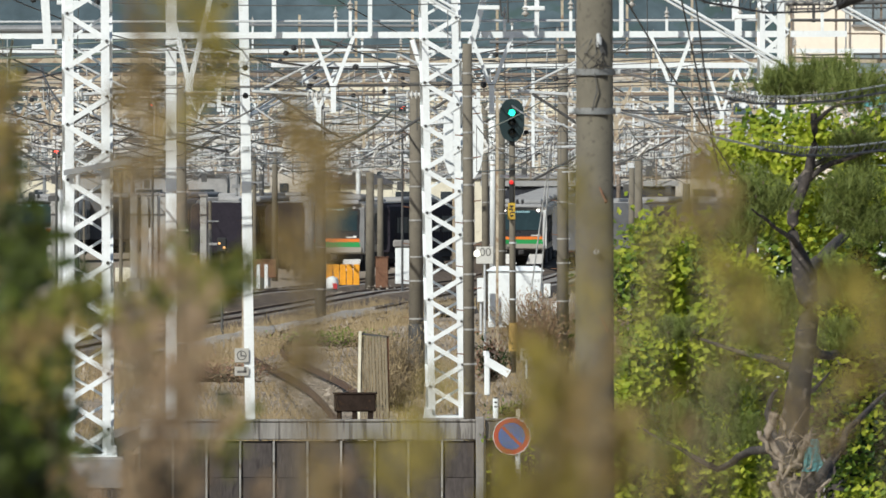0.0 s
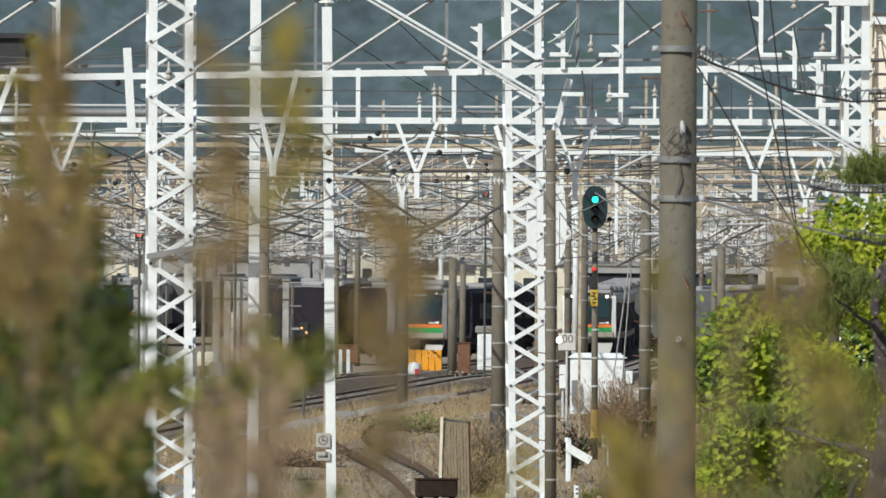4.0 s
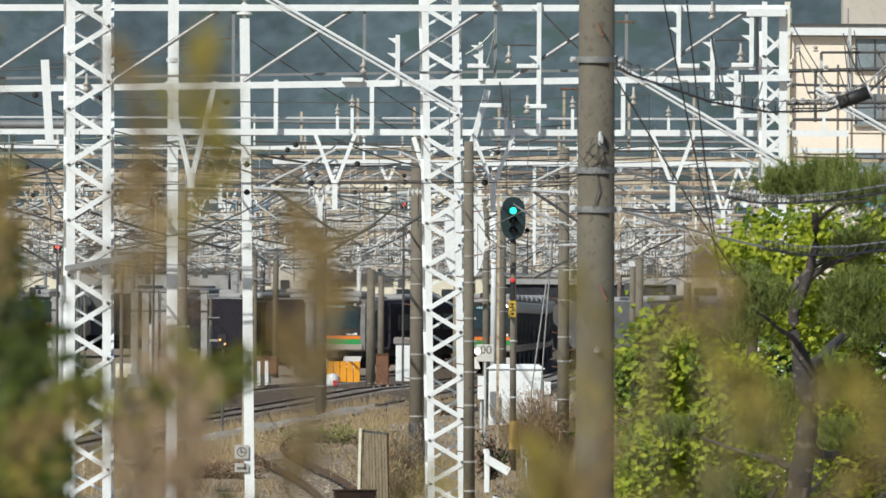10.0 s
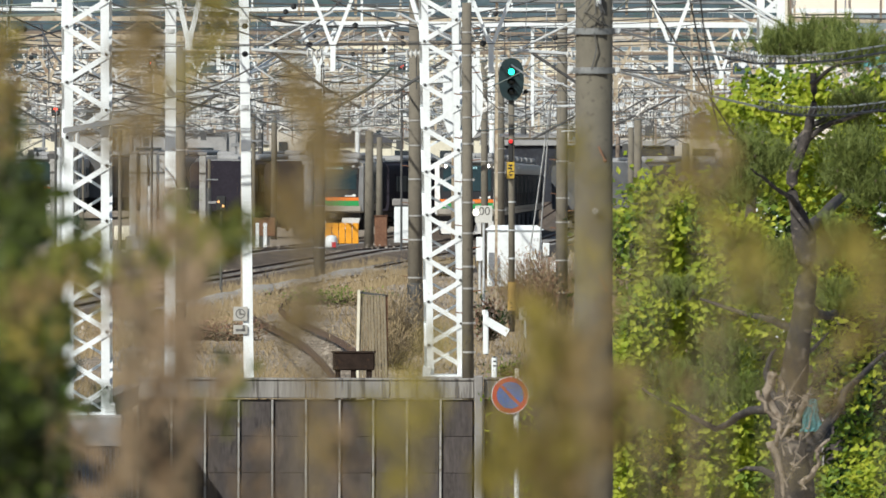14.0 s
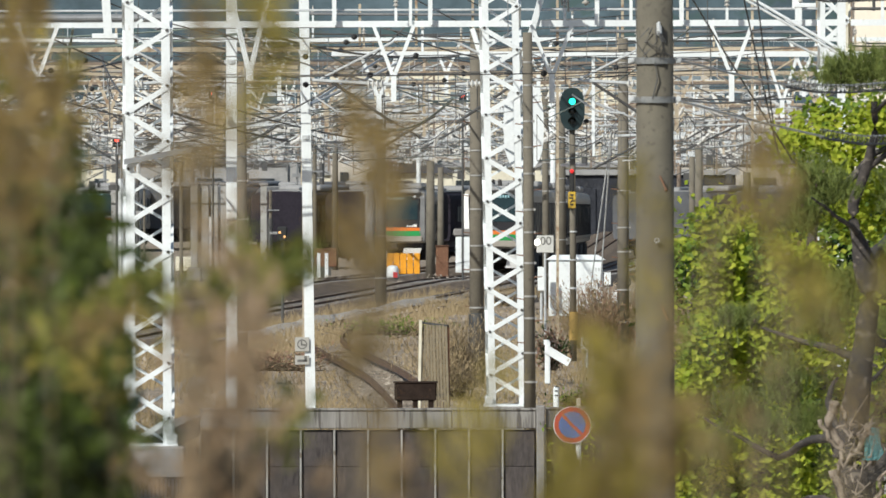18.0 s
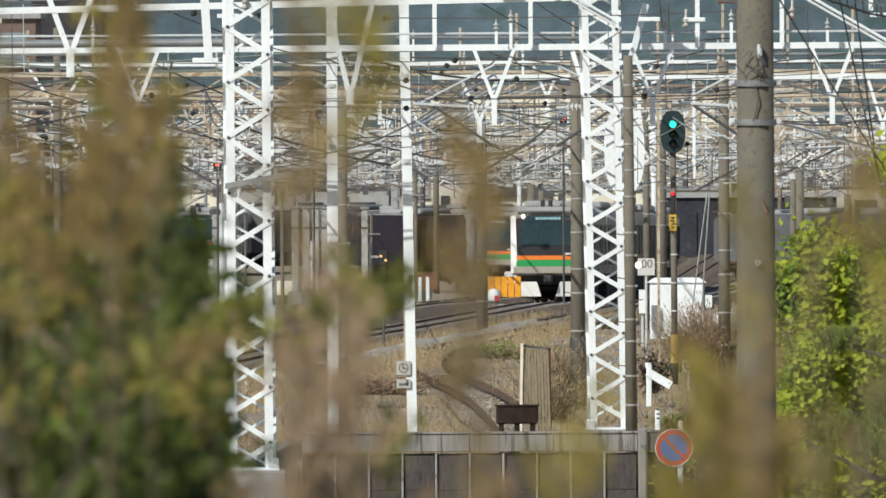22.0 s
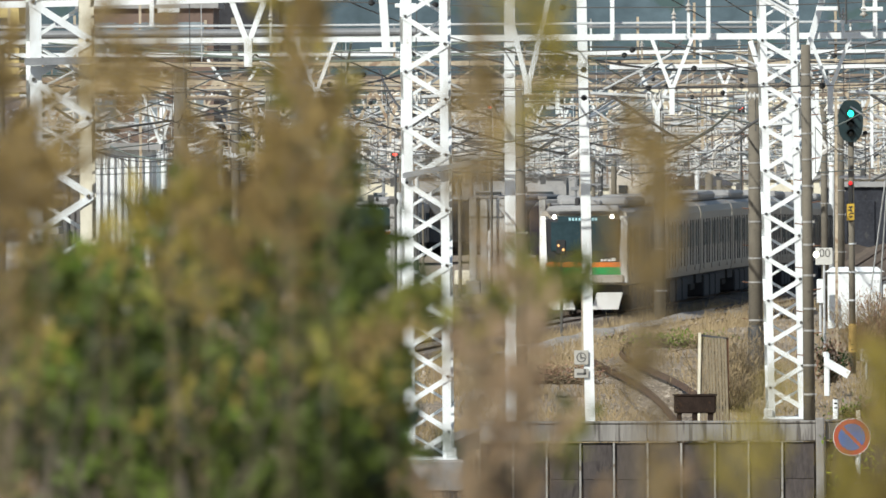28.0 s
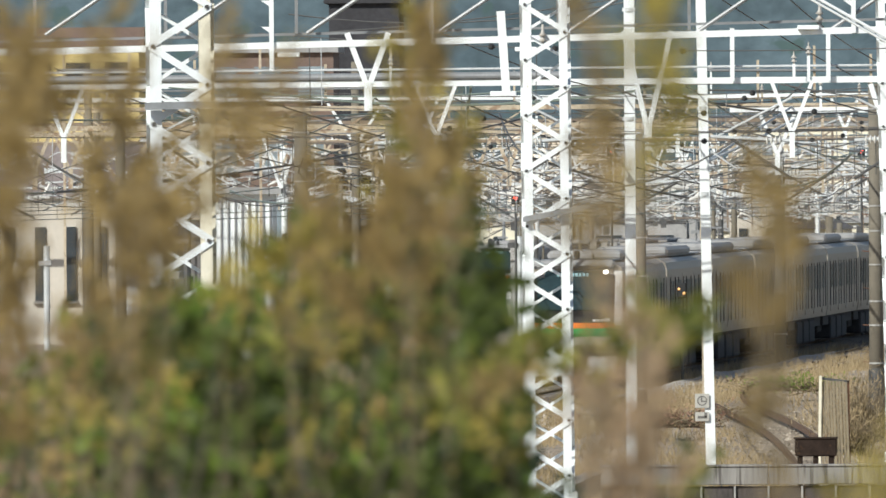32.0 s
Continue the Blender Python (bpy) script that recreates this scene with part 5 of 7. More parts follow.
# ---- communication cables by the street pole ----
def spiral_cable(pts, r, turns, label):
    c = thing("spiral_hung_cable", (0, 0, 0), label, "cable", "cables on the utility pole")
    part("cable", chain(B(), pts, 0.011, 6), WIRE, c)
    part("support_strand", chain(B(), [Vector(p) + Vector((0, 0, r * 1.6)) for p in pts], 0.007, 5), GALV, c)
    bm = B()
    hp = []
    n = len(pts) - 1
    for i in range(turns * 10 + 1):
        t = i / (turns * 10) * n
        k = min(int(t), n - 1)
        p = Vector(pts[k]).lerp(Vector(pts[k + 1]), t - k)
        a = i * math.tau / 10
        hp.append(p + Vector((0.3 * r * math.sin(a), r * math.cos(a), r * (0.8 + math.sin(a)))))
    chain(bm, hp, 0.005, 4)
    part("spiral", bm, WIRE, c)
    return c


spiral_cable([(1.42, 132.394, 7.674), (1.576, 133.655, 7.619), (2.296, 136.251, 7.415), (2.814, 137.586, 7.341), (3.347, 138.949, 7.365), (3.75, 140.338, 7.545), (4.323, 141.756, 8.041)], 0.058, 30, "dark spiral-hung telephone cable in a slack curve")
spiral_cable([(2.417, 136.251, 6.599), (2.725, 137.586, 6.552), (3.05, 138.949, 6.553), (3.48, 140.338, 6.585), (4.418, 143.202, 6.732)], 0.04, 30, "thick dark spiral-hung cable before the pine")
spiral_cable([(2.737, 136.915, 6.161), (3.149, 138.949, 6.098), (3.58, 140.338, 6.105), (4.418, 143.202, 6.196)], 0.045, 26, "dark spiral-hung cable before the pine")
wire((1.418, 131.773, 6.827), (2.456, 136.251, 6.609), 0.01, 0.01, "thin pale cable from the utility pole", GALV)
wire((1.418, 131.773, 6.489), (2.761, 136.915, 6.171), 0.01, 0.01, "thin pale cable from the utility pole", GALV)
wire((2.005, 147.724, 8.584), (2.656, 150.901, 5.825), 0.06, 0.008, "dark twisted drop wire by the pole")
wire((2.232, 147.724, 8.584), (2.57, 150.901, 6.266), 0.06, 0.008, "dark twisted drop wire by the pole")
wire((1.418, 131.773, 7.578), (2.716, 147.724, 5.9), 0.02, 0.008, "dark twisted drop wire by the pole")
CL = thing("cable_closure", (3.602, 139.64, 7.485), "dark cylindrical cable closure on a hanging cable", "closure", turn=0)
part("shell", rod(B(), (-0.14, -0.02, -0.05), (0.13, -0.02, 0.05), 0.06, n=14), BLACK, CL, smooth=True)
for a, z in ((-0.14, -0.05), (0.13, 0.05)):
    part("end_cap", rod(B(), (a, -0.02, z), (a * 1.12, -0.02, z * 1.12), 0.063, n=14), GALV, CL)


# ---- small signals and lamps deep in the yard ----
RED_ON = mat("red_signal_glow", (1.0, 0.06, 0.03), 0.3, emit=3.0, var=0.02, bump=0)
WARM_ON = mat("warm_lamp_glow", (1.0, 0.5, 0.18), 0.3, emit=0.55, var=0.02, bump=0)


def small_signal(at, h, material, label, lamps=((0, 0),), k=1.0):
    g = thing("small_signal", at, label, "signal", "small signals in the yard")
    part("post", rod(B(), (0, 0, -0.4), (0, 0, h), 0.045, n=8), DARKSTEEL, g)
    hd = part("head", box(B(), (0, -0.08, h), (0.3, 0.16, 0.46), bevel=0.04), BLACK, g)
    for dx, dz in lamps:
        part("lens", lathe(B(), [(0.075 * k, 0), (0.07 * k, 0.03), (0.02 * k, 0.04)], (dx, -0.16, h + dz), n=12, axis="Y"), material, hd)


small_signal((-13.68, 561.3, 0), 5.34, RED_ON, "dark post signal showing a red lamp")
small_signal((-10.708, 584.7, 0), 7.025, RED_ON, "dark post signal showing a red lamp")
small_signal((-1.565, 610.2, -0.07), 7.03, RED_ON, "dark post signal showing a red lamp")
small_signal((-6.741, 483.9, 0), 2.624, WARM_ON, "low dark shunting signal with warm lamps", ((-0.08, 0.05), (0.07, -0.08)), 0.55)
for u in (-7.449, -7.13):
    w = thing("track_stake", (u, 639.3, -0.3), "short white stake beside the track", "stake", "white stakes")
    part("stake", box(B(), (0, 0, 0.33), (0.14, 0.1, 1.2), bevel=0.01), WHITE, w)


# ---- cross-span wires between the masts, with ball insulators and hangers ----
def cross_span(y, x0, x1, z, label, balls, drops, drop=0.35):
    c = thing("cross_span_wire", (0, y, 0), label, "wire", "cross-span wires")
    pts = sag((x0, 0, z), (x1, 0, z + random.uniform(-0.25, 0.25)), drop, 16)
    part("strand", chain(B(), pts, 0.011, 5), WIRE, c)
    for k in range(balls):
        p = pts[random.randrange(1, 16)].lerp(pts[random.randrange(1, 16)], 0.4)
        p.z = np.interp(p.x, [q.x for q in pts], [q.z for q in pts])
        part("ball_insulator", lathe(B(), [(0.02, -0.06), (0.06, -0.03), (0.06, 0.03), (0.02, 0.06)], p, n=8), BLACK, c)
    for k in range(drops):
        x = random.uniform(x0, x1)
        zz = float(np.interp(x, [q.x for q in pts], [q.z for q in pts]))
        part("hanger_wire", rod(B(), (x, 0, zz), (x + random.uniform(-0.05, 0.05), 0, zz - random.uniform(0.4, 1.5)), 0.009, n=4), random.choice((WIRE, ZINC, GALV)), c)


random.seed(63)
for y, n in ((308.436, 2), (332.161, 5), (359.841, 4), (403.851, 5), (467.794, 4), (539.762, 3)):
    for k in range(n):
        a = random.uniform(-0.0588, -0.0178) * y
        cross_span(y, a, random.uniform(0.0071, 0.0271) * y, 6.4 + random.uniform(0.2, 2.9), "thin dark cross-span wire with ball insulators", 3, 7, random.uniform(0.1, 0.5))

# light lattice frames and pipe racks behind the second portal
for x0, x1, z0, z1, y, m in ((10.267, 14.267, 8.15, 10.983, 467.794, RUSTY), (1.455, 8.424, 8.173, 9.355, 425.267, AGED), (-5.531, -0.844, 8.197, 9.291, 438.557, AGED), (-23.188, -14.125, 8.197, 9.447, 438.557, AGED)):
    r = thing("pipe_rack", (0, y, 0), "light weathered steel frame carrying pipes and cables", "rack", "steel frames in the yard")
    n = max(3, round((x1 - x0) / 1.9))
    for i in range(n + 1):
        x = x0 + (x1 - x0) * i / n
        part("post", bar(B(), (x, 0.3, yard_z(y) - 0.4 if i % 3 == 0 else z0), (x, 0.3, z1 + random.uniform(-0.2, 0.5)), 0.07, 0.07), m, r)
    for k in range(4):
        z = z0 + (z1 - z0) * (k + 0.2) / 4
        part("pipe", rod(B(), (x0 - 0.2, 0.22, z), (x1 + 0.2, 0.22, z + random.uniform(-0.1, 0.1)), random.choice((0.025, 0.04)), n=6), random.choice((m, ZINC, DARKSTEEL)), r)


# ---- buildings behind the yard ----
def building(x, y, w, h, d, wall, label, rows, cols, glass, roof=0.5, roof_mat=None, skip=0, win=0.6):
    zg = yard_z(y) - 0.4
    b = thing("building", (x, y, zg), label, "building", "buildings behind the yard")
    part("wall", box(B(), (0, d / 2, h / 2), (w, d, h)), wall, b)
    part("roof", box(B(), (0, d / 2, h + roof / 2), (w + 0.5, d + 0.5, roof)), roof_mat or ROOFG, b, "flat roof with a parapet")
    for r in range(rows):
        for c in range(skip, cols):
            ww, wh = w / cols * win, h / rows * 0.5
            cx, cz = -w / 2 + (c + 0.5) * w / cols, (r + 0.55) * h / rows
            wd = part("window", box(B(), (cx, -0.04, cz), (ww, 0.1, wh)), glass, b)
            part("window_sill", box(B(), (cx, -0.1, cz - wh / 2 - 0.05), (ww + 0.15, 0.2, 0.08)), CONCRETE, wd)
    return b


PALE = mat("pale_render_wall", (0.52, 0.48, 0.42), 0.85, 0, 0.1, 2.0, 0.1, stain=(0.48, 0.44, 0.38))
PINK = mat("cream_pink_wall", (0.88, 0.79, 0.67), 0.8, 0, 0.06, 2.0, 0.1)
YELL = mat("yellow_render_wall", (0.72, 0.58, 0.26), 0.8, 0, 0.08, 2.0, 0.1)
GREYW = mat("grey_sheet_wall", (0.33, 0.33, 0.33), 0.7, 0.1, 0.15, 1.5, 0.1)
BROWNW = mat("brown_sheet_wall", (0.16, 0.11, 0.09), 0.7, 0, 0.2, 1.5, 0.1)
GL = mat("window_glass", (0.04, 0.05, 0.06), 0.1, 0, 0.2, 1.0, 0)
GLB = mat("blue_grey_window_glass", (0.22, 0.27, 0.30), 0.2, 0, 0.3, 1.0, 0)
TALL = building(20.389, 779.6, 7.1, 17.0, 12, PINK, "tall cream building with blue-grey window bands and a white fascia", 0, 4, GLB, 0.2)
part("fascia", box(B(), (0.1, -0.35, 17.3), (7.3, 0.3, 0.46)), WHITE, TALL, "white corrugated fascia")
part("gutter", box(B(), (0.1, -0.52, 17.58), (7.3, 0.12, 0.12)), DARKSTEEL, TALL, "dark gutter")
part("setback_storey", box(B(), (2.4, 3.0, 18.4), (6.4, 4, 2.0)), PALE, TALL, "pale set-back top storey")
for k in range(6):
    wd = part("window", box(B(), (1.65, -0.03, 16.15 - 2.7 * k), (3.8, 0.1, 1.5)), GLB, TALL, "blue-grey window band")
    for j in range(5):
        part("mullion", box(B(), (-0.2 + 0.93 * j, -0.1, 16.15 - 2.7 * k), (0.07, 0.06, 1.5)), DARKSTEEL, wd)
    part("window_sill", box(B(), (1.65, -0.12, 15.35 - 2.7 * k), (3.9, 0.2, 0.1)), CONCRETE, wd)
for z in (11.2, 8.8):
    part("railing_pipe", rod(B(), (-2.6, -0.5, z), (3.4, -0.5, z + 0.1), 0.045, n=6), DARKSTEEL, TALL)
for x in (-3.4, -0.6):
    part("down_pipe", rod(B(), (x, -0.3, 3.0), (x, -0.3, 18.4), 0.05, n=6), GREYW, TALL)

YB = building(-37.35, 701.7, 7.2, 12.9, 10, YELL, "yellow rendered building with a brown roof and dark upper windows", 0, 4, GL, 0.9, BROWNW)
for k in range(4):
    wd = part("window", box(B(), (-2.6 + 1.75 * k, -0.04, 11.6), (1.1, 0.1, 1.3)), GL, YB)
    part("window_sill", box(B(), (-2.6 + 1.75 * k, -0.1, 10.9), (1.25, 0.2, 0.08)), CONCRETE, wd)
SLATE = mat("dark_slate_cladding", (0.05, 0.05, 0.056), 0.8, 0, 0.25, 1.5, 0.1, spec=0.15)
building(-26.4, 779.6, 3.45, 16.1, 8, SLATE, "dark slate-clad block with a flat roof", 0, 2, GL, 0.25, SLATE)
building(-30.6, 765.0, 6.4, 13.5, 8, BROWNW, "brown sheet-clad block with grey window bands", 4, 3, GLB, 0.4, GREYW)
CSH = building(-18.855, 452.7, 1.75, 6.1, 3, WHITE, "white corrugated shed with dark standing seams in the yard", 0, 2, GREYW, 0.2)
for k in range(9):
    part("standing_seam", box(B(), (-0.8 + 0.2 * k, -0.03, 3.0), (0.035, 0.08, 5.8)), GREYW, CSH)
# The workshop roof's mauve-grey has its shade put into the colour.
building(-33.576, 640.0, 6.2, 6.0, 6, PALE, "pale walled workshop with a deep grey roof", 1, 5, GL, 2.2, mat("mauve_grey_roof", (0.24, 0.21, 0.215), 0.8, 0.1, 0.2, 1.2, 0.1), win=0.35)
building(-22.4, 467.8, 1.6, 3.6, 3, WHITE, "white corrugated hut in the yard", 1, 1, GREYW, 0.2)
random.seed(21)
x = -125.0
while x < 85:
    w = random.uniform(9, 24)
    y = random.uniform(1560, 1900)
    h = random.choice((8.0, 11.0, 12.5, 14.0)) + random.uniform(0, 1.2)
    wall = random.choice((PALE, PALE, CREAM, PINK, CREAM)) if h > 10 else random.choice((GREYW, BROWNW))
    building(x + w / 2, y, w, h, 12, wall, {PALE: "pale rendered", CREAM: "cream painted", GREYW: "grey sheet-clad", PINK: "cream", BROWNW: "brown sheet-clad"}[wall] + " low building behind the railway yard", random.choice((3, 4)), max(2, int(w / 5)), GLB, 0.5, random.choice((ROOFG, GREYW, BROWNW)))
    x += w * random.uniform(0.75, 1.15)

# dark depot sheds across the end of the yard
DEPOT = mat("dark_depot_cladding", (0.13, 0.125, 0.125), 0.7, 0.1, 0.25, 1.5, 0.1, stain=(0.08, 0.075, 0.075))
random.seed(29)
x = -66.0
while x < 34:
    w = random.uniform(7, 15)
    building(x + w / 2, 1125 + random.uniform(0, 25), w, random.uniform(3.9, 5.3), 14, random.choice((DEPOT, GREYW, PALE, CREAM)), "low sheet-clad depot shed behind the sidings", 1, max(2, int(w / 3)), GL, 0.35, random.choice((ROOFG, GREYW, DEPOT)), win=0.5)
    x += w * random.uniform(0.95, 1.15)

NAVY = mat("dark_navy_cladding", (0.042, 0.045, 0.055), 0.8, 0, 0.35, 1.5, 0.1, stain=(0.07, 0.07, 0.075), spec=0.1)
DSH = building(9.6, 1112, 13.4, 4.3, 9, NAVY, "long dark navy depot shed across the end of the line", 0, 2, GL, 0.35, GREYW)
for k in range(7):
    part("door_leaf", box(B(), (-5.8 + 1.9 * k, -0.05, 1.7), (1.6, 0.12, 3.3), bevel=0.03), NAVY, DSH)

# more parked stock among the sidings
random.seed(5)
for x, y, a in ((-31, 960, -6), (20, 980, -8), (-22.4, 1000, -11), (-18.4, 1010, -12), (-14.2, 1000, -12), (-10.2, 1015, -13)):
    for j in range(2 if y < 985 else 1):
        r = radians(a)
        copy_thing(WAG2, pose(x - math.sin(r) * 20 * j, y + math.cos(r) * 20 * j, yard_z(y), 0, 0, a))["group"] = "parked carriages"

# a pale railcar and weathered posts in the sidings
PALECAR = mat("weathered_pale_railcar", (0.46, 0.44, 0.40), 0.6, 0.1, 0.2, 1.0, 0.1, stain=(0.30, 0.26, 0.21))
RC = carriage("parked_railcar", "weathered pale parked railcar with dark cab windows", True, body=PALECAR, lit=False, pillar=PALECAR)
RC["group"] = ""
RC.matrix_basis = pose(-25.3, 985, yard_z(985), 0, 0, -6)
PC = thing("siding_post", (-12.9, 662, yard_z(662)), "weathered pale concrete post among the sidings", "post", "posts among the sidings")
part("shaft", box(B(), (0, 0, 1.75), (0.3, 0.3, 3.9), bevel=0.03), POSTW, PC)
part("cap", box(B(), (0, 0, 3.75), (0.4, 0.4, 0.12), bevel=0.02), CONCRETE, PC)
part("band", box(B(), (0, 0, 2.9), (0.34, 0.34, 0.08)), DARKSTEEL, PC)
part("footing", box(B(), (0, 0, -0.05), (0.6, 0.6, 0.6), bevel=0.04), CONCRETE, PC)
for b, y in ((-18.8, 671.0), (-18.2, 664.0), (-17.6, 676.0), (-24.5, 668.0), (-27.2, 660.0), (-30.4, 655.0), (-15.1, 690.0)):
    copy_thing(PC, pose(b * y / 1000, y, yard_z(y), 0, 0, 0))

# white corrugated shed and blue sheet beyond the pine
SH = thing("corrugated_shed", (4.945, 170.1, -2.3), "white corrugated metal shed with a teal roof edge", "shed")
n = 22
for k in range(n):
    part("sheet_rib", box(B(), (-0.55 + k * 0.06, 0.02 * (k % 2), 7.28), (0.05, 0.03, 0.75)), WHITE, SH)
part("frame", box(B(), (0.3, 1.0, 3.5), (1.9, 1.8, 6.9)), BROWNW, SH)
TEAL = mat("teal_paint", (0.10, 0.35, 0.36), 0.6)
part("roof", bar(B(), (-0.5, -0.2, 6.782 + 2.1), (1.6, -0.2, 7.036 + 2.2), 2.4, 0.08), TEAL, SH, "teal roof edge")
TS = thing("teal_sheet", (3.737, 160.2, -2.3), "crumpled teal plastic sheet hung behind the pine", "sheet")
bm = B()
g = {}
for i in range(7):
    for j in range(10):
        g[i, j] = bm.verts.new(((i - 3) * 0.03 * (1.3 - 0.09 * j) + 0.01 * math.sin(j), 0.02 * math.sin(i * 2.1 + j), j * 0.037 + 5.16))
for i in range(6):
    for j in range(9):
        bm.faces.new((g[i, j], g[i + 1, j], g[i + 1, j + 1], g[i, j + 1]))
bmesh.ops.solidify(bm, geom=bm.faces[:], thickness=0.006)
part("cloth", bm, mat("teal_plastic", (0.12, 0.42, 0.46), 0.5), TS)
part("pole", rod(B(), (0, 0.08, 0), (0, 0.08, 5.5), 0.025, n=8), BARK, TS)

# tall white rounded board behind the middle mast
OV = thing("white_board", (0.474, 369.3, 0), "tall white rounded board on a steel post", "board")
bm = B()
pr = [(0.47 * math.cos(a), 1.05 * math.copysign(abs(math.sin(a)) ** 0.7, math.sin(a))) for a in [k * math.tau / 32 for k in range(32)]]
f = [bm.verts.new((x, -0.03, 6.005 + z)) for x, z in pr]
b = [bm.verts.new((x, 0.03, 6.005 + z)) for x, z in pr]
bm.faces.new(f)
bm.faces.new(b[::-1])
for k in range(32):
    bm.faces.new((f[k], b[k], b[(k + 1) % 32], f[(k + 1) % 32]))
part("panel", bm, WHITE, OV)
part("post", rod(B(), (0, 0.1, -0.3), (0, 0.1, 6.005), 0.06, n=10), GALV, OV)


# ---- houses and clutter deep in the yard ----
def house(x, y, w, h, d, wall, roof, label):
    zg = yard_z(y) - 0.4
    b = thing("house", (x, y, zg), label, "house", "houses behind the yard")
    part("wall", box(B(), (0, d / 2, h / 2), (w, d, h)), wall, b)
    bm = B()
    r = h + w * 0.24
    v = [bm.verts.new(p) for p in ((-w / 2 - 0.4, -0.4, h - 0.1), (w / 2 + 0.4, -0.4, h - 0.1), (0, -0.4, r), (-w / 2 - 0.4, d + 0.4, h - 0.1), (w / 2 + 0.4, d + 0.4, h - 0.1), (0, d + 0.4, r))]
    for f in ((0, 1, 2), (5, 4, 3), (0, 2, 5, 3), (1, 4, 5, 2), (0, 3, 4, 1)):
        bm.faces.new([v[k] for k in f])
    part("roof", bm, roof, b)
    for c in (-0.25, 0.25):
        for zz in (0.28, 0.72):
            part("window", box(B(), (c * w, -0.03, zz * h), (w * 0.16, 0.1, h * 0.14)), GL, b)
    return b


TILE = mat("dark_roof_tiles", (0.07, 0.07, 0.08), 0.6, 0, 0.3, 0.8, 0.3)
TILEB = mat("brown_roof_tiles", (0.15, 0.09, 0.06), 0.7, 0, 0.3, 0.8, 0.3)
random.seed(44)
for k in range(14):
    y = random.uniform(1080, 1520)
    wall = random.choice((PALE, GREYW, CREAM, BROWNW, GREYW))
    house(random.uniform(-0.0588, 0.0285) * y, y, random.uniform(3.5, 6.5), random.uniform(4.4, 6.2), 6, wall, random.choice((TILE, TILEB, GREYW)), "small low house with a dark pitched roof")
for k in range(46):
    y = random.uniform(640, 1050)
    x = random.uniform(-0.057, 0.0278) * y
    if min(abs(x - path_x(y)), abs(x - path_x(y) - 4.2), abs(x - path_x(y) + 4.5)) < 2.6:
        continue
    e = thing("lineside_box", (x, y, yard_z(y) - 0.35), "pale lineside equipment box on a steel frame", "box", "lineside boxes")
    hh = random.uniform(0.8, 2.0)
    part("frame", box(B(), (0, 0, hh * 0.2), (0.5, 0.4, hh * 0.4)), DARKSTEEL, e)
    part("case", box(B(), (0, 0, hh * 0.7), (random.uniform(0.4, 1.1), 0.5, hh * 0.6), bevel=0.03), random.choice((WHITE, CREAM, GREYW, RUST)), e)
for k in range(70):
    y = random.uniform(560, 1000)
    x = random.uniform(-0.056, -0.004) * y
    if min(abs(x - path_x(y)), abs(x - path_x(y) - 4.2), abs(x - path_x(y) + 4.5)) < 2.4:
        continue
    e = thing("lineside_post", (x, y, yard_z(y) - 0.35), "weathered lineside post with a small bracket", "post", "lineside posts")
    hh = random.uniform(2.2, 6.5)
    m_ = random.choice((POLECON, ZINC, GALV, POLECON, DARKSTEEL))
    part("post", rod(B(), (0, 0, 0), (0, 0, hh), random.uniform(0.06, 0.14), n=8), m_, e)
    part("bracket", box(B(), (random.uniform(-0.3, 0.3), -0.1, hh * random.uniform(0.6, 0.95)), (random.uniform(0.2, 0.8), 0.12, random.uniform(0.06, 0.22)), bevel=0.01), random.choice((ZINC, GREYW, DARKSTEEL)), e)


# ---- plants ----
def leaf(bm, c, d, up, L, W):
    """A folded leaf blade: four triangles with a keel."""
    d = d.normalized()
    s = d.cross(up)
    s = s.normalized() if s.length > 1e-4 else Vector((1, 0, 0))
    n = s.cross(d)
    a, b = c, c + d * L
    m = c + d * L * 0.45 - n * W * 0.12
    l, r = m + s * W / 2 + n * W * 0.15, m - s * W / 2 + n * W * 0.15
    va, vb, vm, vl, vr = (bm.verts.new(p) for p in (a, b, m, l, r))
    for f in ((va, vl, vm), (vl, vb, vm), (vb, vr, vm), (vr, va, vm)):
        bm.faces.new(f)


def rnd(r=1.0):
    return Vector((random.gauss(0, r), random.gauss(0, r), random.gauss(0, r)))


NEEDLE = leaf_mat("pine_needles", (0.07, 0.105, 0.025), (0.25, 0.30, 0.08), 0.3)
FRESH = leaf_mat("fresh_leaves", (0.27, 0.36, 0.03), (0.56, 0.59, 0.075), 0.45)
MIDG = leaf_mat("green_leaves", (0.09, 0.16, 0.022), (0.24, 0.34, 0.055), 0.35)
BROWNL = leaf_mat("dry_brown_leaves", (0.16, 0.112, 0.044), (0.43, 0.31, 0.12), 0.4)
OLIVE = leaf_mat("olive_leaves", (0.16, 0.135, 0.03), (0.45, 0.365, 0.085), 0.4)
DARKG = leaf_mat("dark_evergreen_leaves", (0.008, 0.024, 0.006), (0.035, 0.075, 0.014), 0.12)
BRIGHT = leaf_mat("bright_shrub_leaves", (0.055, 0.11, 0.014), (0.21, 0.30, 0.045), 0.35)
STRAW = leaf_mat("dry_grass_blades", (0.26, 0.19, 0.105), (0.46, 0.36, 0.21), 0.2)
REDDISH = leaf_mat("reddish_twigs", (0.19, 0.10, 0.07), (0.42, 0.25, 0.17), 0.1)


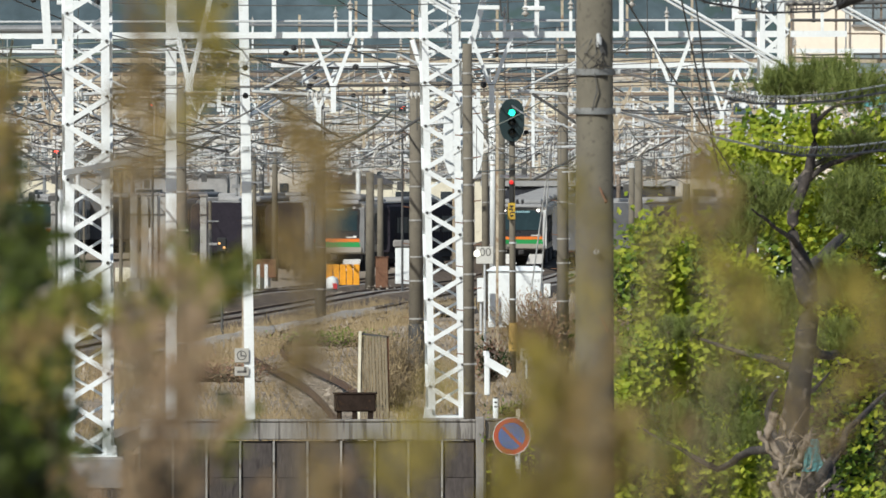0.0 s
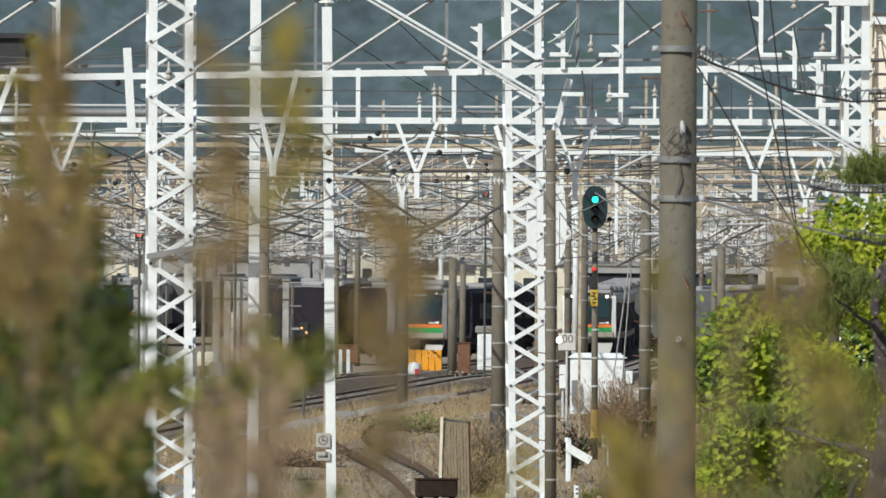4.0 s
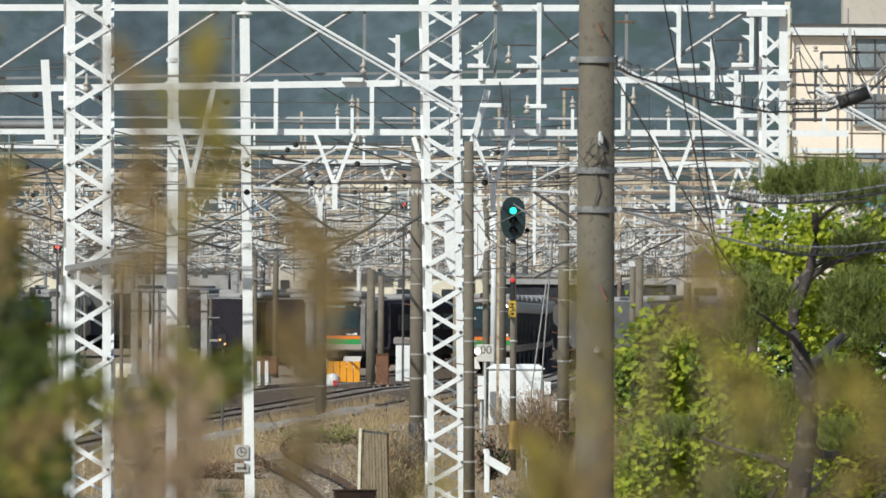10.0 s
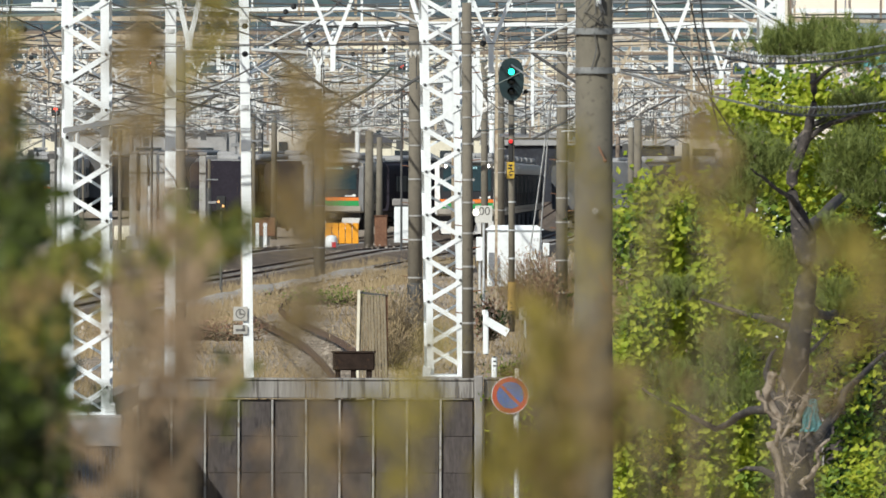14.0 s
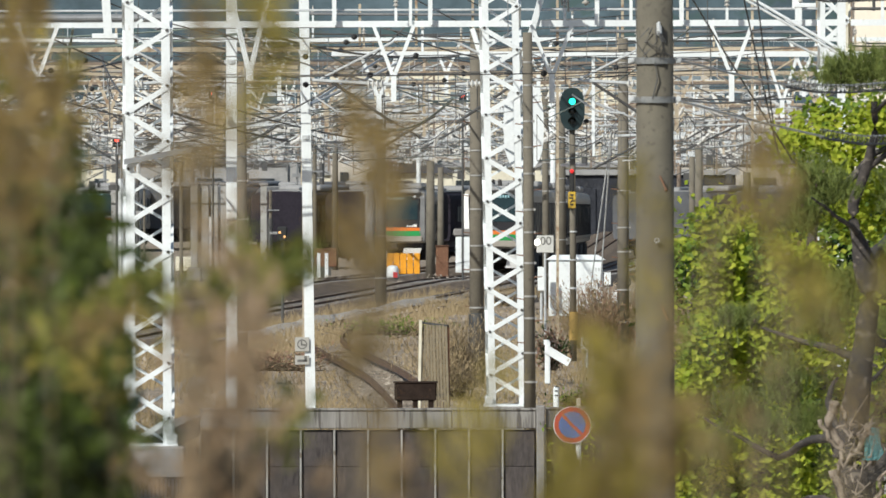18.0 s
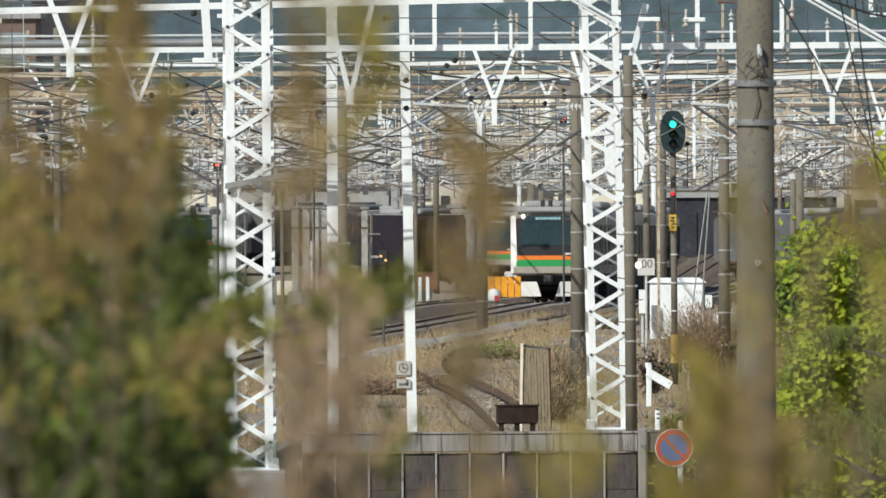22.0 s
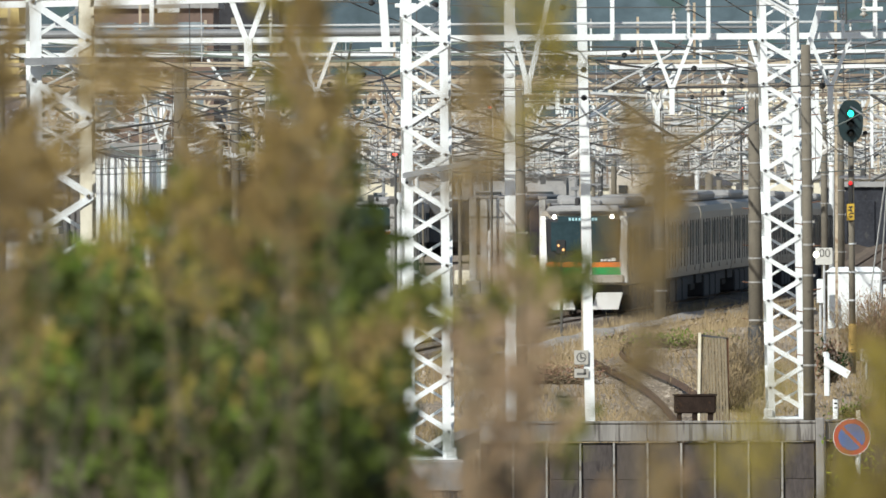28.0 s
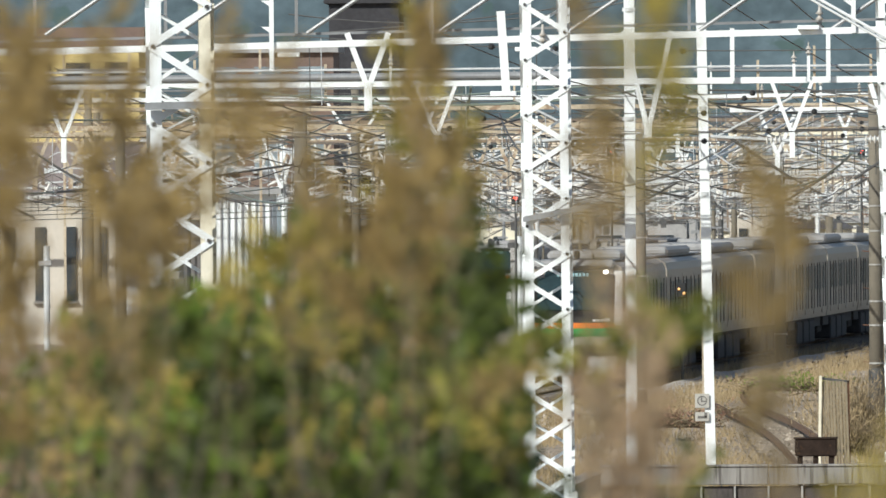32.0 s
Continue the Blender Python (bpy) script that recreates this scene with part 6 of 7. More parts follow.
def needle_clump(bm, c, rx, rz, count):
    """Tufts of needles fanned round short shoots."""
    for _ in range(count):
        t = Vector(c) + Vector((random.gauss(0, rx * 0.5), random.gauss(0, rx * 0.4), random.gauss(0, rz * 0.5)))
        ax = (Vector((random.gauss(0, 0.5), random.gauss(0, 0.5), 1)) + (t - Vector(c)) * 0.8).normalized()
        for _k in range(15):
            d = (ax + rnd(0.55)).normalized()
            s = d.cross(Vector((0.3, 1, 0.2))).normalized() * 0.0032
            b = t + ax * random.uniform(-0.05, 0.05)
            L = random.uniform(0.07, 0.13)
            bm.faces.new([bm.verts.new(p) for p in (b - s, b + s, b + d * L)])


random.seed(8)
PINE = thing("pine_tree", (3.242, 147.7, -2.3), "old pruned pine with a twisting trunk and flat needle pads", "tree")
o = Vector((3.242, 147.7, -2.3))


def rel(pts):
    return [Vector(p) - o for p in pts]


def wobble(pts, n, a):
    """A smooth curve through points, a little uneven."""
    p = [Vector(q) for q in pts]
    out = []
    for i in range(len(p) - 1):
        p0, p1, p2, p3 = p[max(i - 1, 0)], p[i], p[i + 1], p[min(i + 2, len(p) - 1)]
        for k in range(n):
            t = k / n
            out.append(0.5 * (2 * p1 + (p2 - p0) * t + (2 * p0 - 5 * p1 + 4 * p2 - p3) * t * t + (3 * p1 - p0 - 3 * p2 + p3) * t ** 3) + rnd(a))
    return out + [p[-1]]


tp = [(3.163, 147.724, -2.3), (3.242, 147.724, 0.689), (3.305, 147.724, 2.479), (3.216, 147.724, 3.005), (3.253, 147.724, 3.479), (3.337, 147.724, 4.111), (3.411, 147.724, 4.584), (3.368, 147.724, 4.953), (3.284, 147.724, 5.268), (3.263, 147.724, 5.532), (3.368, 147.724, 5.821), (3.463, 147.724, 6.189), (3.453, 147.724, 6.479)]
rad = [0.2, 0.19, 0.18, 0.16, 0.135, 0.115, 0.095, 0.11, 0.052, 0.058, 0.048, 0.036, 0.026]
pts = wobble(rel(tp), 3, 0.005)
rr = [rad[min(i // 3, 11)] + (rad[min(i // 3 + 1, 12)] - rad[min(i // 3, 11)]) * (i % 3) / 3 for i in range(len(pts))]
part("trunk", chain(B(), pts, [r * random.uniform(0.9, 1.12) for r in rr], 12), BARK, PINE, "cracked grey-brown trunk", smooth=True)
limbs = [
    ([(3.368, 147.724, 4.942), (3.608, 150.901, 5.11), (3.934, 154.218, 5.301), (4.228, 155.931, 5.456), (4.697, 157.683, 5.642)], 0.07),
    ([(3.347, 147.724, 4.084), (3.151, 150.901, 4.126), (2.89, 154.218, 4.164), (2.533, 155.931, 4.261)], 0.05),
    ([(3.453, 147.724, 4.268), (3.742, 150.901, 4.169), (4.022, 153.375, 4.242), (4.374, 154.218, 4.202)], 0.05),
    ([(3.242, 147.724, 3.374), (2.935, 150.901, 3.255), (2.656, 153.375, 3.05), (2.313, 154.218, 3.213), (1.967, 155.07, 3.389)], 0.05),
    ([(3.368, 147.724, 5.821), (3.611, 147.724, 6.005), (3.926, 147.724, 6.111), (4.295, 147.724, 6.111)], 0.035),
    ([(3.453, 147.724, 6.374), (3.625, 146.186, 6.53), (3.897, 144.679, 6.58)], 0.025),
    ([(3.295, 147.724, 5.268), (3.036, 145.428, 5.441), (2.8, 143.937, 5.605)], 0.03),
    ([(3.221, 147.724, 3.005), (3.097, 150.901, 3.631), (3.195, 151.717, 3.832)], 0.05),
    ([(3.284, 147.724, 3.058), (3.144, 150.094, 3.165), (3.054, 150.901, 3.362), (3.108, 150.901, 3.524)], 0.04),
    ([(3.268, 147.724, 3.321), (3.187, 150.094, 3.486), (3.209, 150.094, 3.619)], 0.03),
    ([(3.368, 147.724, 2.9), (3.626, 150.094, 3.004), (3.731, 150.901, 3.201), (3.849, 150.901, 3.255)], 0.04),
    ([(3.295, 147.724, 3.847), (3.508, 150.094, 3.86), (3.677, 150.901, 4.008)], 0.035),
    ([(3.253, 147.724, 2.637), (3.043, 150.901, 2.717), (2.843, 151.717, 2.67)], 0.045),
    ([(3.305, 147.724, 2.795), (3.688, 150.901, 3.147), (4, 152.541, 3.547), (4.374, 154.218, 3.79)], 0.06),
]
for ps, r in limbs:
    q = wobble(rel(ps), 3, 0.01)
    part("limb", chain(B(), q, [r * (1 - 0.75 * i / (len(q) - 1)) for i in range(len(q))], 8), BARK, PINE, smooth=True)
DEADW = mat("bleached_dead_wood", (0.30, 0.25, 0.20), 0.95, 0, 0.35, 0.1, 0.8, stain=(0.16, 0.12, 0.09), stain_at=0.55)
for ps, r in [
    ([(3.08, 147.0, 3.7), (3.03, 147.0, 3.47), (3.14, 147.0, 3.23), (3.1, 147.0, 3.0)], 0.05),
    ([(3.4, 147.0, 3.47), (3.26, 147.0, 3.22), (3.14, 147.0, 3.08)], 0.035),
    ([(3.34, 147.0, 2.68), (3.49, 147.0, 2.83), (3.48, 147.0, 2.97), (3.6, 147.0, 3.08)], 0.03),
    ([(3.05, 147.0, 3.05), (3.14, 147.0, 2.84), (3.18, 147.0, 2.53)], 0.045),
    ([(3.13, 147.0, 3.65), (3.18, 147.0, 3.52), (3.08, 147.0, 3.44)], 0.025),
    ([(2.95, 147.0, 3.52), (3.05, 147.0, 3.31), (3.18, 147.0, 3.23)], 0.025)]:
    q = wobble(rel(ps), 4, 0.01)
    part("dead_limb", chain(B(), q, [r * (1 - 0.6 * i / (len(q) - 1)) * random.uniform(0.92, 1.08) for i in range(len(q))], 8), DEADW, PINE, "bleached twisted dead limb", smooth=True)
bm = B()
for k in range(26):
    a = Vector((random.uniform(3.12, 3.44), 146.8, random.uniform(2.55, 3.5))) - o
    chain(bm, [a, a + rnd(0.05) + Vector((0, 0, 0.04)), a + rnd(0.1) + Vector((0, 0, 0.09))], [0.012, 0.008, 0.004], 5)
part("dead_twig", bm, DEADW, PINE, "bleached dead twigs", kind="stuff")
pads = [
        ((3.39, 147, 6.76), 0.42, 0.16), ((3.1, 147, 6.71), 0.21, 0.11), ((3.84, 146, 6.67), 0.31, 0.16), ((3.6, 147, 6.87), 0.21, 0.08),
        ((3.86, 148, 6.16), 0.23, 0.14), ((3.86, 149, 5.75), 0.26, 0.19), ((3.76, 149, 5.52), 0.23, 0.12), ((2.86, 145, 5.74), 0.24, 0.15),
        ((2.75, 146, 5.44), 0.23, 0.19), ((3.03, 146, 5.65), 0.16, 0.11), ((3.09, 149, 4.65), 0.26, 0.23), ((2.98, 150, 4.37), 0.21, 0.16),
        ((2.25, 153, 4.37), 0.18, 0.1), ((2.7, 152, 3.8), 0.21, 0.19), ((2.25, 153, 3.54), 0.18, 0.12), ((3.68, 150, 4.88), 0.23, 0.19),
        ((3.78, 151, 4.33), 0.19, 0.14), ((4.0, 149, 5.39), 0.21, 0.14), ((2.5, 153, 3.35), 0.21, 0.12), ((2.91, 152, 3.42), 0.21, 0.16),
        ((2.02, 154, 3.14), 0.23, 0.12)]
for c, rx, rz in pads:
    bm = B()
    needle_clump(bm, Vector(c) - o, rx, rz, int(760 * rx * rz / 0.2) + 40)
    part("needle_pad", bm, NEEDLE, PINE, "dark green needle pad")


def leafy_tree(name, base, clumps, limbs, size, mats, per, label, spread=0.5):
    """Limbs with leaf clumps: uneven, with gaps."""
    t = thing(name, base, label, "tree")
    b = Vector(base)
    for ps, r in limbs:
        q = wobble([Vector(p) - b for p in ps], 3, 0.02)
        part("limb", chain(B(), q, [r * (1 - 0.7 * i / (len(q) - 1)) for i in range(len(q))], 8), BARK, t, smooth=True)
    for i, (c, r, n) in enumerate(clumps):
        bm = B()
        for k in range(int(n * per)):
            p = Vector(c) - b + Vector((random.gauss(0, r * spread), random.gauss(0, r * spread), random.gauss(0, r * spread)))
            d = Vector((random.gauss(0, 1), random.gauss(0, 1), random.gauss(0.1, 0.7)))
            leaf(bm, p, d, Vector((-0.4 + random.gauss(0, 0.5), -0.75 + random.gauss(0, 0.45), 0.7)), size * random.uniform(0.7, 1.3), size * random.uniform(0.5, 0.75))
        part("leaf_clump", bm, mats[i % len(mats)], t, kind="stuff")
    return t


cl = []
random.seed(31)
for k in range(130):
    z = random.uniform(2.21, 5.36)
    lo = 1.73 + max(0, z - 4.91) * 0.3
    hi = 3.15 - max(0, z - 4.69) * 0.5
    cl.append(((random.uniform(lo, hi), 156.4 + random.uniform(-0.5, 0.9), z), random.uniform(0.14, 0.3), 1.2))
for k in range(75):
    z = random.uniform(5.22, 6.4)
    cl.append(((random.uniform(2.88 + max(0, 5.74 - z) * 0.6, 4.69), 161.3 + random.uniform(-0.4, 0.8), z), random.uniform(0.12, 0.28), 0.8))
bt = Vector((2.562, 157.683, -2.3))
leafy_tree("broadleaf_tree", bt, cl, [([bt, bt + Vector((0.1, 0, 2.5)), (2.506, 157.683, 2.552), (2.337, 157.683, 3.675), (2.421, 157.683, 4.687)], 0.12), ([(2.506, 157.683, 2.552), (2.843, 157.683, 3.675), (3.045, 159.475, 5.065), (3.52, 160.386, 5.743), (4.115, 161.308, 6.141)], 0.08), ([(2.478, 157.683, 2.776), (2, 157.683, 3.675), (1.831, 157.683, 4.462)], 0.05)],
           0.10, (FRESH, FRESH, FRESH, FRESH, MIDG), 95, "broadleaf tree in fresh yellow-green spring leaf")

cl = []
for k in range(80):
    cl.append(((random.uniform(1.84, 4.98), 163.2 + random.uniform(0, 1.5), random.uniform(1.55, 5.09)), random.uniform(0.25, 0.45), 1))
bt = Vector((3.918, 165.104, -2.3))
leafy_tree("dark_shrub", bt, cl, [([bt, bt + Vector((0.0, 0, 2.2)), (3.698, 163.184, 2.883)], 0.1), ([bt + Vector((0, 0, 1.4)), (2.709, 163.184, 2.708)], 0.08)], 0.09, (FRESH, MIDG, FRESH), 120, "dense dark green shrub behind the pine")
cl = []
for k in range(60):
    cl.append(((random.uniform(1.96, 5.26), 168.5 + random.uniform(0, 1.2), random.uniform(1.1, 4.75)), 0.5, 1))
for k in range(26):
    cl.append(((random.uniform(3.45, 4.45), 167.5 + random.uniform(0, 1.2), random.uniform(4.3, 5.6)), 0.34, 0.8))
bt = Vector((3.58, 168.5, -2.3))
leafy_tree("dense_hedge", bt, cl, [([bt, bt + Vector((0.0, 0, 2.2)), (3.7, 168.5, 2.9)], 0.1), ([(3.6, 168.5, 1.5), (3.9, 168.0, 3.5), (4.0, 167.8, 5.2)], 0.06)], 0.11, (DARKG, MIDG, DARKG), 230, "dense dark green hedge beyond the pine")
# tan buds on the pine's shoots
bm = B()
for k in range(70):
    c, rx, rz = random.choice(pads)
    q = Vector(c) - o + Vector((random.gauss(0, rx * 0.5), -rx * 0.5, random.gauss(0, rz * 0.6)))
    lathe(bm, [(0.005, 0), (0.010, 0.012), (0.006, 0.03)], q, n=5)
part("bud", bm, TWIG, PINE, "small tan pine buds", kind="stuff")
FL = thing("azalea_flowers", (2.562, 157.683, 2.372), "small cluster of pink azalea flowers", "flowers")
bm = B()
for k in range(60):
    leaf(bm, rnd(0.06), rnd(), Vector((0, -0.3, 1)), 0.04, 0.035)
part("petals", bm, leaf_mat("pink_petals", (0.6, 0.05, 0.25), (0.7, 0.12, 0.35), 0.3), FL)
part("stem", rod(B(), (0, 0, -4.9), (0, 0, 0), 0.012, n=5), BARK, FL)


def shrub(name, at, w, h, count, size, mats, label, per=26, twig=TWIG, flat=1.0):
    t = thing(name, at, label, "shrub")
    bt_, bl = B(), [B() for _ in mats]
    for k in range(count):
        a = Vector((random.gauss(0, w * 0.2), random.gauss(0, w * 0.15), 0))
        tip = Vector((random.gauss(0, w * 0.42), random.gauss(0, w * 0.3), h * random.uniform(0.5, 1.05)))
        chain(bt_, [a, a.lerp(tip, 0.5) + rnd(w * 0.04), tip], [0.012, 0.008, 0.003], 4)
        for j in range(per):
            p = a.lerp(tip, random.uniform(0.25, 1.05)) + rnd(size * 0.8)
            leaf(bl[k % len(mats)], p, rnd() + Vector((0, 0, 0.6)), Vector((0, -0.5, 1)), size * random.uniform(0.7, 1.3), size * 0.45 * flat)
    part("twig", bt_, twig, t, kind="stuff")
    for b_, m_ in zip(bl, mats):
        part("foliage", b_, m_, t, kind="stuff")
    return t


random.seed(77)
shrub("reddish_bush", (2.439, 425.3, 0), 1.3, 1.75, 260, 0.12, (REDDISH, STRAW), "leafless reddish-brown bush beside the signal", 20, flat=0.4)
shrub("reddish_bush", (3, 419, 0), 1.0, 1.5, 170, 0.12, (REDDISH, STRAW), "leafless reddish-brown bush beside the signal", 20, flat=0.4)
shrub("green_bush", (1.167, 389.8, 0), 0.7, 1.0, 40, 0.12, (DARKG, REDDISH), "small dark green bush at the foot of the mast", 16)
shrub("green_bush", (1.44, 334.1, 0), 0.7, 0.45, 40, 0.10, (MIDG, DARKG), "low green weeds behind the wall", 14)
shrub("yellow_bush", (1.81, 280.7, -2.3), 1.1, 3.3, 70, 0.11, (FRESH, FRESH, MIDG), "young shrub with fresh yellow-green leaves", 20)
shrub("dry_bush", (-1.105, 369.3, 0), 1.5, 1.5, 160, 0.2, (STRAW, STRAW), "tall dry straw-coloured grass and brambles", 14, flat=0.2)
shrub("dry_bush", (-1.175, 350.8, 0), 1.0, 0.9, 100, 0.2, (STRAW, STRAW), "tall dry straw-coloured grass and brambles", 14, flat=0.2)
shrub("dry_bush", (-5.611, 389.8, 0), 2.4, 0.5, 120, 0.1, (STRAW, REDDISH), "low dry weeds in the yard", 12)
shrub("dry_bush", (-2.968, 452.7, 0), 2.4, 0.4, 120, 0.1, (STRAW, MIDG), "low dry weeds in the yard", 12)

# dry grass and weeds over the yard
bm = B()
random.seed(15)
for k in range(26000):
    y = 324 + 210 * random.random() ** 1.6
    x = random.uniform(-0.041, 0.02) * y
    if y < wall_y(x) + 1:
        continue
    if min(abs(x - path_x(y)), abs(x - path_x(y) - 4.4), abs(x - path_x(y) + 4.8)) < 2.2:
        continue
    if abs(x - bend(y, SPUR)) < 1.0:
        continue
    p = Vector((x, y, -0.34))
    for j in range(2):
        d = Vector((random.gauss(0, 0.4), random.gauss(0, 0.4), 1))
        L = random.uniform(0.06, 0.22) * (1.5 if noise.noise((x * 0.4, y * 0.06, 3)) > 0.1 else 0.8)
        sdx = Vector((0.012, 0, 0))
        q = p + rnd(0.05)
        bm.faces.new([bm.verts.new(w_) for w_ in (q - sdx, q + sdx, q + d * L)])
for k in range(16000):
    y = 380 + 190 * random.random()
    off = random.choice((2.3, 4.4, 5.3)) + random.gauss(0, 0.4)
    q = Vector((path_x(y) + off, y, -0.3)) + rnd(0.05)
    d = Vector((random.gauss(0, 0.3), random.gauss(0, 0.3), 1))
    L = random.uniform(0.12, 0.42) * (1.3 if noise.noise((y * 0.11, off, 7)) > 0.0 else 0.6)
    bm.faces.new([bm.verts.new(w_) for w_ in (q - sdx, q + sdx, q + d * L)])
tagged(new("dry_grass", mesh_of(bm, "dry_grass", STRAW)), "dry straw-coloured grass over the railway yard", "grass", kind="stuff")


# ---- shrubs and saplings close before the camera, on the bank ----
GLOSSY = leaf_mat("glossy_green_leaves", (0.012, 0.020, 0.004), (0.082, 0.112, 0.016), 0.2)
MOSSY = leaf_mat("mossy_green_leaves", (0.05, 0.062, 0.013), (0.23, 0.23, 0.042), 0.3)
TANL = leaf_mat("dry_tan_leaves", (0.24, 0.165, 0.095), (0.47, 0.34, 0.215), 0.3)
GREYST = mat("grey_bark_stem", (0.12, 0.10, 0.08), 0.9, 0, 0.3, 0.05, 0.5)


def from_eye(b, r, d):
    """A place on the bank d metres ahead, at bearing b and rise r in thousandths."""
    return Vector((d * b / 1000, d, EYE.z + d * r / 1000))


def leaf_count(area, cover, size):
    return int(-math.log(1 - cover) * area / (0.24 * size[0] * size[1])) + 1


def shoot(bt_, bl, o_, row, d, size):
    """An upright leafy shoot: a thin stem from the ground, side sprays that lean both ways, closing to a tip."""
    b, top, low, w, cover, foot = row
    wm = w * d / 1000
    tip, base = from_eye(b, top, d), from_eye(b + foot, low, d)
    off = Vector((0, random.uniform(-0.5, 0.5), 0))
    f_ = base + off
    f_.z = ground_z(0, d)
    chain(bt_, [f_ - o_, base + off - o_, base.lerp(tip, 0.55) + off + rnd(wm * 0.15) - o_, tip + off - o_], [0.0016, 0.0016, 0.0014, 0.0009], 5)
    H = tip.z - base.z
    n = max(4, int(H / (0.75 * wm)))
    total = leaf_count(2 * wm * H * 0.9, cover, size)
    for i in range(n):
        u = (i + random.random()) / n
        k = 0.3 + 0.7 * math.sin(min(1.0, (1 - u) * 1.5 + 0.1) * math.pi / 2)
        side = random.choice((-1, 1))
        axis = Vector((side * random.uniform(0.1, 0.75), 0, 1)).normalized()
        c = base.lerp(tip, u) + off + Vector((side * random.uniform(0, 0.7) * wm * k, 0, 0))
        hl, hw = wm * random.uniform(0.5, 1.0), wm * random.uniform(0.2, 0.42) * k
        chain(bt_, [base.lerp(tip, max(0, u - 0.6 * wm / H)) + off - o_, c - o_, c + axis * hl - o_], [0.0014, 0.0012, 0.0008], 4)
        for _ in range(int(total / n * random.uniform(0.4, 1.6))):
            p = c + axis * random.gauss(0, hl * 0.6) + Vector((random.gauss(0, hw), random.gauss(0, 0.05), 0))
            leaf(bl, p - o_, axis + rnd(0.4), rnd() + Vector((-0.3, -0.9, 0.3)), size[0] * random.uniform(0.6, 1.5), size[1] * random.uniform(0.7, 1.3))


def bunch(bt_, bl, o_, row, d, size):
    """A loose bunch of leaves in smaller tufts on twigs, here and there with a stem down to the ground."""
    b, r, w, h, cover = row
    wm, hm = w * d / 1000, h * d / 1000
    c = from_eye(b, r, d) + Vector((0, random.uniform(-0.6, 0.6), 0))
    tufts = [c + Vector((random.uniform(-0.85, 0.85) * wm, random.gauss(0, 0.1), random.uniform(-0.85, 0.85) * hm)) for _ in range(10)]
    f_ = Vector((c.x + random.gauss(0, 0.15), c.y + 0.2, ground_z(0, d)))
    q = tufts[0]
    if random.random() < 0.14:
        chain(bt_, [f_ - o_, f_.lerp(q, 0.6) + rnd(0.03) - o_, q - o_], [0.0012, 0.001, 0.0008], 4)
    for q2 in tufts[1:4]:
        chain(bt_, [q - o_, q2 - o_], [0.001, 0.0007], 4)
    for _ in range(leaf_count(5.2 * wm * hm, cover, size)):
        q = random.choice(tufts)
        p = q + Vector((random.gauss(0, wm * 0.26), random.gauss(0, 0.12), random.gauss(0, hm * 0.26)))
        leaf(bl, p - o_, rnd() + Vector((0, 0, 0.5)), rnd(0.6) + Vector((-0.3, -0.9, 0.5)), size[0] * random.uniform(0.6, 1.35), size[1] * random.uniform(0.7, 1.3))


def bank_shrub(name, d, material, label, shoots=(), bunches=(), size=(0.018, 0.0075)):
    random.seed(int(d * 10))
    first = (shoots or bunches)[0]
    t = thing(name, (first[0] * d / 1000, d, ground_z(0, d)), label, "shrub", "shrubs on the bank")
    bt_, bl = B(), B()
    for row in shoots:
        shoot(bt_, bl, t.location, row, d, size)
    for row in bunches:
        bunch(bt_, bl, t.location, row, d, size)
    part("stem", bt_, TWIG, t, kind="stuff")
    part("foliage", bl, material, t, kind="stuff")
    return t


CROWN_B = (-58.0, -53.6, -46.5, -39.3, -32.2, -29.2, -27.2, -25.6, -24.4)
CROWN_R = (-10.3, -9.9, -6.7, -4.2, -3.2, -2.1, -5.7, -6.4, -13.5)


def bank_mass(name, d, material, label, count, cover, size, low=-27.0, west=-58.0):
    """The body of the thicket: bunches at random under its uneven top."""
    random.seed(int(d * 10) + 5)
    rows = []
    for _ in range(count):
        b = random.uniform(west, -24.6)
        top = float(np.interp(b, CROWN_B, CROWN_R)) - 1.5
        rows.append((b, top + (low - top) * random.random() ** 0.85, random.uniform(0.8, 1.9), random.uniform(0.9, 2.2), random.uniform(0.5, 1.3) * cover))
    return bank_shrub(name, d, material, label, (), rows, size)


bank_mass("olive_thicket", 24.6, MOSSY, "olive-leaved thicket at the edge of the bank", 42, 0.42, (0.04, 0.017))
bank_mass("evergreen_thicket", 28.6, DARKG, "dark evergreen thicket at the edge of the bank", 112, 0.55, (0.055, 0.026))
bank_mass("glossy_thicket", 22.3, GLOSSY, "dark glossy thicket at the edge of the bank", 98, 0.58, (0.042, 0.02), west=-50.0)
bank_mass("dry_thicket", 23.4, BROWNL, "dry brown thicket at the edge of the bank", 12, 0.3, (0.038, 0.014))
bank_mass("fresh_thicket", 25.4, BRIGHT, "thicket with fresh green leaves at the edge of the bank", 58, 0.42, (0.042, 0.019), west=-53.0)
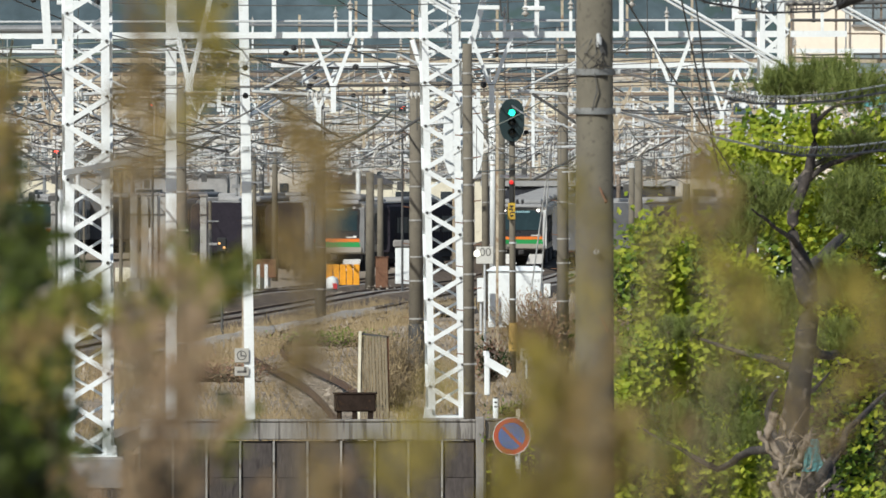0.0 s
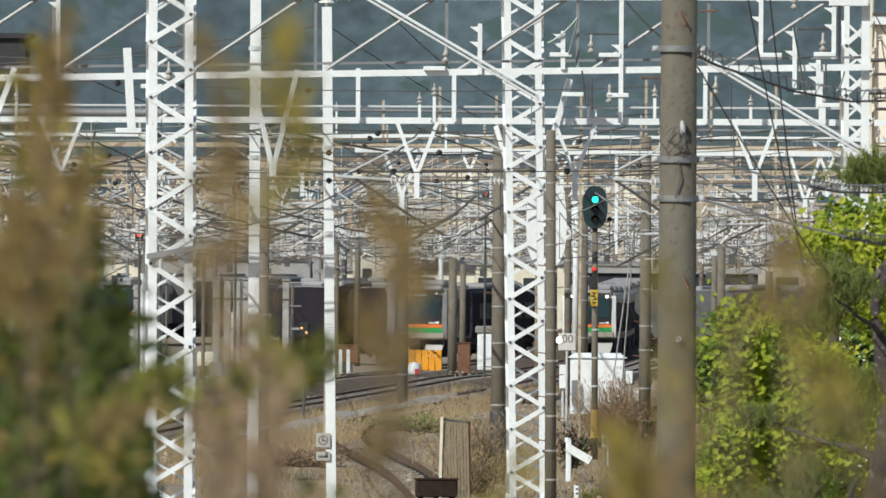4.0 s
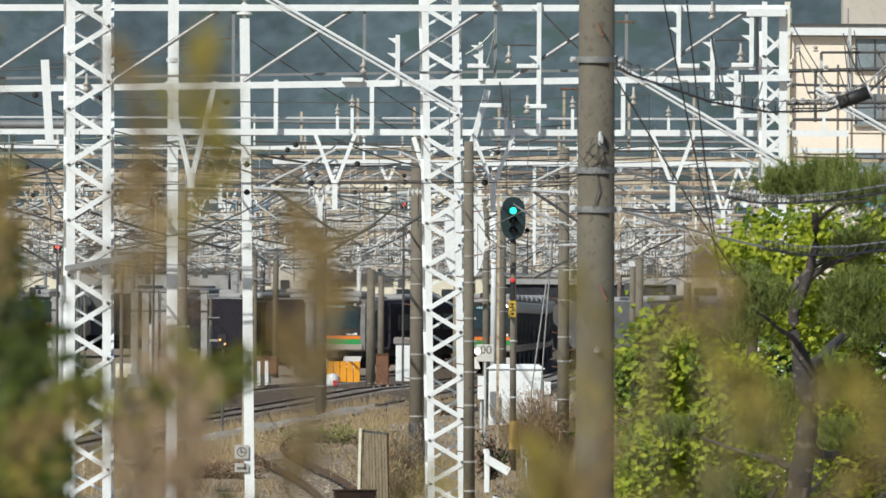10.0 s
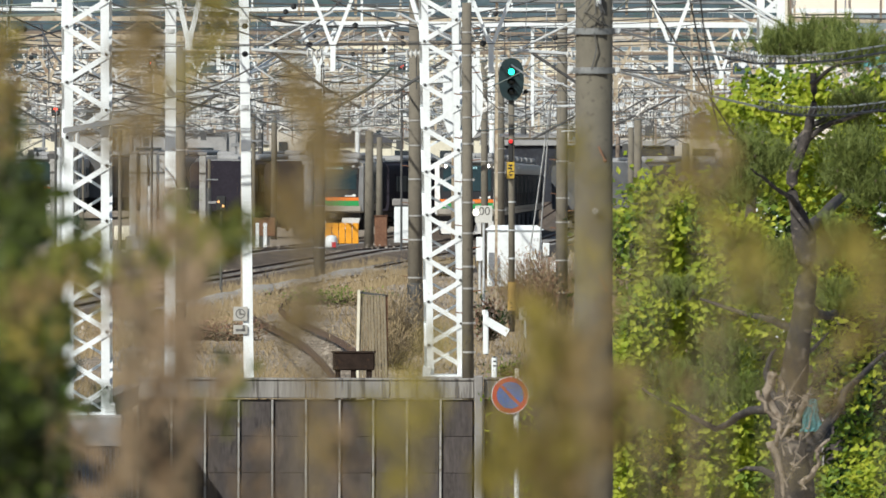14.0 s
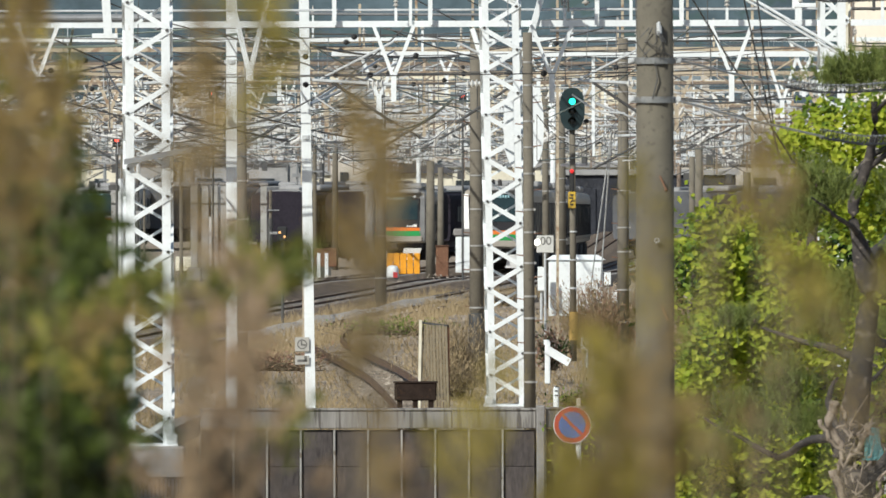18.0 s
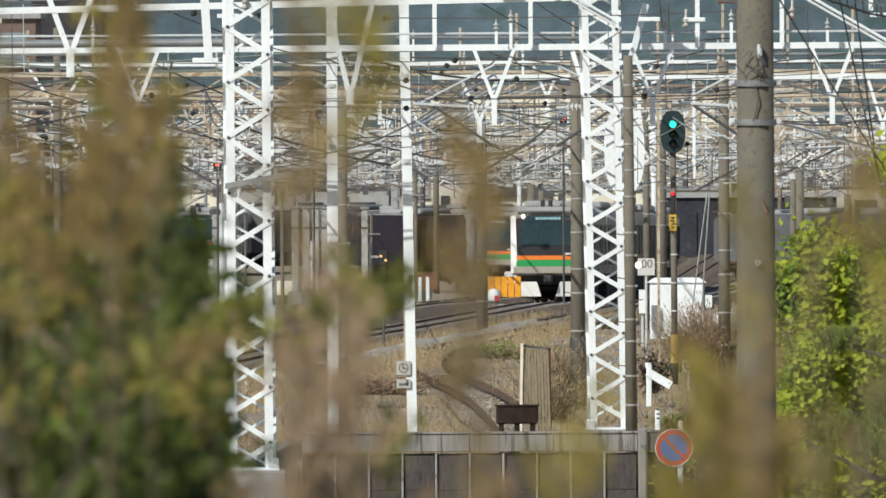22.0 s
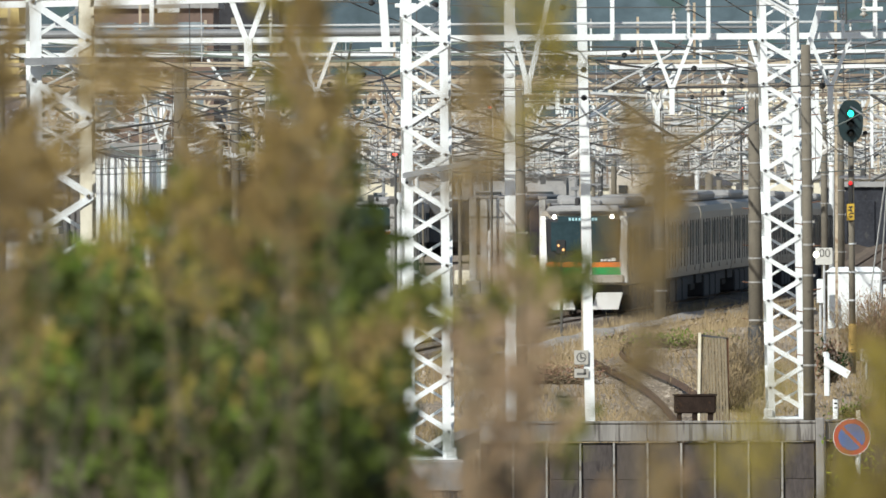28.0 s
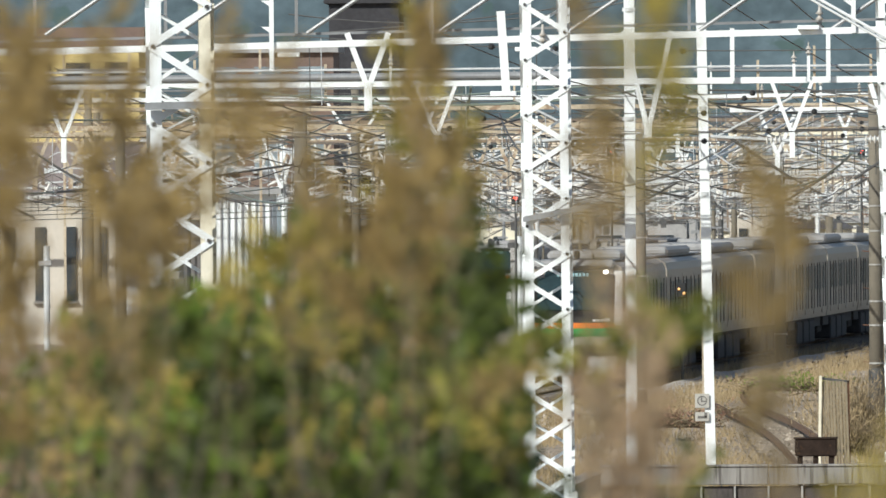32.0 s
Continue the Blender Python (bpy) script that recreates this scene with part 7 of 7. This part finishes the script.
bank_shrub("brown_sapling", 12.0, BROWNL, "dry brown twiggy sapling on the bank before the camera",
    [
    (-19.4, 10.4, -7.8, 2.4, 0.34, -0.4), (-18.9, 3.6, -4.2, 1.4, 0.25, 0.0), (-8.3, 1.3, -10.6, 2.3, 0.6, -0.5), (-7.3, -2.1, -9.2, 1.1, 0.42, 0.0), (-9.1, -8.5, -17.8, 1.9, 0.36, -0.7),
    (-7.1, -19.2, -27.0, 1.1, 0.6, -1.4), (6.6, -14.9, -27.0, 2.4, 0.8, 0.4), (8.2, -19.2, -27.0, 2.8, 0.85, 0.0), (10.1, -13.5, -24.5, 1.3, 0.55, 0.0), (16.6, -2.6, -7.4, 2.1, 0.55, 0.0),
    (14.3, -5.3, -9.2, 1.2, 0.28, 0.0), (15.9, -17.8, -26.0, 1.5, 0.24, 0.0), (24.4, -15.3, -20.6, 2.1, 0.45, -1.4)],
    (), (0.018, 0.0075))
bank_shrub("olive_sapling", 11.4, OLIVE, "olive-leaved sapling on the bank before the camera",
    [
    (-15.5, 11.1, 0.4, 2.0, 0.6, -0.4), (-0.9, -16.0, -27.0, 1.3, 0.55, -0.5), (4.5, -21.7, -27.0, 2.3, 0.6, 0.0), (8.7, -3.5, -13.5, 1.0, 0.42, 0.0), (10.2, -5.3, -12.8, 0.6, 0.3, 0.0),
    (16.8, -3.3, -7.4, 1.9, 0.36, 0.0), (12.3, -6.7, -13.5, 1.2, 0.14, 0.0), (18.2, -8.9, -14.2, 1.9, 0.5, 0.0), (23.4, -9.9, -14.9, 1.9, 0.24, 0.0), (20.5, -12.4, -17.4, 1.7, 0.28, 0.0),
    (26.9, -10.3, -14.9, 2.4, 0.5, 0.0), (13.7, -19.6, -25.3, 1.9, 0.24, 0.0), (21.6, -21.3, -26.0, 1.5, 0.16, 0.0), (-3.0, -19.9, -24.5, 1.6, 0.45, 0.0), (7.0, -14.9, -27.0, 1.9, 0.5, 0.0)],
    (), (0.018, 0.0075))
bank_shrub("tan_shrub", 16.0, TANL, "dry tan shrub with upright bare shoots on the bank",
    [
    (-19.5, -12.1, -27.0, 1.5, 0.4, -0.4), (-18.0, -15.6, -27.0, 1.6, 0.42, 0.0), (-16.5, -17.1, -27.0, 1.4, 0.6, 0.0), (-21.3, -21.3, -27.0, 1.6, 0.4, 0.0), (-17.6, -5.7, -17.8, 1.9, 0.4, 0.0),
    (-15.1, -10.3, -20.6, 1.9, 0.36, 0.0), (-11.6, -22.4, -27.0, 1.7, 0.35, 0.0), (-5.9, -22.0, -27.0, 1.3, 0.35, 0.9)],
    (), (0.018, 0.0075))
THICKET = bank_shrub("tan_thicket", 26.4, TANL, "dry tan thicket of upright shoots at the edge of the bank",
    [
    (-56.1, -6.7, -27.0, 2.0, 0.46, 0.0), (-52.9, -9.9, -27.0, 2.0, 0.42, 0.7), (-50.0, -13.5, -27.0, 1.9, 0.42, -1.1), (-46.8, -13.5, -27.0, 1.7, 0.4, 0.0), (-44.0, -17.1, -27.0, 1.9, 0.34, 0.7),
    (-41.1, -16.3, -27.0, 1.9, 0.3, -0.9), (-38.3, -17.8, -27.0, 1.9, 0.4, 0.0), (-35.4, -17.8, -27.0, 1.9, 0.36, 0.9), (-53.6, -17.8, -27.0, 3.2, 0.42, 0.0), (-48.2, -21.3, -27.0, 3.2, 0.42, 0.0),
    (-42.5, -22.0, -27.0, 2.8, 0.36, 0.0), (-37.6, -22.8, -27.0, 2.3, 0.17, 0.0), (-34.2, -11.4, -18.5, 1.6, 0.3, 0.0)],
    (), (0.018, 0.0075))
bank_shrub("brown_shrub", 16.0, BROWNL, "dry brown leafy shrub on the bank before the camera",
    [
    (-53.1, 8.2, -0.7, 2.0, 0.7, 0.0), (-51.1, 1.1, -8.5, 2.1, 0.65, 0.4), (-49.0, 7.2, -4.6, 2.0, 0.55, 0.0), (-46.8, 1.8, -6.7, 1.8, 0.45, 0.0), (-43.4, 10.0, 0.8, 1.6, 0.4, 0.0),
    (-41.3, 5.0, 0.4, 2.8, 0.45, 0.0), (-38.3, 7.9, 1.8, 1.3, 0.35, 0.0), (-36.5, 0.8, -6.7, 1.6, 0.4, 0.0), (-29.4, 10.4, -5.7, 2.1, 0.62, -0.9), (-30.8, 4.7, -7.8, 2.5, 0.5, -0.7),
    (-27.4, 0.8, -6.7, 1.6, 0.3, -0.7), (-55.7, 4.3, -9.9, 2.3, 0.65, 0.0), (-54.7, 10.4, 1.1, 2.1, 0.5, 0.0), (-51.6, 10.4, 2.9, 1.9, 0.45, 0.0), (-56.6, -4.2, -16.3, 2.3, 0.55, 0.0),
    (-52.7, -5.7, -14.9, 2.0, 0.4, 0.4), (-49.7, -7.8, -14.9, 1.9, 0.35, 0.0), (-33.6, -2.8, -10.6, 2.1, 0.5, 0.0)],
    [
    (-47.9, -1.4, 3.2, 1.8, 0.45), (-44.3, -1.0, 2.5, 1.6, 0.4), (-51.5, -2.1, 2.5, 2.1, 0.45), (-41.5, 2.9, 2.9, 1.4, 0.4), (-45.4, -3.9, 2.1, 1.4, 0.4),
    (-38.3, -2.1, 1.8, 1.8, 0.35), (-52.9, 4.3, 1.8, 2.1, 0.4), (-31.5, -10.6, 2.5, 2.1, 0.12), (-37.2, -9.2, 2.5, 2.5, 0.15), (-26.5, -14.9, 2.1, 1.4, 0.3),
    (-24.4, -12.8, 1.8, 0.9, 0.35), (-49.3, -10.6, 3.2, 1.8, 0.2)], (0.018, 0.0075))
bank_shrub("olive_shrub", 20.5, OLIVE, "olive-leaved shrub on the bank before the camera",
    [
    (-30.1, 10.4, -2.1, 1.9, 0.5, -0.7), (-28.5, 2.9, -6.7, 1.9, 0.55, -0.7), (-38.4, -3.2, -9.9, 2.3, 0.55, 0.0), (-35.1, -3.2, -10.3, 1.7, 0.55, 0.0), (-32.2, -2.1, -10.6, 1.9, 0.5, 0.0)],
    [
    (-41.8, -7.4, 2.0, 1.6, 0.55), (-36.5, -11.4, 2.9, 2.1, 0.2), (-31.5, -8.5, 2.9, 2.1, 0.3), (-32.2, -16.3, 2.9, 2.1, 0.15), (-25.8, -17.1, 2.1, 1.8, 0.4),
    (-42.9, -12.4, 2.9, 2.1, 0.2), (-46.5, -6.7, 1.8, 1.4, 0.35), (-20.5, -13.9, 2.1, 1.0, 0.5), (-16.5, -10.3, 1.8, 1.2, 0.6), (-18.0, -10.6, 1.8, 1.3, 0.4),
    (-48.2, -16.3, 2.5, 1.8, 0.25), (-39.3, -17.1, 2.5, 2.1, 0.25), (-52.2, -14.9, 2.1, 2.1, 0.3)], (0.03, 0.013))
bank_shrub("mossy_branch", 19.2, MOSSY, "olive-green leafy branch reaching over the bank",
    (),
    [
    (-22.6, -11.1, 1.6, 1.2, 0.7), (-20.5, -11.7, 1.6, 0.9, 0.4), (-18.0, -11.1, 1.4, 1.1, 0.45), (-15.8, -10.4, 1.6, 1.1, 0.6), (-14.0, -10.6, 1.5, 1.0, 0.6),
    (-24.0, -11.9, 1.3, 0.9, 0.4), (-12.6, -9.9, 0.7, 0.9, 0.45), (-26.2, -13.5, 2.1, 1.2, 0.5), (-28.7, -14.9, 2.1, 1.4, 0.45), (-13.3, -19.6, 1.5, 1.0, 0.5),
    (-14.4, -20.8, 1.6, 1.3, 0.45)], (0.034, 0.016))
bank_shrub("mossy_shrub", 22.4, MOSSY, "olive-green leafy shrub on the bank",
    (),
    [
    (-23.0, -14.9, 1.8, 0.9, 0.3), (-30.8, -9.9, 2.1, 1.8, 0.4), (-36.5, -14.9, 2.1, 1.8, 0.4), (-40.8, -12.1, 2.1, 1.8, 0.4), (-45.4, -16.3, 1.8, 2.1, 0.4),
    (-50.4, -13.5, 1.8, 1.8, 0.4), (-33.6, -20.6, 2.1, 1.8, 0.4), (-38.6, -19.9, 1.8, 2.1, 0.4), (-24.0, -24.2, 1.8, 1.4, 0.35), (-26.5, -19.9, 1.8, 1.4, 0.4)], (0.038, 0.018))
bank_shrub("evergreen_shrub", 20.0, GLOSSY, "dark glossy evergreen shrub on the bank",
    (),
    [
    (-25.8, -7.4, 1.6, 2.0, 0.8), (-27.4, -9.6, 1.6, 1.2, 0.85), (-30.8, -12.1, 2.0, 1.0, 0.65), (-32.6, -12.8, 1.6, 1.3, 0.55), (-28.7, -19.6, 2.1, 1.3, 0.9),
    (-27.9, -22.8, 3.2, 1.8, 0.92), (-30.8, -24.5, 3.6, 2.0, 0.92), (-33.6, -25.3, 1.4, 1.4, 0.8), (-26.5, -25.3, 1.8, 1.2, 0.55), (-22.6, -19.6, 1.4, 0.4, 0.7),
    (-22.6, -10.6, 1.4, 1.1, 0.6), (-29.0, 0.4, 1.2, 2.0, 0.3), (-27.9, -6.7, 1.8, 2.0, 0.42), (-30.3, -10.3, 2.0, 2.0, 0.5), (-28.5, -2.1, 1.3, 1.8, 0.4),
    (-27.0, -4.6, 1.3, 1.6, 0.45), (-30.8, -6.4, 1.4, 1.4, 0.4), (-33.6, -9.9, 1.6, 1.6, 0.5), (-30.8, -17.8, 2.0, 2.1, 0.65), (-29.0, -14.9, 1.8, 1.6, 0.55),
    (-33.3, -19.6, 1.9, 2.1, 0.55), (-32.2, -22.8, 2.1, 1.8, 0.6), (-41.1, -14.9, 1.8, 2.9, 0.7), (-43.3, -15.3, 1.6, 2.1, 0.6), (-45.0, -11.0, 1.6, 1.8, 0.5)], (0.042, 0.02))
bank_shrub("glossy_shrub", 23.2, GLOSSY, "dense dark evergreen shrub at the edge of the bank",
    (),
    [
    (-41.8, -9.6, 2.0, 1.6, 0.6), (-39.3, -23.5, 1.3, 1.6, 0.45), (-51.5, -18.1, 1.1, 1.4, 0.5), (-47.9, -10.6, 2.0, 1.3, 0.4), (-36.8, -18.1, 1.6, 2.0, 0.45),
    (-45.4, -24.9, 2.0, 1.4, 0.45), (-51.8, -14.2, 1.6, 1.4, 0.4), (-14.9, -10.8, 2.1, 0.9, 0.6), (-14.0, -9.9, 1.3, 0.9, 0.5), (-24.4, -6.4, 0.7, 1.4, 0.35),
    (-34.4, -14.9, 1.8, 2.1, 0.5), (-30.4, -17.1, 2.1, 1.8, 0.6), (-55.4, -16.3, 1.8, 3.2, 0.45)], (0.042, 0.02))
bank_shrub("bright_shrub", 21.2, BRIGHT, "fresh green shrub on the bank",
    (),
    [
    (-16.7, -7.6, 0.7, 0.9, 0.5), (-41.5, -7.4, 0.9, 0.9, 0.5), (-39.7, -23.5, 0.9, 1.4, 0.5), (-51.8, -17.8, 0.9, 1.4, 0.5), (-31.9, -17.8, 1.8, 1.4, 0.5),
    (-29.0, -21.3, 2.1, 1.4, 0.45), (-33.6, -24.9, 1.3, 1.1, 0.5), (-43.3, -9.2, 1.4, 1.4, 0.4), (-45.8, -14.9, 1.4, 1.8, 0.4), (-27.2, -25.6, 1.8, 0.9, 0.4),
    (-41.8, -17.8, 1.4, 1.4, 0.35), (-36.8, -14.9, 1.3, 1.4, 0.35)], (0.036, 0.017))
random.seed(71)
bm = B()
for k in range(7):
    b = random.uniform(-57.0, -37.0)
    r = random.uniform(-22.0, -11.0)
    d = random.uniform(18.5, 21.0)
    tip = from_eye(b + random.gauss(0, 1.6), r, d)
    foot = from_eye(b, -32.0, d)
    foot.z = ground_z(0, d)
    low = from_eye(b, -28.0, d)
    w_ = random.uniform(0.002, 0.0065)
    chain(bm, wobble([p - THICKET.location for p in (foot, low, low.lerp(tip, 0.5) + rnd(0.008), tip)], 3, 0.002), [w_ * (1 - 0.07 * i) for i in range(10)], 5)
part("bare_shoot", bm, GREYST, THICKET, "bare grey-tan upright shoots", kind="stuff")
for b0, r0, b1, r in [(-38.4, -13.5, -37.5, 0.007), (-49.3, -14.2, -52.5, 0.005), (-45.4, -16.3, -47.2, 0.004), (-42.2, -13.5, -44.7, 0.004), (-32.2, -16.3, -35.1, 0.004), (-52.5, -13.5, -55.0, 0.004)]:
    tip, foot = from_eye(b0, r0, 19.0), from_eye(b1, -30.0, 19.0)
    foot.z = ground_z(0, 19.0)
    pts = [foot, from_eye(b1, -29.0, 19.0), from_eye(b0 * 0.6 + b1 * 0.4, r0 * 0.5 - 13.0, 19.0), tip]
    part("main_stem", chain(B(), wobble([p - THICKET.location for p in pts], 3, 0.003), [0.65 * r * (1 - 0.06 * i) for i in range(10)], 8), GREYST, THICKET, "bare grey-brown stem", smooth=True)


motions()
